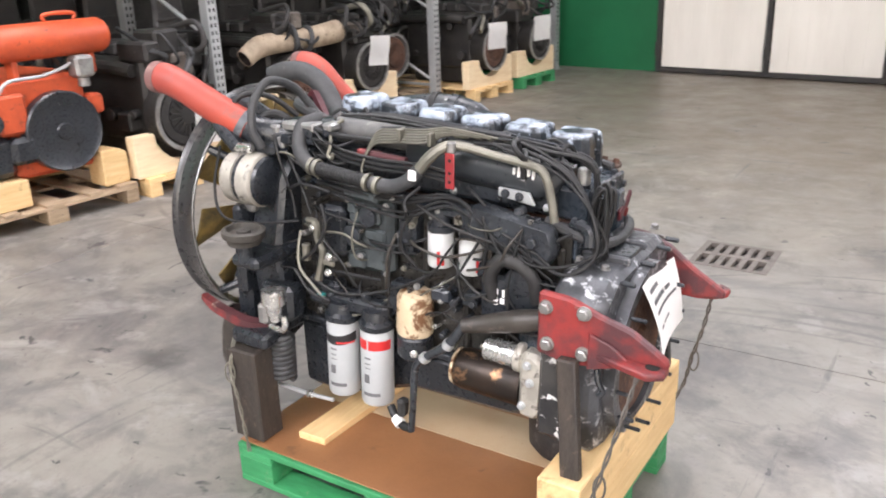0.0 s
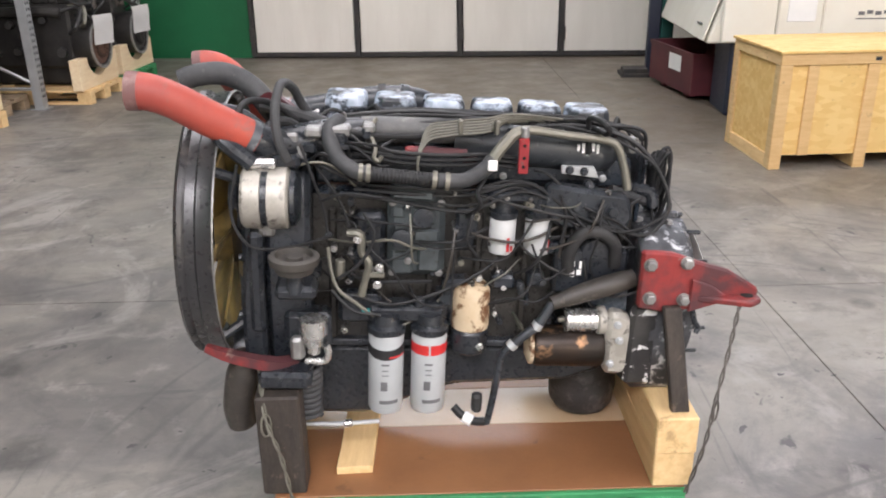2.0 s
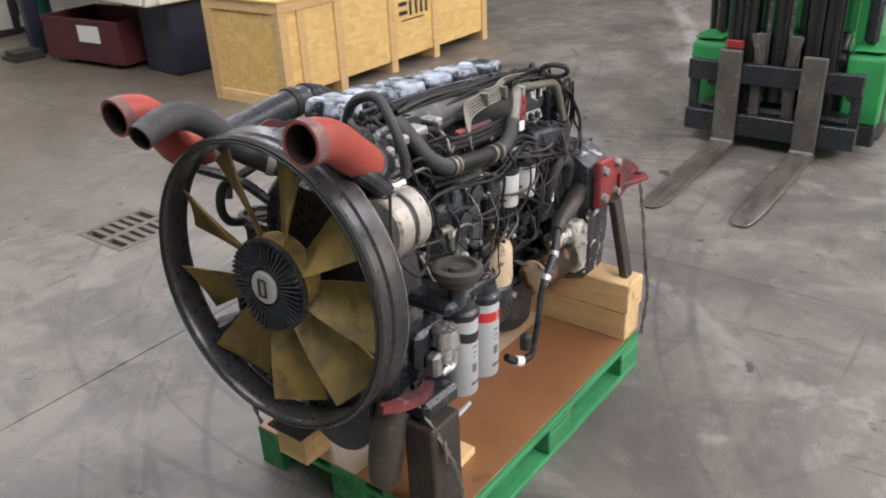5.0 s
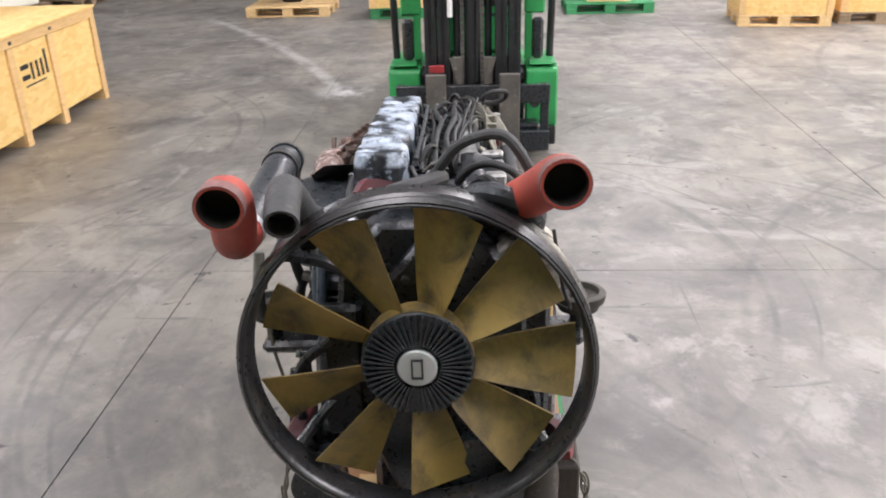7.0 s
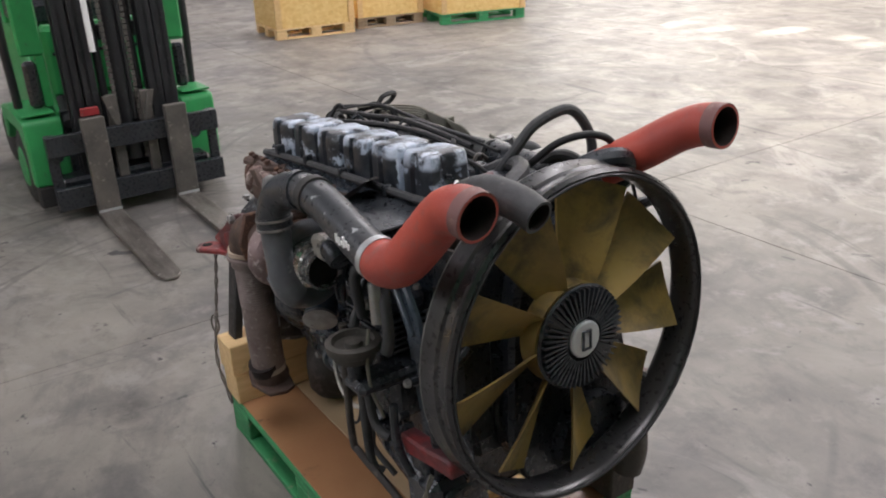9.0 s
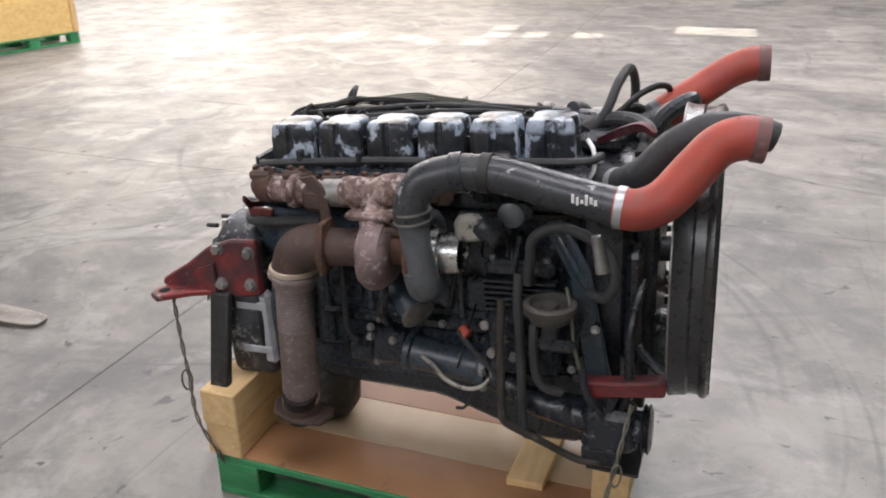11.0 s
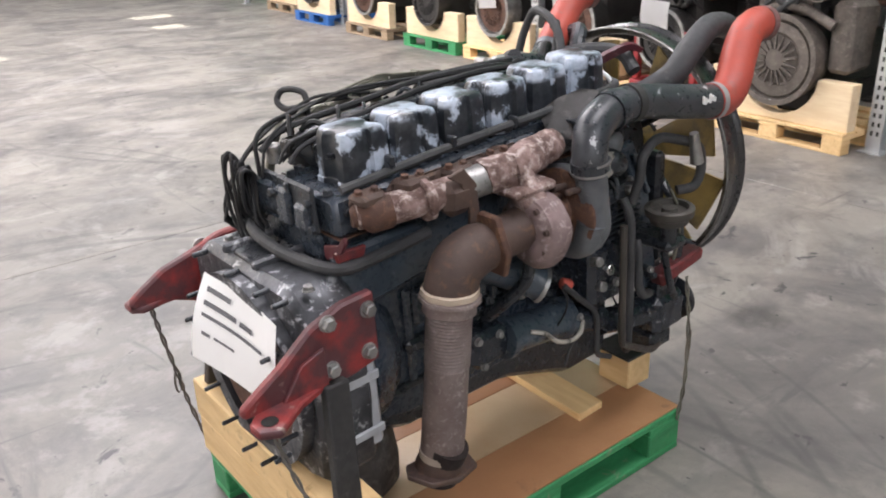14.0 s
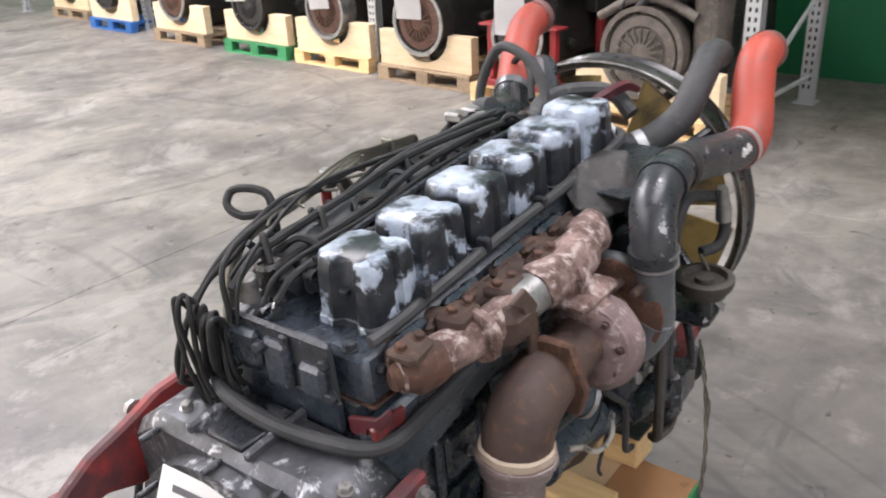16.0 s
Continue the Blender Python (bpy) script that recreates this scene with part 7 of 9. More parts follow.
# the rusty drain pipe that bends forward over the board
ep("drain_line", tube([at_world(-0.31, 0.372, 0.82), at_world(-0.312, 0.376, 0.70), at_world(-0.322, 0.378, 0.49), at_world(-0.345, 0.372, 0.452), at_world(-0.43, 0.35, 0.40), at_world(-0.52, 0.33, 0.352), at_world(-0.575, 0.318, 0.35)], 0.0105, 10), M_BROWNPIPE, "thin rusty pipe bent forward under the pump")
# the arched coolant hose, its bright sleeve and the slate bracket behind the cup
ep("arched_hose", tube([at_world(-0.372, 0.345, 0.86), at_world(-0.378, 0.36, 0.93), at_world(-0.385, 0.362, 0.99), at_world(-0.444, 0.36, 1.025), at_world(-0.520, 0.37, 1.010), at_world(-0.575, 0.395, 0.985), at_world(-0.590, 0.40, 0.92), at_world(-0.57, 0.395, 0.875), at_world(-0.53, 0.37, 0.865)], 0.0135, 12), M_HOSEGREY, "dusty arched coolant hose")
ep("slate_bracket", rough_up(plate([(-0.395, 0.975), (-0.445, 0.985), (-0.515, 0.86), (-0.545, 0.70), (-0.575, 0.52), (-0.515, 0.50), (-0.485, 0.68), (-0.46, 0.84)], 0.275, 0.297, 0.006), 0.003, 20), M_SLATE, "slate blue bracket plate")
ep("slate_rib", rough_up(plate([(-0.425, 0.95), (-0.440, 0.955), (-0.515, 0.82), (-0.500, 0.815)], 0.297, 0.312, 0.004), 0.002, 20), M_SLATE)
ep("inlet_shield", rough_up(plate([(-0.190, 1.008), (-0.235, 1.022), (-0.288, 1.012), (-0.292, 0.968), (-0.235, 0.948), (-0.195, 0.955)], 0.345, 0.385, 0.010), 0.004, 22), M_CREAMALU, "pale alloy inlet shield")
ep("breather_disc", lathe([(0, 0.026), (0.006, 0.033), (0.016, 0.034), (0.02, 0.026), (0.024, 0.01)], (-0.325, 0.315, 1.01), (-0.325, 0.5, 0.99), 28), M_DULLALU)
for p, r, mm in (([(-0.34, 0.30, 0.94), (-0.335, 0.33, 0.90), (-0.33, 0.335, 0.86)], 0.008, M_DARKGREY), ([(-0.30, 0.26, 0.90), (-0.29, 0.30, 0.95), (-0.24, 0.31, 0.99)], 0.012, M_HOSEGREY),
                 ([(-0.475, 0.40, 0.86), (-0.49, 0.42, 0.80), (-0.495, 0.42, 0.72), (-0.505, 0.40, 0.64)], 0.0045, M_BRASSTUBE)):
    ep("coolant_line", tube(p, r, 10), mm)
for x, z, mm in ((-0.255, 0.70, M_ALU), (-0.30, 0.66, M_CHROME), (-0.27, 0.62, M_ALU), (-0.385, 0.865, M_ALU)):
    ep("bright_union", rough_up(cyl((x, 0.318, z), (x + 0.006, 0.352, z + 0.008), 0.014, 12), 0.002, 40), mm)
ep("chrome_sleeve", tube([at_world(-0.540, 0.402, 1.03), at_world(-0.563, 0.404, 0.945)], [0.012, 0.019], 16), M_ALU, "bright metal sleeve")
ep("heat_shield", plate([(-0.22, 0.20), (-0.20, 0.33), (-0.34, 0.40), (-0.50, 0.36), (-0.50, 0.19)], 1.088, 1.094, 0.001, "z"), M_DARKGREY, "dark sheet metal heat shield")
for c, r in (((-0.35, 0.30, 1.02), 0.026), ((-0.24, 0.30, 0.985), 0.03)):
    ep("vacuum_can", lathe([(0, r), (0.02, r * 1.05), (0.025, r * 0.7), (0.03, r * 0.2)], c, Vector(c) + Vector((0, 1, -0.3)), 20), M_DARKGREY)
ep("wastegate", rough_up(tube([(-0.20, 0.34, 0.99), (-0.27, 0.36, 0.985), (-0.30, 0.36, 0.965)], [0.026, 0.034, 0.03], 14), 0.003, 20), M_DARKGREY)

# --- injector side units
alt = ep("alternator", lathe([(0, 0.05), (0.004, 0.078), (0.012, 0.084), (0.055, 0.085), (0.056, 0.079), (0.074, 0.079), (0.075, 0.085), (0.122, 0.084), (0.130, 0.074), (0.132, 0.05), (0.15, 0.045)], (-0.655, -0.215, 0.985), (-0.4, -0.215, 0.985), 36), M_CREAMALU, "dirty pale alloy alternator")
ep("stator_band", lathe([(0, 0.0795), (0.017, 0.0795)], (-0.5985, -0.215, 0.985), (-0.4, -0.215, 0.985), 36), M_DIRTBLACK, "", alt)
ep("rear_cover", lathe([(0, 0.078), (0.012, 0.074), (0.022, 0.055), (0.024, 0.02)], (-0.522, -0.215, 0.985), (-0.3, -0.215, 0.985), 32), M_DIRTBLACK, "", alt)
ep("alternator_pulley", lathe([(0, 0.035), (0.004, 0.04), (0.015, 0.033), (0.026, 0.04), (0.03, 0.02)], (-0.66, -0.215, 0.985), (-0.9, -0.215, 0.985), 24), M_DIRTBLACK, "", alt)
for z in (1.075, 0.895):
    ep("alternator_lug", box(-0.63, -0.57, -0.235, -0.19, z - 0.02, z + 0.02, 0.008), M_ALU, "", alt)
ep("pivot_bolt", cyl((-0.645, -0.235, 1.085), (-0.56, -0.235, 1.085), 0.014), M_CHROME, "", alt)
ep("alternator_bracket", rough_up(box(-0.60, -0.50, -0.21, -0.13, 1.06, 1.10, 0.01), 0.003, 20), M_DIRTBLACK)

ip = ep("injection_pump", rough_up(box(-0.265, -0.10, -0.165, -0.11, 0.735, 0.975, 0.02), 0.004, 16), M_PUMPGREY, "grey injection pump housing")
for x0, x1, z0, z1, y in ((-0.258, -0.19, 0.745, 0.80, -0.176), (-0.18, -0.112, 0.755, 0.83, -0.180), (-0.25, -0.205, 0.815, 0.90, -0.182), (-0.195, -0.115, 0.845, 0.885, -0.174), (-0.20, -0.13, 0.90, 0.955, -0.184), (-0.255, -0.215, 0.915, 0.955, -0.174)):
    ep("pump_pad", rough_up(box(x0, x1, y, -0.160, z0, z1, 0.008), 0.004, 22, x0 * 90), M_PUMPGREY, "", ip)
for x, z in ((-0.225, 0.86), (-0.165, 0.925)):
    ep("pump_cover", rough_up(lathe([(0, 0.026), (0.006, 0.03), (0.016, 0.029), (0.02, 0.012)], (x, -0.178, z), (x, -0.3, z), 20), 0.002, 30), M_DARKGREY, "", ip)
ep("pump_top", rough_up(box(-0.26, -0.13, -0.19, -0.12, 0.97, 1.01, 0.012), 0.004, 20), M_PUMPGREY, "", ip)
ep("pump_side", rough_up(box(-0.36, -0.27, -0.17, -0.11, 0.76, 0.93, 0.015), 0.004, 20), M_DIRTBLACK, "", ip)
each_bolt([(-0.25, -0.165, 0.75), (-0.115, -0.165, 0.75), (-0.25, -0.165, 0.96), (-0.115, -0.165, 0.96), (-0.205, -0.176, 0.79)], (0, -1, 0), 0.009, M_ALU, ip)
lever = ep("pump_lever", tube([(-0.375, -0.21, 0.885), (-0.34, -0.215, 0.88), (-0.335, -0.215, 0.83), (-0.315, -0.218, 0.80), (-0.325, -0.22, 0.745), (-0.335, -0.22, 0.70)], [0.010, 0.014, 0.011, 0.012, 0.01, 0.013], 8), M_BRASSTUBE, "dull metal pump lever")
each_bolt([(-0.285, -0.225, 0.787), (-0.29, -0.225, 0.735), (-0.345, -0.222, 0.87)], (0, -1, 0), 0.010, M_CHROME, lever)
ep("lever_link", box(-0.33, -0.27, -0.225, -0.215, 0.755, 0.772, 0.003), M_BRASSTUBE, "", lever)
ep("sensor", cyl((-0.395, -0.20, 0.80), (-0.395, -0.20, 0.745), 0.014), M_BRASSTUBE)
ep("solenoid_block", rough_up(box(-0.40, -0.28, -0.20, -0.136, 0.60, 0.69, 0.012), 0.004, 20), M_DIRTBLACK)
ep("teal_plug", box(-0.335, -0.31, -0.235, -0.215, 0.645, 0.66, 0.003), M_TEAL, "teal wire connector")
ep("feed_tube", tube([(-0.43, -0.18, 0.83), (-0.42, -0.21, 0.77), (-0.40, -0.225, 0.72), (-0.35, -0.23, 0.68), (-0.30, -0.23, 0.64)], 0.0055, 7), M_BRASSTUBE)

# small spin-on filters
for x, face in ((0.064, 0), (0.166, 1)):
    f = ep("fuel_filter", lathe([(0, 0.030), (0.004, 0.036), (0.012, 0.038), (0.104, 0.038), (0.108, 0.036)], (x, -0.152, 0.812), (x, -0.152, 1.0), 32), M_FILTERWHITE, "white spin-on fuel filter")
    ep("filter_head", rough_up(lathe([(0, 0.038), (0.004, 0.040), (0.018, 0.040), (0.02, 0.03), (0.06, 0.026)], (x, -0.152, 0.9205), (x, -0.152, 1.1), 20), 0.002, 30), M_DIRTBLACK, "", f)
    own = bmesh.new()
    for a0, z0, z1 in ((0.10, 0.826, 0.868), (0.42, 0.826, 0.842)):
        q = []
        for i in range(5):
            a = -math.pi / 2 + (0.25 if face == 0 else 0.8) + a0 + i * 0.06 - 0.12
            q.append([own.verts.new((x + 0.0386 * math.cos(a), -0.152 + 0.0386 * math.sin(a), z)) for z in (z0, z1)])
        for u, v in zip(q, q[1:]):
            own.faces.new((u[0], v[0], v[1], u[1]))
    ep("red_mark", own, M_LABELRED, "red mark printed on the filter", f)
ep("filter_bracket", rough_up(box(0.02, 0.21, -0.175, -0.11, 0.965, 1.0, 0.01), 0.004, 20), M_DIRTBLACK)

# tall oil filters
for x, y, red in ((-0.263, -0.198, 0), (-0.137, -0.193, 1)):
    f = ep("oil_filter", lathe([(0, 0.042), (0.003, 0.049), (0.012, 0.052), (0.252, 0.052), (0.256, 0.05)], (x, y, 0.322), (x, y, 1.0), 40), M_FILTERGREY, "tall light grey oil filter can")

    def band(z0, z1, a0, a1, r=0.0525, n=14, slope=0.0, thick=1.0):
        own = bmesh.new()
        q = []
        for i in range(n + 1):
            t = i / n
            a = -math.pi / 2 + a0 + (a1 - a0) * t
            lift = slope * math.sin(t * math.pi) if slope else 0
            q.append([own.verts.new((x + r * math.cos(a), y + r * math.sin(a), z + lift)) for z in (z0, z1)])
        for u, v in zip(q, q[1:]):
            own.faces.new((u[0], v[0], v[1], u[1]))
        return own

    ep("label_band", band(0.520, 0.552, -1.5, 1.5, slope=-0.014 if not red else 0.0), M_LABELRED if red else M_BLACKINK, "red printed band" if red else "dark printed band", f)
    if red:
        ep("label_gap", band(0.518, 0.556, -0.04, 0.06, 0.0528, 3), M_FILTERGREY, "", f)
    else:
        ep("label_red_line", band(0.512, 0.518, 0.2, 1.4, 0.0528), M_LABELRED, "", f)
    for z0, z1, a0, a1 in ((0.488, 0.494, -0.25, 0.2), (0.470, 0.474, -0.2, 0.15), (0.405, 0.435, -0.28, 0.10), (0.36, 0.372, -0.35, 0.75), (0.455, 0.458, -0.22, 0.18)):
        ep("print_bar", band(z0, z1, a0, a1, 0.0527, 6), M_INK, "", f)
    ep("filter_head", rough_up(lathe([(0, 0.053), (0.003, 0.056), (0.02, 0.056), (0.03, 0.045), (0.06, 0.04)], (x, y, 0.579), (x, y, 1), 24), 0.003, 25), M_DIRTBLACK, "", f)
ep("filter_housing", rough_up(box(-0.32, -0.09, -0.215, -0.136, 0.605, 0.665, 0.015), 0.004, 16), M_DIRTBLACK, "black oil filter housing")
ep("filler_cap", cyl((-0.17, -0.20, 0.66), (-0.17, -0.20, 0.685), 0.017), M_DARKGREY)
cs = ep("centrifugal_filter", rough_up(lathe([(0, 0.04), (0.004, 0.055), (0.02, 0.057), (0.12, 0.055), (0.138, 0.047), (0.145, 0.03), (0.147, 0.01)], (-0.017, -0.162, 0.578), (-0.017, -0.162, 1), 36), 0.0012, 40), M_RUSTWHITE, "flaking white rusty centrifugal filter bowl")
ep("bowl_base", rough_up(lathe([(0, 0.045), (0.01, 0.055), (0.07, 0.055), (0.077, 0.05)], (-0.017, -0.162, 0.50), (-0.017, -0.162, 1), 28), 0.002, 30), M_DIRTBLACK, "", cs)
each_bolt([(0.01, -0.212, 0.535)], (0.3, -1, 0), 0.010, M_CHROME, cs)

# starter motor
st = ep("starter_motor", lathe([(0, 0.045), (0.006, 0.058), (0.02, 0.061), (0.20, 0.061), (0.208, 0.056)], (0.165, -0.205, 0.538), (0.6, -0.205, 0.538), 36), M_COPPER, "copper-brown starter motor body")
ep("end_cap", lathe([(0, 0.03), (0.01, 0.054), (0.02, 0.056)], (0.146, -0.205, 0.538), (0.4, -0.205, 0.538), 28), M_RUSTWHITE, "", st)
ep("solenoid", lathe([(0, 0.026), (0.005, 0.034), (0.095, 0.035), (0.10, 0.03)], (0.252, -0.215, 0.628), (0.6, -0.215, 0.628), 28), M_CHROME, "bright solenoid can", st)
ep("solenoid_collar", lathe([(0, 0.036), (0.004, 0.042), (0.022, 0.042), (0.026, 0.036)], (0.348, -0.215, 0.628), (0.6, -0.215, 0.628), 28), M_CREAMALU, "", st)
ep("nose", rough_up(plate([(0.372, 0.475), (0.372, 0.665), (0.41, 0.672), (0.445, 0.65), (0.452, 0.60), (0.448, 0.49), (0.43, 0.465)], -0.262, -0.145, 0.015), 0.003, 22), M_CREAMALU, "pale cast alloy starter nose", st)
each_bolt([(0.39, -0.262, 0.51), (0.41, -0.262, 0.585), (0.40, -0.262, 0.635)], (0, -1, 0), 0.010, M_STEEL, st)
ep("cable_nut", cyl((0.235, -0.215, 0.628), (0.253, -0.215, 0.628), 0.009), M_BRASSTUBE, "", st)
op = ep("oil_pipe", tube([(0.44, -0.22, 0.765), (0.36, -0.235, 0.745), (0.26, -0.245, 0.715), (0.20, -0.262, 0.70)], [0.028, 0.032, 0.026, 0.02], 12), M_BROWNPIPE, "brown grimy oil pipe")
ep("drain_tube", tube([(0.205, -0.262, 0.703), (0.165, -0.275, 0.64), (0.10, -0.285, 0.585), (0.065, -0.288, 0.545), (0.055, -0.285, 0.45), (0.045, -0.278, 0.36), (0.038, -0.272, 0.312)], [0.013, 0.015, 0.012, 0.011, 0.0105, 0.0105, 0.0105], 12), M_DARKGREY, "", op)
for p, q in (((0.168, -0.274, 0.645), (0.158, -0.276, 0.628)), ((0.10, -0.285, 0.587), (0.088, -0.286, 0.574))):
    ep("pipe_ferrule", tube([p, q], 0.017, 12), M_STEEL, "", op)
he = ep("drain_elbow", tube([(0.035, -0.27, 0.315), (0.0, -0.262, 0.312), (-0.035, -0.25, 0.325), (-0.06, -0.235, 0.345)], 0.013, 10), M_CABLE)
ep("white_ring", tube([(-0.005, -0.262, 0.312), (-0.03, -0.252, 0.322)], 0.0175, 12), M_PAPER, "", he)
ep("black_plug", rough_up(box(-0.01, 0.02, -0.285, -0.25, 0.35, 0.41, 0.008), 0.003, 30), M_RUBBER, "", he)

# air box and lower pieces at the rear of the injector side
ep("rear_hose", tube([(0.255, -0.19, 0.775), (0.252, -0.205, 0.84), (0.285, -0.212, 0.895), (0.34, -0.212, 0.895), (0.38, -0.205, 0.855), (0.388, -0.19, 0.79)], 0.019, 14), M_RUBBER)
ep("breather_pot", lathe([(0, 0.035), (0.02, 0.042), (0.05, 0.044), (0.056, 0.038), (0.058, 0.02)], (0.33, -0.14, 0.83), (0.33, -0.24, 0.83), 28), M_DIRTBLACK)
ep("control_box", rough_up(box(0.215, 0.43, -0.195, -0.136, 0.70, 0.84, 0.01), 0.002, 16), M_DIRTBLACK, "black control unit box")
for k in range(6):
    ep("box_scrawl", box(0.240 + (k % 3) * 0.020 + 0.006 * (k // 3), 0.253 + (k % 3) * 0.020, -0.1985, -0.1965, 0.762 + (k // 3) * 0.026 - 0.006 * (k % 2), 0.778 + (k // 3) * 0.026), M_PAPER)
sc_ = plate([(0.18, 1.03), (0.41, 1.0), (0.43, 0.93), (0.40, 0.88), (0.22, 0.90), (0.16, 0.95)], -0.19, -0.136, 0.012)
ep("rear_side_casting", rough_up(sc_, 0.003, 15), M_DARKGREY)
each_bolt([(0.365, -0.19, 0.955)], (0, -1, 0), 0.016, M_DIRTBLACK)

# front low: canister, coil spring hose, silver pump, red mounting feet
mp_ = ep("feed_pump", rough_up(lathe([(0, 0.03), (0.004, 0.038), (0.05, 0.04), (0.055, 0.03), (0.085, 0.026)], (-0.465, -0.285, 0.662), (-0.465, -0.285, 0.5), 28), 0.0015, 30), M_CHROME, "bright metal feed pump")
ep("pump_neck", cyl((-0.465, -0.285, 0.59), (-0.465, -0.285, 0.55), 0.018), M_CHROME, "", mp_)
ep("pump_union", tube([(-0.43, -0.285, 0.575), (-0.425, -0.285, 0.545), (-0.44, -0.285, 0.525), (-0.49, -0.285, 0.525)], 0.011, 10), M_CHROME, "", mp_)
ep("pump_side", rough_up(box(-0.53, -0.49, -0.30, -0.26, 0.53, 0.60, 0.01), 0.003, 25), M_ALU, "", mp_)
ep("pump_flange", rough_up(box(-0.55, -0.42, -0.26, -0.18, 0.54, 0.66, 0.015), 0.004, 20), M_DIRTBLACK, "", mp_)
coil = [(-0.49 + 0.036 * math.cos(k * math.pi / 6), -0.235 + 0.036 * math.sin(k * math.pi / 6), 0.315 + k * 0.00148) for k in range(109)]
ep("coiled_hose", tube(coil, 0.0095, 8, 1), M_HOSEGREY, "grey coiled hose")
ep("brake_line", tube([(-0.51, -0.24, 0.287), (-0.42, -0.245, 0.29), (-0.36, -0.245, 0.293), (-0.28, -0.24, 0.297)], 0.007, 8), M_STEEL)
ep("line_nut", cyl((-0.385, -0.245, 0.291), (-0.36, -0.245, 0.2925), 0.012), M_CHROME)
ft = ep("red_foot", tube([(-0.760, -0.30, 0.572), (-0.69, -0.312, 0.553), (-0.58, -0.30, 0.522), (-0.52, -0.26, 0.508)], [0.014, 0.020, 0.023, 0.022], 4, 6), M_REDCHIP, "red painted front mounting arm")
ft2 = ep("red_foot", plate([(-0.50, 0.578), (-0.60, 0.585), (-0.695, 0.602), (-0.715, 0.59), (-0.712, 0.556), (-0.62, 0.545), (-0.52, 0.53)], 0.315, 0.362, 0.006), M_REDCHIP, "dirty red front mounting arm")
ep("foot_web", plate([(-0.52, 0.53), (-0.60, 0.53), (-0.58, 0.47), (-0.52, 0.45)], 0.30, 0.345, 0.006), M_WETBLACK, "", ft2)
ep("lower_pipe", tube([(-0.66, -0.25, 0.53), (-0.675, -0.25, 0.46), (-0.69, -0.245, 0.36), (-0.685, -0.235, 0.29)], [0.036, 0.046, 0.046, 0.042], 18, 8, None, True, 0.006), M_BROWNPIPE, "brown-black lower coolant pipe stub")
ep("damper", lathe([(0, 0.08), (0.01, 0.12), (0.05, 0.12), (0.06, 0.07)], (-0.655, -0.10, 0.46), (-0.7, -0.10, 0.46), 32), M_DIRTBLACK)
ep("foot_clamp", rough_up(box(-0.62, -0.47, -0.335, -0.25, 0.455, 0.51, 0.012), 0.004, 20), M_DIRTBLACK)

# --- coolant hose on the injector side, with clamps, tubes and clips
ch_ = ep("side_hose", tube([(-0.40, -0.10, 1.175), (-0.425, -0.155, 1.155), (-0.405, -0.195, 1.10), (-0.36, -0.215, 1.067), (-0.32, -0.222, 1.060)], 0.022, 14), M_HOSEGREY, "dusty rubber side hose")
ep("ribbed_tube", tube([Vector((-0.335, -0.222, 1.061)).lerp(Vector((-0.125, -0.216, 1.042)), i / 44) for i in range(45)], 0.0195, 14, 1, None, False, 0, 0.0016), M_CABLE, "", ch_)
for x in (-0.338, -0.318, -0.14, -0.105):
    ep("hose_clamp", tube([(x - 0.006, -0.2215, 1.062 - (x + 0.338) * 0.085), (x + 0.006, -0.2213, 1.061 - (x + 0.338) * 0.085)], 0.0255, 16), M_BRASSTUBE, "", ch_)
ep("hose_end", tube([(-0.13, -0.216, 1.042), (-0.06, -0.212, 1.043), (-0.01, -0.205, 1.068), (0.02, -0.198, 1.10)], 0.021, 14), M_HOSEGREY, "", ch_)
ep("white_tie", box(0.002, 0.028, -0.232, -0.225, 1.075, 1.105, 0.003), M_PAPER, "", ch_)
ep("elbow_tube", tube([(0.015, -0.2, 1.095), (0.045, -0.19, 1.135), (0.08, -0.17, 1.165), (0.125, -0.155, 1.172), (0.22, -0.15, 1.160), (0.33, -0.148, 1.148), (0.37, -0.15, 1.13), (0.395, -0.155, 1.07), (0.41, -0.16, 1.01)], [0.017, 0.017, 0.016, 0.013, 0.012, 0.012, 0.012, 0.012, 0.012], 10), M_BRASSTUBE, "dull metal breather tube")
ep("tube_nut", cyl((0.105, -0.172, 1.185), (0.105, -0.172, 1.155), 0.013), M_ALU)
rcp = ep("red_clip", plate([(0.090, 1.155), (0.118, 1.155), (0.120, 1.055), (0.092, 1.055)], -0.182, -0.176, 0.002), M_REDPAINT, "red painted bracket strip")
for z in (1.075, 1.10, 1.135):
    ep("clip_hole", cyl((0.106, -0.1822, z), (0.106, -0.1835, z), 0.005), M_HOLESHADE, "", rcp)
ep("red_rail", tube([(-0.215, -0.155, 1.108), (-0.15, -0.158, 1.108), (-0.05, -0.158, 1.106)], 0.010, 10), M_REDCHIP, "dirty red fuel pipe")
ep("red_rail", box(-0.22, -0.13, -0.160, -0.148, 1.092, 1.120, 0.006), M_REDCHIP)
ep("red_rail", box(-0.06, -0.02, -0.160, -0.15, 1.07, 1.10, 0.006), M_REDCHIP)
for z in (1.102, 1.088, 1.074):
    ep("rail_cable", tube([(-0.36, -0.150, z + 0.02), (-0.25, -0.172, z + 0.006), (-0.12, -0.176, z), (0.0, -0.172, z + 0.004), (0.09, -0.15, z - 0.01)], 0.0055, 7), M_CABLE)
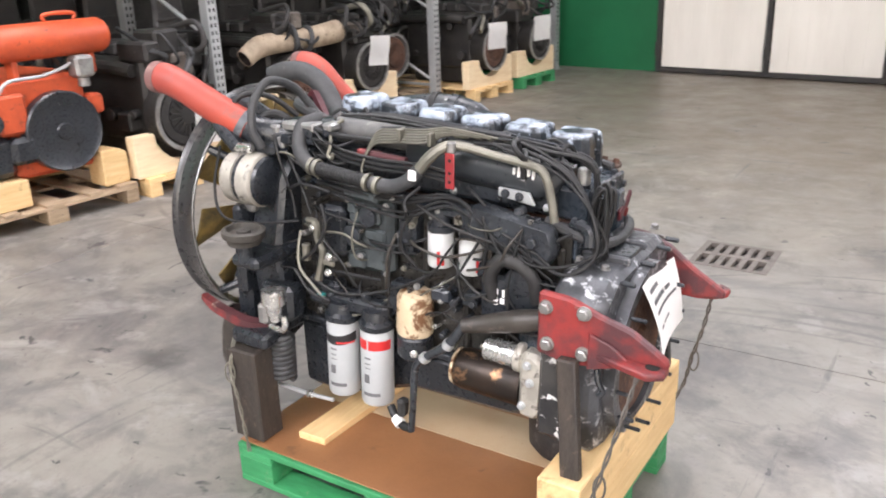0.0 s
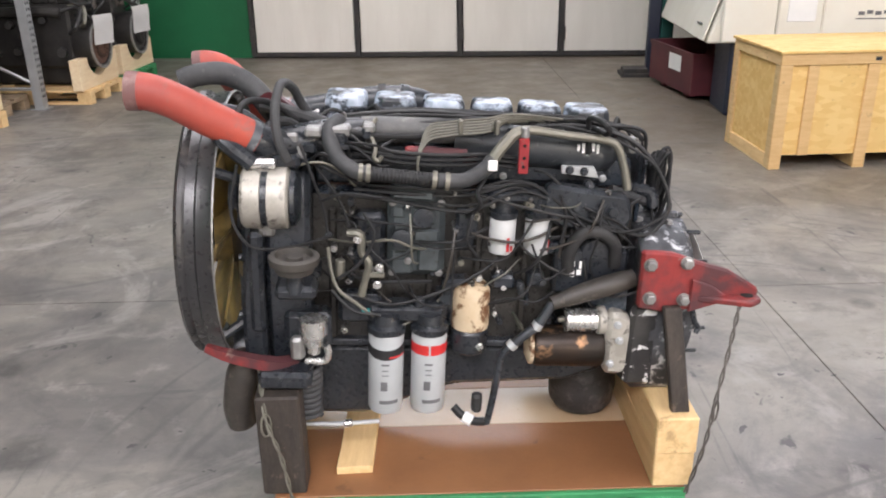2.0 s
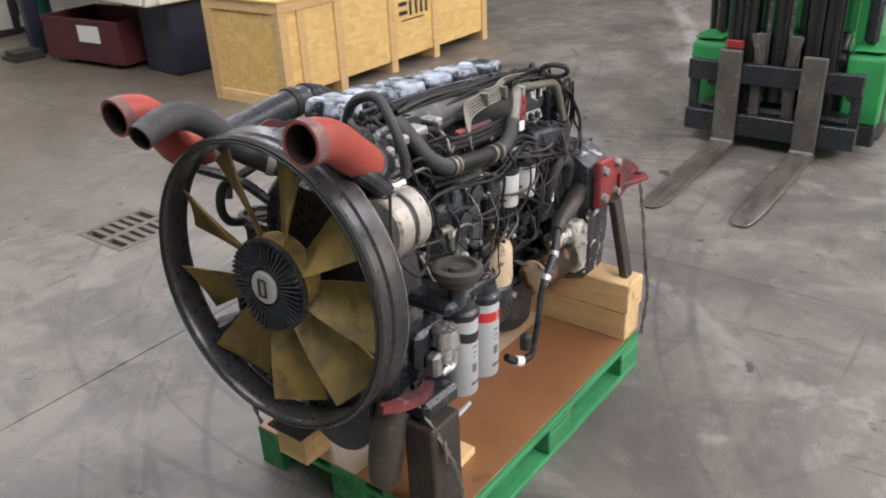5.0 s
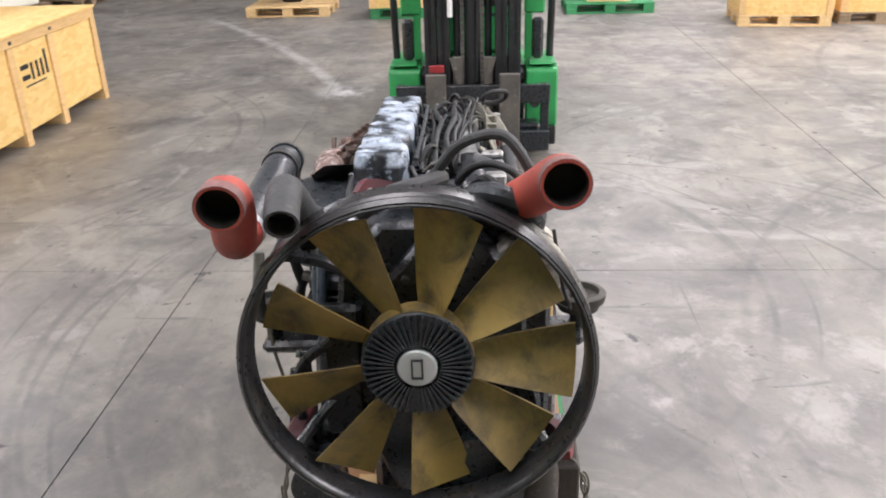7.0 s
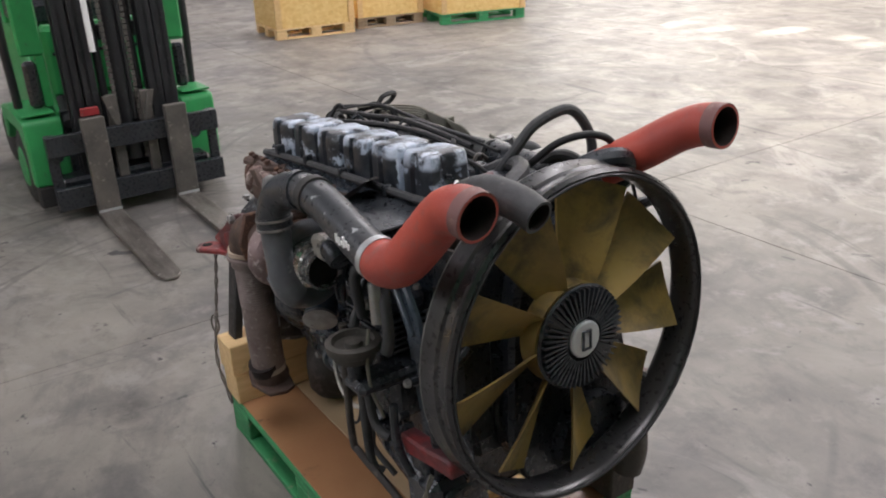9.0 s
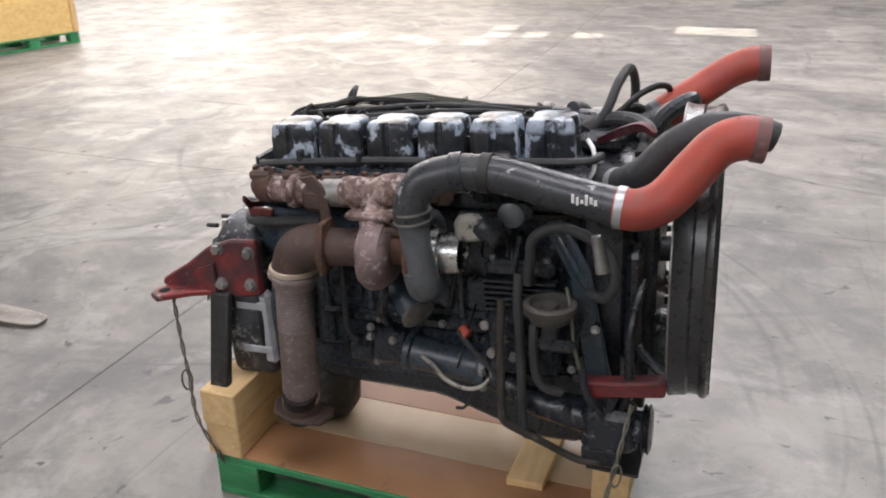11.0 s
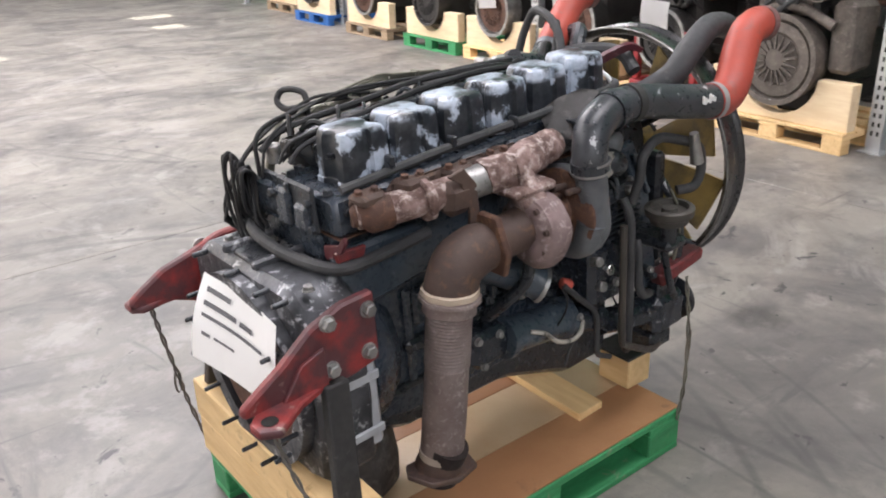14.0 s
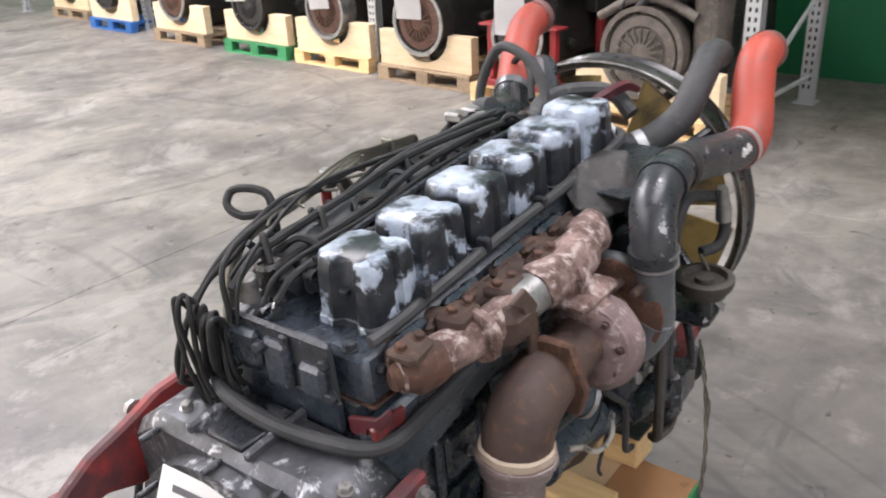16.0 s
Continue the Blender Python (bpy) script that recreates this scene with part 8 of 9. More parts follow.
# injector pipes: a fan of thin tin tubes
for k in range(6):
    z = 1.165 + 0.0065 * k
    y = -0.16 + 0.004 * k
    x1 = -0.395 + k * 0.1535
    ep("injector_pipe", tube([(-0.155, -0.19, 1.02), (-0.185, -0.185, 1.07), (-0.16, y - 0.005, z - 0.03), (-0.10, y, z - 0.012), (0.0, y, z), (0.04 + 0.01 * k, -0.13, z + 0.012),
                              (0.30 * k / 5, -0.105, 1.185), (max(x1, -0.25) * 0.6 + 0.12, -0.09, 1.175)], 0.0034, 6), M_BRASSTUBE)
for x in (-0.07, 0.03):
    ep("pipe_clamp", box(x - 0.006, x + 0.006, -0.168, -0.134, 1.158, 1.196, 0.003), M_BRASSTUBE)
for k in range(6):
    x = -0.43 + k * 0.1535
    ep("injector_stub", tube([(x + 0.03, -0.055, 1.10), (x + 0.03, -0.09, 1.135), (x + 0.045, -0.10, 1.16)], 0.007, 7), M_DIRTBLACK)
    ep("lift_eye", tube([(x, -0.06, 1.11), (x - 0.005, -0.085, 1.15), (x + 0.012, -0.085, 1.165)], 0.006, 6), M_DARKGREY)
hk = ep("front_hook", tube([(-0.30, -0.115, 1.185), (-0.315, -0.15, 1.16), (-0.30, -0.18, 1.12), (-0.302, -0.19, 1.095), (-0.29, -0.19, 1.085), (-0.283, -0.19, 1.10)], 0.006, 7), M_BRASSTUBE, "bent tin hook")
ep("lifting_hook", tube([(0.30, -0.12, 1.10), (0.29, -0.13, 1.17), (0.285, -0.145, 1.205), (0.295, -0.18, 1.214), (0.31, -0.212, 1.208), (0.328, -0.208, 1.186), (0.325, -0.175, 1.172), (0.308, -0.14, 1.176), (0.295, -0.128, 1.165)], 0.008, 8), M_CABLE, "black bent cable eyelet")

# --- grey deflector between the covers and the inlet duct, red bracket on the rear of the head
dfl = bmesh.new()
edge = [at_world(*p) for p in ((-0.165, 0.196, 1.118), (-0.145, 0.245, 1.082), (-0.165, 0.288, 1.060), (-0.205, 0.318, 1.068), (-0.26, 0.322, 1.125), (-0.30, 0.275, 1.165), (-0.285, 0.225, 1.162), (-0.225, 0.205, 1.145))]
dfl.faces.new([dfl.verts.new(p) for p in edge])
bmesh.ops.solidify(dfl, geom=dfl.faces[:], thickness=0.012)
ep("deflector_plate", dfl, M_SOOT, "dark grey deflector plate beside the inlet duct")
rb_ = ep("rear_bracket", plate([(0.175, 0.955), (0.235, 0.972), (0.262, 1.0), (0.268, 0.985), (0.245, 0.955), (0.215, 0.945), (0.212, 0.925), (0.178, 0.925)], 0.464, 0.474, 0.002, "x"), M_MAROON, "chipped maroon bracket on the rear of the head")

# --- unions, clips and thin wires on the injector side
rnd = random.Random(41)
ends = []
for k in range(56):
    x, z = rnd.uniform(-0.44, 0.42), rnd.uniform(0.56, 1.0)
    out = rnd.uniform(0.03, 0.085)
    r = rnd.uniform(0.005, 0.012)
    un = ep("union", lathe([(0, r * 0.7), (out * 0.55, r * 0.7), (out * 0.56, r), (out * 0.85, r), (out * 0.86, r * 0.6), (out, r * 0.5)], (x, -0.117, z), (x + rnd.uniform(-0.03, 0.03), -0.217, z + rnd.uniform(-0.03, 0.03)), 10),
            rnd.choice((M_CHROME, M_ALU, M_BRASSTUBE, M_DARKGREY, M_BROWNPIPE, M_SOOTBLACK)))
    ends.append(Vector((x, -0.117 - out, z)))
for k in range(18):
    a, b = rnd.sample(ends, 2)
    if (a - b).length > 0.32:
        b = a + (b - a) * 0.4
    mid = (a + b) / 2 + Vector((rnd.uniform(-0.04, 0.04), -0.035, rnd.uniform(-0.07, 0.03)))
    ep("thin_wire", tube([a, a.lerp(mid, 0.5) + Vector((0, -0.02, 0)), mid, b.lerp(mid, 0.4) + Vector((0, -0.015, 0)), b], rnd.uniform(0.0022, 0.0045), 6), rnd.choice((M_CABLE, M_CABLE, M_BRASSTUBE, M_BROWNPIPE, M_BROWNPIPE)))

# --- black hoses arching over the front
for p, r, mm in (([(-0.47, 0.0, 1.14), (-0.508, -0.02, 1.195), (-0.53, -0.07, 1.255), (-0.55, -0.157, 1.279), (-0.56, -0.21, 1.225), (-0.552, -0.235, 1.15), (-0.53, -0.22, 1.09)], 0.013, M_HOSEGREY),
                 ([(-0.52, -0.06, 1.16), (-0.58, -0.10, 1.215), (-0.634, -0.150, 1.232), (-0.66, -0.195, 1.205), (-0.665, -0.215, 1.12), (-0.63, -0.18, 1.05)], 0.009, M_CABLE),
                 ([(-0.42, 0.0, 1.13), (-0.50, -0.02, 1.165), (-0.58, 0.02, 1.175), (-0.63, 0.10, 1.165), (-0.62, 0.16, 1.12)], 0.02, M_HOSEGREY),
                 ([(-0.60, -0.05, 1.10), (-0.66, -0.09, 1.17), (-0.72, -0.14, 1.195), (-0.70, -0.22, 1.15), (-0.62, -0.23, 1.08)], 0.024, M_DARKGREY),
                 ([(-0.50, -0.09, 1.13), (-0.545, -0.12, 1.17), (-0.585, -0.15, 1.16), (-0.58, -0.20, 1.09)], 0.016, M_CABLE)):
    ep("arch_hose", tube(p, r, 10), mm)
ep("red_stay", tube([(-0.50, 0.06, 1.13), (-0.56, 0.10, 1.165), (-0.615, 0.14, 1.19), (-0.65, 0.16, 1.175)], [0.012, 0.016, 0.014, 0.01], 4), M_MAROON, "dark maroon lifting stay")
ep("white_wire", tube([(-0.48, 0.13, 1.15), (-0.50, 0.16, 1.13), (-0.505, 0.18, 1.09), (-0.49, 0.19, 1.06)], 0.006, 7), M_PAPER, "off-white cable")
ep("thermostat_housing", rough_up(box(-0.56, -0.44, -0.08, 0.06, 1.09, 1.15, 0.02), 0.005, 18), M_DARKGREY)
for p in ([(-0.655, -0.27, 1.09), (-0.672, -0.292, 0.96), (-0.62, -0.315, 0.88), (-0.52, -0.27, 0.865), (-0.42, -0.2, 0.87)], [(-0.50, -0.2, 1.13), (-0.47, -0.21, 1.05), (-0.44, -0.2, 0.95), (-0.43, -0.2, 0.88)],
          [(-0.47, -0.18, 1.08), (-0.40, -0.2, 0.98), (-0.37, -0.2, 0.90)]):
    ep("thin_cable", tube(p, 0.0045, 6), M_CABLE)

# --- wiring on the injector side and at the rear
rnd = random.Random(3)
def jog(pts, amount):
    return [tuple(c + rnd.uniform(-amount, amount) for c in p) for p in pts]


def tighter(pts):
    """The same loop drawn closer to the rear face of the head."""
    return [(0.475 + (p[0] - 0.475) * 0.62, p[1], p[2]) for p in pts]


for k in range(5):
    o = 0.009 * k
    ep("loom", tube(jog([(-0.36, -0.165 - o * 0.4, 1.02 - o), (-0.22, -0.18 - o * 0.3, 1.012 - o), (-0.05, -0.185, 1.005 - o * 1.2), (0.10, -0.17 - o * 0.3, 1.03 - o), (0.19 + o, -0.18, 0.985 - o), (0.28, -0.205, 0.93 - o), (0.37, -0.215 + o, 0.905 - o * 0.6)], 0.014), 0.0036 + 0.0013 * (k % 3), 7), M_CABLE)
for k in range(3):
    o = 0.020 * k
    ep("rear_loom", tube(jog([(0.12 + o, -0.10 - o * 0.4, 1.175 + 0.004 * (k % 3)), (0.28, -0.115 - o * 0.5, 1.185 - o * 0.3), (0.40, -0.12 - o * 0.4, 1.165 - o), (0.475 + o * 0.4, -0.135 - o * 0.3, 1.11 - o), (0.52 + o * 0.5, -0.16 + o * 0.4, 1.02 - o),
                          (0.525 + o * 0.4, -0.17 + o * 0.3, 0.945 - o * 0.4), (0.46, -0.195 + o * 0.2, 0.90 - o * 0.3), (0.38, -0.205 + o * 0.3, 0.90 + o * 0.4), (0.29, -0.19, 0.945 + o * 0.3)], 0.013), 0.0042 + 0.0018 * (k % 2), 8), M_CABLE)
for k in range(6):
    o = 0.010 * k
    ep("cable_coil", tube(jog(tighter([(0.48, -0.11 + o, 0.955), (0.535 + o * 0.3, -0.12 + o, 0.985), (0.555, -0.105 + o, 1.06 + o * 0.5), (0.535 - o * 0.3, -0.10 + o * 0.8, 1.105 - o * 0.4), (0.515, -0.115 + o * 0.9, 1.05), (0.525, -0.10 + o, 0.975), (0.505, -0.09 + o, 0.94)]), 0.009), 0.0044 + 0.0010 * (k % 2), 8), M_CABLE, "black cable looped at the rear" if k == 0 else "")
for k in range(2):
    o = 0.022 * k
    ep("top_cable", tube(jog([(-0.32, -0.065 - o, 1.155 + 0.004 * k), (-0.05, -0.085 - o * 0.7, 1.19 - 0.003 * k), (0.2, -0.085 - o, 1.195), (0.36, -0.07 - o, 1.19 - 0.01 * k), (0.45, -0.05 - o, 1.16 - 0.01 * k), (0.49, -0.04 - o, 1.06)], 0.013), 0.0038 + 0.0016 * (k % 2), 8), M_CABLE)
for p in ([(-0.33, -0.2, 0.94), (-0.30, -0.22, 0.88), (-0.34, -0.225, 0.80), (-0.40, -0.22, 0.75)], [(-0.36, -0.22, 0.70), (-0.25, -0.225, 0.675), (-0.12, -0.2, 0.70), (0.0, -0.19, 0.76), (0.06, -0.16, 0.80)],
          [(-0.42, -0.23, 0.72), (-0.36, -0.235, 0.66), (-0.28, -0.235, 0.645)], [(0.0, -0.17, 0.98), (-0.03, -0.2, 0.93), (-0.04, -0.2, 0.86), (0.0, -0.18, 0.80)],
          [(0.215, -0.19, 1.0), (0.235, -0.2, 0.93), (0.225, -0.2, 0.86)], [(-0.45, -0.2, 0.97), (-0.38, -0.22, 1.0), (-0.28, -0.215, 0.99)]):
    ep("lead", tube(p, 0.005, 6), M_CABLE)

for k in range(4):
    o = 0.012 * k
    ep("cable_coil", tube(jog(tighter([(0.50, -0.13 + o, 1.06), (0.545, -0.14 + o, 1.115), (0.578 - o * 0.3, -0.135 + o, 1.09), (0.572, -0.13 + o, 0.99), (0.560, -0.12 + o, 0.915 + o * 0.4), (0.53, -0.115 + o, 0.905), (0.515, -0.11 + o, 0.98), (0.535, -0.12 + o, 1.08)]), 0.008), 0.0046, 8), M_CABLE)
# --- cables, clips and injector bosses in the valley between the manifold and the covers
rnd = random.Random(29)
for k in range(7):
    y = 0.035 - 0.018 * k
    z = 1.150 + 0.008 * (k % 3) + (0.02 if k > 3 else 0)
    x1 = rnd.uniform(0.30, 0.44)
    ep("valley_cable", tube(jog([(rnd.uniform(-0.44, -0.30), y, z), (-0.2, y, z + 0.012), (0.0, y - 0.006, z + 0.008), (0.18, y, z), (x1, y - 0.005, z - 0.012), (x1 + 0.06, y - 0.02, z - 0.05)], 0.011), rnd.choice((0.0045, 0.006, 0.008)), 7), rnd.choice((M_CABLE, M_CABLE, M_HOSEGREY)))
for k in range(13):
    x, y = -0.38 + 0.064 * k + rnd.uniform(-0.02, 0.02), rnd.uniform(-0.07, 0.01)
    a = rnd.uniform(-0.04, 0.04)
    ep("cable_clip", tube([(x - a, y - 0.03, 1.135 + rnd.uniform(0, 0.02)), (x, y, 1.165 + rnd.uniform(0, 0.03)), (x + a, y + 0.03, 1.14 + rnd.uniform(0, 0.02))], rnd.uniform(0.004, 0.008), 6, 5), rnd.choice((M_CABLE, M_CABLE, M_DARKGREY, M_BROWNPIPE)))
    w = rnd.uniform(0.012, 0.026)
    ep("valley_fitting", rough_up(box(x - w, x + w, y - 0.02, y + 0.02, 1.10, 1.135 + rnd.uniform(0, 0.025), 0.006), 0.004, 24, k), rnd.choice((M_DIRTBLACK, M_DIRTBLACK, M_SOOTBLACK, M_DARKGREY)))
for k in range(6):
    x = -0.393 + k * 0.1466
    u = ep("injector_boss", cyl((x + 0.01, 0.015, 1.08), (x + 0.01, 0.01, 1.135 - 0.004 * k), 0.017, 14), M_DARKGREY)
    ep("injector_nut", bolts([(x + 0.01, 0.01, 1.135 - 0.004 * k)], (0, -0.2, 1), 0.012), M_BRASSTUBE if k % 2 else M_STEEL, "", u)

# --- cables, clips and fittings heaped over the intake elbow
rnd = random.Random(41)
for k in range(11):
    x0 = rnd.uniform(-0.55, -0.40)
    y0 = rnd.uniform(-0.20, -0.13)
    z0 = rnd.uniform(1.06, 1.17)
    ep("elbow_lead", tube([(x0, y0 + 0.05, z0 - 0.03), (x0 + 0.05, y0 - 0.01, z0 + rnd.uniform(-0.01, 0.03)), (x0 + 0.12, y0 - 0.01, z0 + rnd.uniform(-0.05, 0.02)), (x0 + rnd.uniform(0.17, 0.28), y0 + 0.03, z0 + rnd.uniform(-0.08, 0.0))], rnd.choice((0.0035, 0.005, 0.008)), 7, 6), rnd.choice((M_CABLE, M_CABLE, M_HOSEGREY, M_BRASSTUBE)))
for k in range(12):
    x, z = rnd.uniform(-0.54, -0.30), rnd.uniform(1.05, 1.18)
    w, h = rnd.uniform(0.012, 0.028), rnd.uniform(0.01, 0.024)
    ep("elbow_fitting", rough_up(box(x - w, x + w, -0.175, -0.12, z - h, z + h, 0.006), 0.003, 25, k), rnd.choice((M_DIRTBLACK, M_WETBLACK, M_DARKGREY, M_ALU)))
for k in range(6):
    x = -0.40 + k * 0.1466
    ep("cover_lead", tube([(x - 0.07, 0.035, 1.150), (x - 0.03, 0.052, 1.172), (x + 0.02, 0.050, 1.150), (x + 0.05, 0.02, 1.135)], 0.0055, 7), M_CABLE)
    ep("cover_nut", bolts([(x + 0.045, 0.052, 1.155 - 0.005 * k)], (0, -1, 0.3), 0.011), M_DIRTBLACK)

# --- thin leads, unions and small bolts crowding the injector side
rnd = random.Random(11)
for k in range(30):
    x, z = rnd.uniform(-0.46, 0.32), rnd.uniform(0.68, 1.03)
    if -0.33 < x < -0.07 and 0.72 < z:
        continue
    y = -0.178 - rnd.random() * 0.045
    pts = [(x, y + 0.05, z)]
    dx, dz = rnd.uniform(-0.09, 0.13), rnd.uniform(-0.13, 0.06)
    for i in range(1, 4):
        pts.append((x + dx * i + rnd.uniform(-0.025, 0.025), y + rnd.uniform(-0.012, 0.012) + (0.04 if i == 3 else 0), max(0.62, z + dz * i * 0.7 + rnd.uniform(-0.03, 0.03))))
    ep("lead", tube(pts, rnd.choice((0.0032, 0.0045, 0.006)), 6, 6), rnd.choice((M_CABLE, M_CABLE, M_CABLE, M_CABLE, M_RUBBER, M_BROWNPIPE, M_CABLE)))
for k in range(46):
    x, z = rnd.uniform(-0.47, 0.40), rnd.uniform(0.54, 1.02)
    if 0.0 < x < 0.22 and 0.79 < z < 0.95 or -0.33 < x < -0.07 and z < 0.66:
        continue
    r = rnd.uniform(0.006, 0.0115)
    y = -0.150 - rnd.random() * 0.035
    u = ep("union", cyl((x, y + 0.03, z), (x, y, z), r * 1.2, 12), rnd.choice((M_DIRTBLACK, M_DARKGREY, M_BRASSTUBE)))
    ep("bolt", bolts([(x, y, z)], (rnd.uniform(-0.3, 0.3), -1, rnd.uniform(-0.2, 0.4)), r), rnd.choice((M_ALU, M_DARKGREY, M_DARKGREY, M_DARKGREY, M_DIRTBLACK, M_BRASSTUBE)), "", u)
for k in range(16):
    x, z = rnd.uniform(-0.45, 0.38), rnd.uniform(0.56, 1.0)
    if 0.0 < x < 0.22 and 0.79 < z < 0.95 or -0.33 < x < -0.07:
        continue
    w, h = rnd.uniform(0.02, 0.05), rnd.uniform(0.015, 0.045)
    ep("fitting", rough_up(box(x - w, x + w, -0.175, -0.12, z - h, z + h, 0.008), 0.004, 25, k), rnd.choice((M_DIRTBLACK, M_WETBLACK, M_DARKGREY)))
# the same on the exhaust side, between compressor, turbocharger and fan
for k in range(12):
    x, z = rnd.uniform(-0.46, -0.16), rnd.uniform(0.60, 0.98)
    y = 0.28 + rnd.random() * 0.04
    pts = [(x, y - 0.08, z)]
    dx, dz = rnd.uniform(-0.05, 0.05), rnd.uniform(-0.13, -0.02)
    for i in range(1, 4):
        pts.append((x + dx * i + rnd.uniform(-0.02, 0.02), y + rnd.uniform(-0.02, 0.02), max(0.42, z + dz * i + rnd.uniform(-0.03, 0.03))))
    ep("lead", tube(pts, rnd.choice((0.003, 0.0045, 0.006)), 7, 6), rnd.choice((M_CABLE, M_WETBLACK, M_HOSEGREY)))
for k in range(34):
    x, z = rnd.uniform(-0.58, 0.25), rnd.uniform(0.44, 0.80)
    y = 0.335 if x < -0.31 else 0.205
    r = rnd.uniform(0.006, 0.011)
    u = ep("union", cyl((x, y - 0.02, z), (x, y + 0.008, z), r * 1.2, 12), rnd.choice((M_WETBLACK, M_DARKGREY)))
    ep("bolt", bolts([(x, y + 0.008, z)], (rnd.uniform(-0.3, 0.3), 1, rnd.uniform(0, 0.4)), r), rnd.choice((M_ALU, M_DARKGREY, M_DARKGREY, M_WETBLACK)), "", u)

# --- flywheel housing, brackets, paper
hs = plate([(-0.255, 0.42), (-0.27, 0.60), (-0.26, 0.85), (-0.18, 0.905), (0.20, 0.905), (0.275, 0.85), (0.285, 0.60), (0.27, 0.42), (0.16, 0.385), (-0.14, 0.385)], 0.45, 0.60, 0.02, "x")
fh = ep("flywheel_housing", rough_up(hs, 0.003, 12), M_GREASEALU, "greasy alloy flywheel housing")
CH = Vector((0.60, 0.01, 0.635))


def bell_rim():
    prof = [(0, 0.245), (0.0, 0.205), (0.03, 0.200), (0.032, 0.245), (0, 0.245)]
    return lathe([(h, r) for h, r in prof], CH, CH + Vector((1, 0, 0)), 56, None, False)


ep("bell_rim", bell_rim(), M_GREASEALU, "", fh)
ep("bell_inside", lathe([(0, 0.0), (0.001, 0.199), (0.002, 0.199)], CH + Vector((0.0005, 0, 0)), CH + Vector((1, 0, 0)), 48, None, False), M_HOLESHADE, "", fh)
fw = ep("flywheel", lathe([(0, 0.195), (0.012, 0.196), (0.016, 0.17), (0.010, 0.15), (0.010, 0.06), (0.022, 0.05), (0.022, 0.02)], CH + Vector((0.004, 0, 0)), CH + Vector((1, 0, 0)), 64), M_RUST, "dark rusty flywheel", fh)
for k in range(14):
    a = 2 * math.pi * (k + 0.3) / 14
    if math.sin(a) > 0.75:
        continue
    p = CH + Vector((0.032, 0.226 * math.cos(a), 0.226 * math.sin(a)))
    ep("stud", cyl(p, p + Vector((0.045, 0, 0)), 0.006, 10), M_DARKGREY, "", fh)
for y in (-0.16, 0.0, 0.14, 0.22):
    ep("stud", cyl((0.60, y, 0.885), (0.64, y, 0.885), 0.007, 10), M_DARKGREY, "", fh)
for x, y in ((0.47, -0.12), (0.55, -0.14), (0.48, 0.20), (0.56, 0.24), (0.52, 0.05)):
    ep("housing_bolt", bolts([(x, y, 0.902)], (0, 0, 1), 0.011), M_ALU, "", fh)
for y in (-0.08, 0.06):
    ep("top_rib", rough_up(box(0.46, 0.595, y - 0.008, y + 0.008, 0.90, 0.922, 0.005), 0.002, 20), M_GREASEALU, "", fh)
ep("top_lid", rough_up(plate([(0.47, -0.06), (0.585, -0.05), (0.585, 0.04), (0.47, 0.05)], 0.903, 0.915, 0.003, "z"), 0.002, 20), M_DIRTBLACK, "", fh)
ep("side_flange", rough_up(box(0.435, 0.52, -0.27, -0.24, 0.44, 0.70, 0.012), 0.003, 20), M_FLAKE, "", fh)
ab = ep("alloy_box", rough_up(box(0.435, 0.545, 0.235, 0.275, 0.46, 0.70, 0.012), 0.002, 20), M_BRIGHTALU, "bright alloy cover box", fh)
ep("box_rib", box(0.437, 0.543, 0.2755, 0.284, 0.645, 0.672, 0.004), M_BRIGHTALU, "", ab)
ep("box_rib", box(0.437, 0.543, 0.2755, 0.284, 0.50, 0.525, 0.004), M_BRIGHTALU, "", ab)


def mount_bracket(s, tip):
    """A cast arm bolted to the housing, tapering to an eye; s is the side."""
    tx, ty, tz = tip
    own = bmesh.new()
    inner, outer = s * 0.272, s * 0.298
    prof = [(0.436, 0.875), (0.52, 0.872), (0.60, 0.845), (0.68, tz + 0.065), (tx - 0.03, tz + 0.03), (tx + 0.005, tz + 0.008), (tx + 0.005, tz - 0.012), (tx - 0.10, tz - 0.024), (0.60, 0.705), (0.52, 0.69), (0.438, 0.705)]
    plate(prof, min(inner, outer), max(inner, outer), 0.006, "y", own)
    # the flange that widens towards the eye
    ye = ty
    foot = plate([(0.60, s * 0.275), (0.70, s * 0.272), (tx - 0.02, ye - s * 0.045), (tx + 0.006, ye - s * 0.02), (tx + 0.006, ye + s * 0.02), (tx - 0.03, ye + s * 0.045), (0.66, s * 0.33), (0.60, s * 0.31)], tz - 0.026, tz - 0.008, 0.004, "z")
    add(own, foot)
    b = ep("mount_bracket", own, M_REDCHIP, "worn red cast mounting bracket")
    for x, z in ((0.459, 0.838), (0.561, 0.845), (0.468, 0.738), (0.565, 0.735)):
        ep("bracket_bolt", bolts([(x, outer, z)], (0, s, 0), 0.0155), M_ALU, "", b)
    ep("eye", lathe([(0, 0.012), (0.002, 0.018), (0.004, 0.012)], (tx - 0.03, ye, tz - 0.0085), (tx - 0.03, ye, tz + 0.1), 16), M_HOLESHADE, "", b)
    ep("bracket_web", plate([(0.58, 0.70), (0.70, tz - 0.02), (0.64, 0.78), (0.58, 0.80)], min(outer, outer + s * 0.012), max(outer, outer + s * 0.012), 0.003), M_REDCHIP, "", b)


mount_bracket(-1, (0.772, -0.305, 0.760))
mount_bracket(1, (0.772, 0.34, 0.722))
ep("hanging_hook", tube([(0.60, -0.29, 0.70), (0.61, -0.295, 0.665), (0.622, -0.295, 0.645), (0.615, -0.3, 0.63)], 0.008, 8), M_DIRTBLACK)

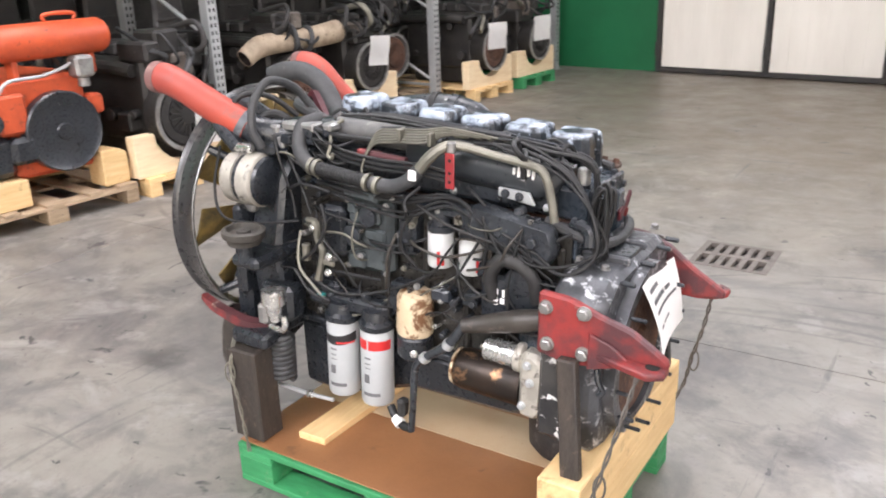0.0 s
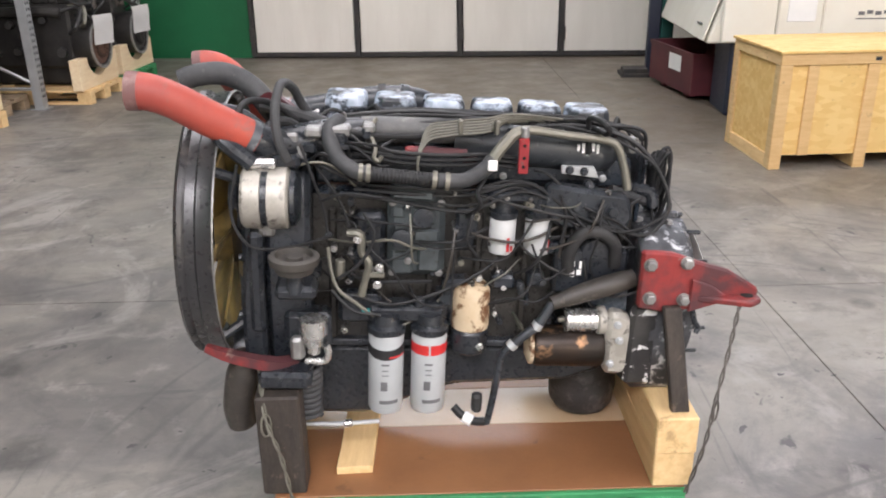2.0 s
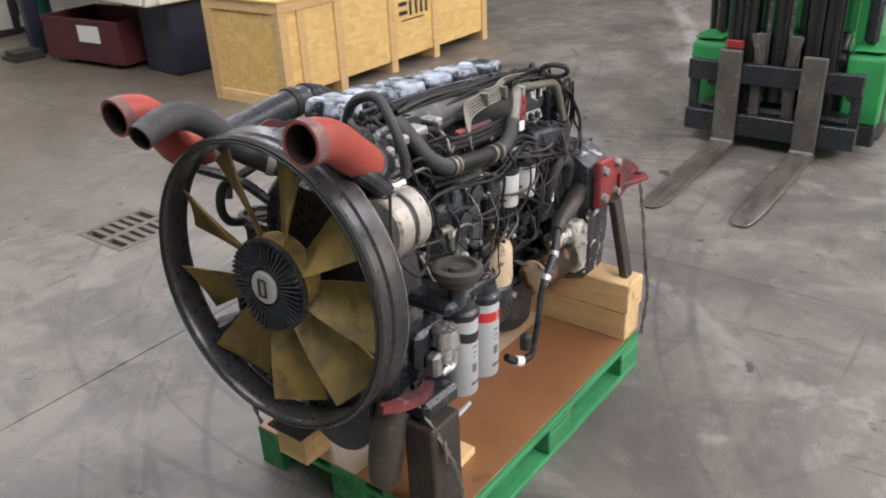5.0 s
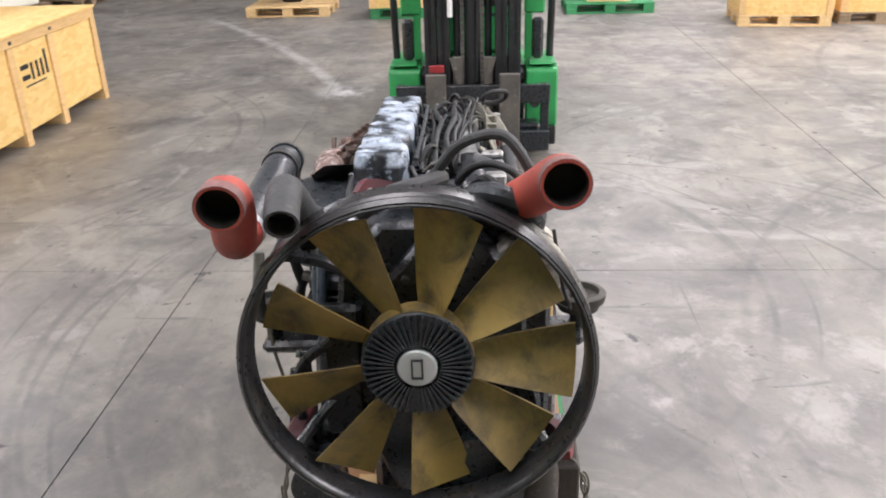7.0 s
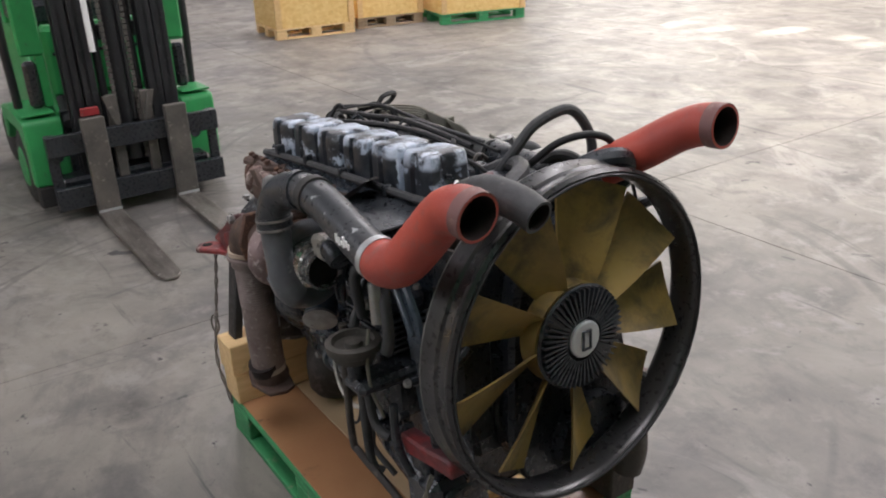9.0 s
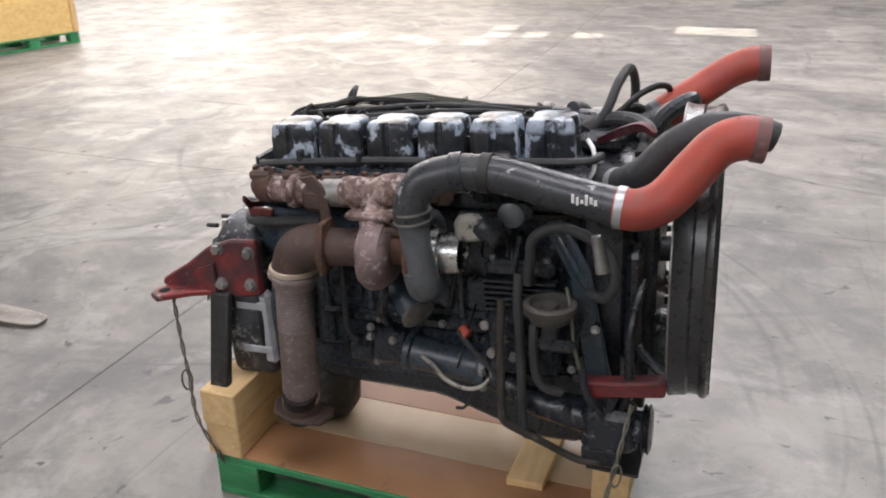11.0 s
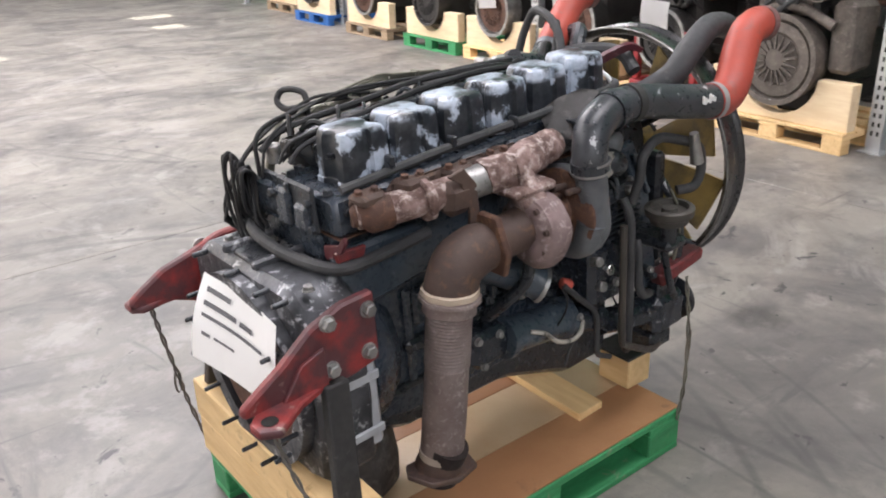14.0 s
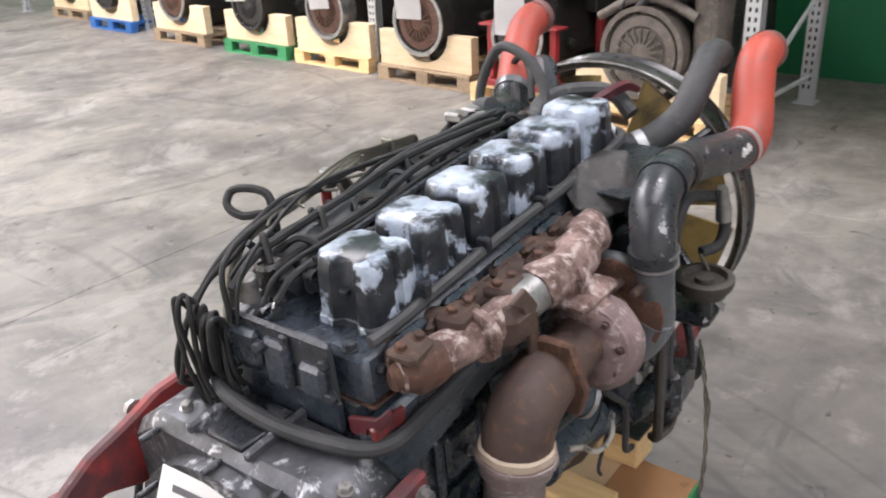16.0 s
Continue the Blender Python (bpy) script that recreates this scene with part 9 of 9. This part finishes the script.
ep("rear_head_plate", rough_up(plate([(-0.075, 0.975), (-0.075, 1.085), (0.165, 1.085), (0.165, 0.975)], 0.466, 0.478, 0.006, "x"), 0.003, 20), M_DARKGREY)
ep("rear_rib", box(0.4785, 0.488, 0.06, 0.075, 0.98, 1.08, 0.003), M_DARKGREY)
ep("rear_block_face", box(0.4505, 0.462, -0.13, 0.15, 0.90, 0.965, 0.006), M_ENGBLUE)
for y, z, w, h in ((-0.03, 1.03, 0.035, 0.035), (0.045, 1.02, 0.03, 0.045), (0.12, 1.01, 0.028, 0.03)):
    ep("rear_boss", rough_up(box(0.470, 0.492, y - w, y + w, z - h, z + h, 0.008), 0.004, 24), M_ENGBLUE)
each_bolt([(0.478, -0.06, 0.99), (0.478, 0.155, 0.99), (0.478, -0.06, 1.06), (0.478, 0.15, 1.05), (0.492, 0.02, 1.05)], (1, 0, 0), 0.010, M_DARKGREY)
for x, y in ((0.43, 0.0), (0.40, -0.02), (0.445, 0.175)):
    ep("head_bolt", bolts([(x, y, 1.066)], (0, 0, 1), 0.011), M_DARKGREY)
ep("sensor_stub", cyl((0.44, -0.05, 1.09), (0.44, -0.05, 1.135), 0.018), M_ALU)
ep("rear_elbow", tube([(0.44, -0.11, 1.0), (0.49, -0.12, 0.99), (0.50, -0.13, 0.95)], 0.018, 10), M_DIRTBLACK)
lb = lathe([(0.0, 0.070), (0.006, 0.088), (0.035, 0.108), (0.10, 0.112), (0.17, 0.104), (0.215, 0.088), (0.25, 0.085)], (0.398, 0.062, 0.178), (0.398, 0.062, 0.6), 40)
ep("lower_bell", rough_up(lb, 0.006, 11), M_SOOT, "sooty round housing bottom hanging over the board")


def paper_sheet():
    own = bmesh.new()
    tl, tr = Vector((0.641, -0.104, 0.862)), Vector((0.634, 0.212, 0.836))
    bl, br = Vector((0.712, -0.100, 0.665)), Vector((0.674, 0.240, 0.638))
    n = 10
    rows = []
    for i in range(n + 1):
        f = i / n
        row = []
        for j in range(n + 1):
            g = j / n
            p = (tl.lerp(tr, g)).lerp(bl.lerp(br, g), f)
            p += Vector((0.014 * math.sin(f * 3.0) * (1 - g * 0.5) - 0.01 * math.sin(g * 3.1), 0, 0))
            row.append(own.verts.new(p))
        rows.append(row)
    for a, b in zip(rows, rows[1:]):
        for k in range(n):
            own.faces.new((a[k], a[k + 1], b[k + 1], b[k]))
    bmesh.ops.recalc_face_normals(own, faces=own.faces)
    if own.faces[0].normal.x < 0:
        bmesh.ops.reverse_faces(own, faces=own.faces)
    return own, rows


def paper_point(f, g, lift):
    tl, tr = Vector((0.641, -0.104, 0.862)), Vector((0.634, 0.212, 0.836))
    bl, br = Vector((0.712, -0.100, 0.665)), Vector((0.674, 0.240, 0.638))
    p = (tl.lerp(tr, g)).lerp(bl.lerp(br, g), f)
    return p + Vector((0.014 * math.sin(f * 3.0) * (1 - g * 0.5) - 0.01 * math.sin(g * 3.1) + lift, 0, lift * 0.3))


own, _ = paper_sheet()
bmesh.ops.solidify(own, geom=own.faces[:], thickness=0.0008)
tag = part("paper_tag", own, M_PAPER, None, "white printed paper sheet hanging on the flywheel housing", "paper")
tag.matrix_world = ENGINE
for f0, f1, g0, g1, mm in ((0.10, 0.155, 0.10, 0.40, M_INK), (0.25, 0.305, 0.10, 0.50, M_INK), (0.25, 0.305, 0.54, 0.70, M_INK), (0.39, 0.43, 0.10, 0.84, M_INK), (0.60, 0.64, 0.12, 0.22, M_INK), (0.60, 0.63, 0.26, 0.50, M_INK)):
    own = bmesh.new()
    m = 8
    last = None
    for i in range(m + 1):
        g = g0 + (g1 - g0) * i / m
        cur = [own.verts.new(paper_point(f, g, 0.0035)) for f in (f0, f1)]
        if last:
            own.faces.new((last[0], cur[0], cur[1], last[1]))
        last = cur
    part("print_bar", own, mm, tag)


# ---- supports, straps and wire round the engine ----
def leaning_post(name, a, b, w, d, material, label):
    own = box(-w / 2, w / 2, -d / 2, d / 2, 0, 1, 0)
    for v in own.verts:
        base = Vector(a).lerp(Vector(b), v.co.z)
        v.co = base + Vector((v.co.x, v.co.y, 0))
    bmesh.ops.bevel(own, geom=own.edges[:], offset=0.004, segments=1, affect="EDGES")
    return part(name, rough_up(own, 0.002, 12), material, None, label, "post")


leaning_post("support_strip", (0.575, -0.345, 0.376), (0.54, -0.300, 0.690), 0.052, 0.03, M_DARKWOOD, "dark oily wooden prop under the mounting bracket")
leaning_post("support_strip", (0.575, 0.362, 0.376), (0.56, 0.322, 0.680), 0.060, 0.03, M_RUBBER, "black rubbery prop under the mounting bracket")


def tie_wire(points, knot, label, metal=M_FORKSTEEL):
    """Two strands twisted round one another, with a loose loop at the knot."""
    t = thing("tie_wire", label, "wire")
    pts = spline(points, 14)
    for ph in (0, math.pi):
        tw = []
        for i, p in enumerate(pts):
            a = i * 0.55 + ph
            tw.append(p + Vector((0.004 * math.cos(a), 0.004 * math.sin(a), 0)))
        part("strand", tube(tw, 0.0032, 6, 1, None, False), metal, t)
    k = Vector(knot)
    loop = [k + Vector((0.012 * math.cos(a), 0.018 * math.cos(a) * 0.5, 0.035 * math.sin(a) - 0.03)) for a in [i * math.pi / 5 for i in range(11)]]
    part("loop", tube(loop, 0.003, 6, 3), metal, t)


tie_wire([(0.725, -0.31, 0.695), (0.70, -0.34, 0.58), (0.665, -0.375, 0.43), (0.635, -0.405, 0.30), (0.595, -0.408, 0.142)], (0.665, -0.378, 0.43), "twisted dark binding wire from bracket to pallet")
tie_wire([(0.725, 0.335, 0.66), (0.70, 0.36, 0.54), (0.66, 0.395, 0.40), (0.63, 0.42, 0.28), (0.56, 0.412, 0.13)], (0.67, 0.395, 0.43), "twisted dark binding wire from bracket to pallet")
tie_wire([(-0.62, -0.31, 0.555), (-0.60, -0.385, 0.42), (-0.565, -0.40, 0.30), (-0.54, -0.405, 0.13)], (-0.60, -0.39, 0.43), "twisted pale rusty binding wire at the fan end", M_BRASSTUBE)
tie_wire([(-0.65, 0.345, 0.56), (-0.63, 0.38, 0.42), (-0.60, 0.405, 0.25), (-0.57, 0.41, 0.12)], (-0.63, 0.39, 0.40), "twisted pale rusty binding wire at the fan end", M_BRASSTUBE)
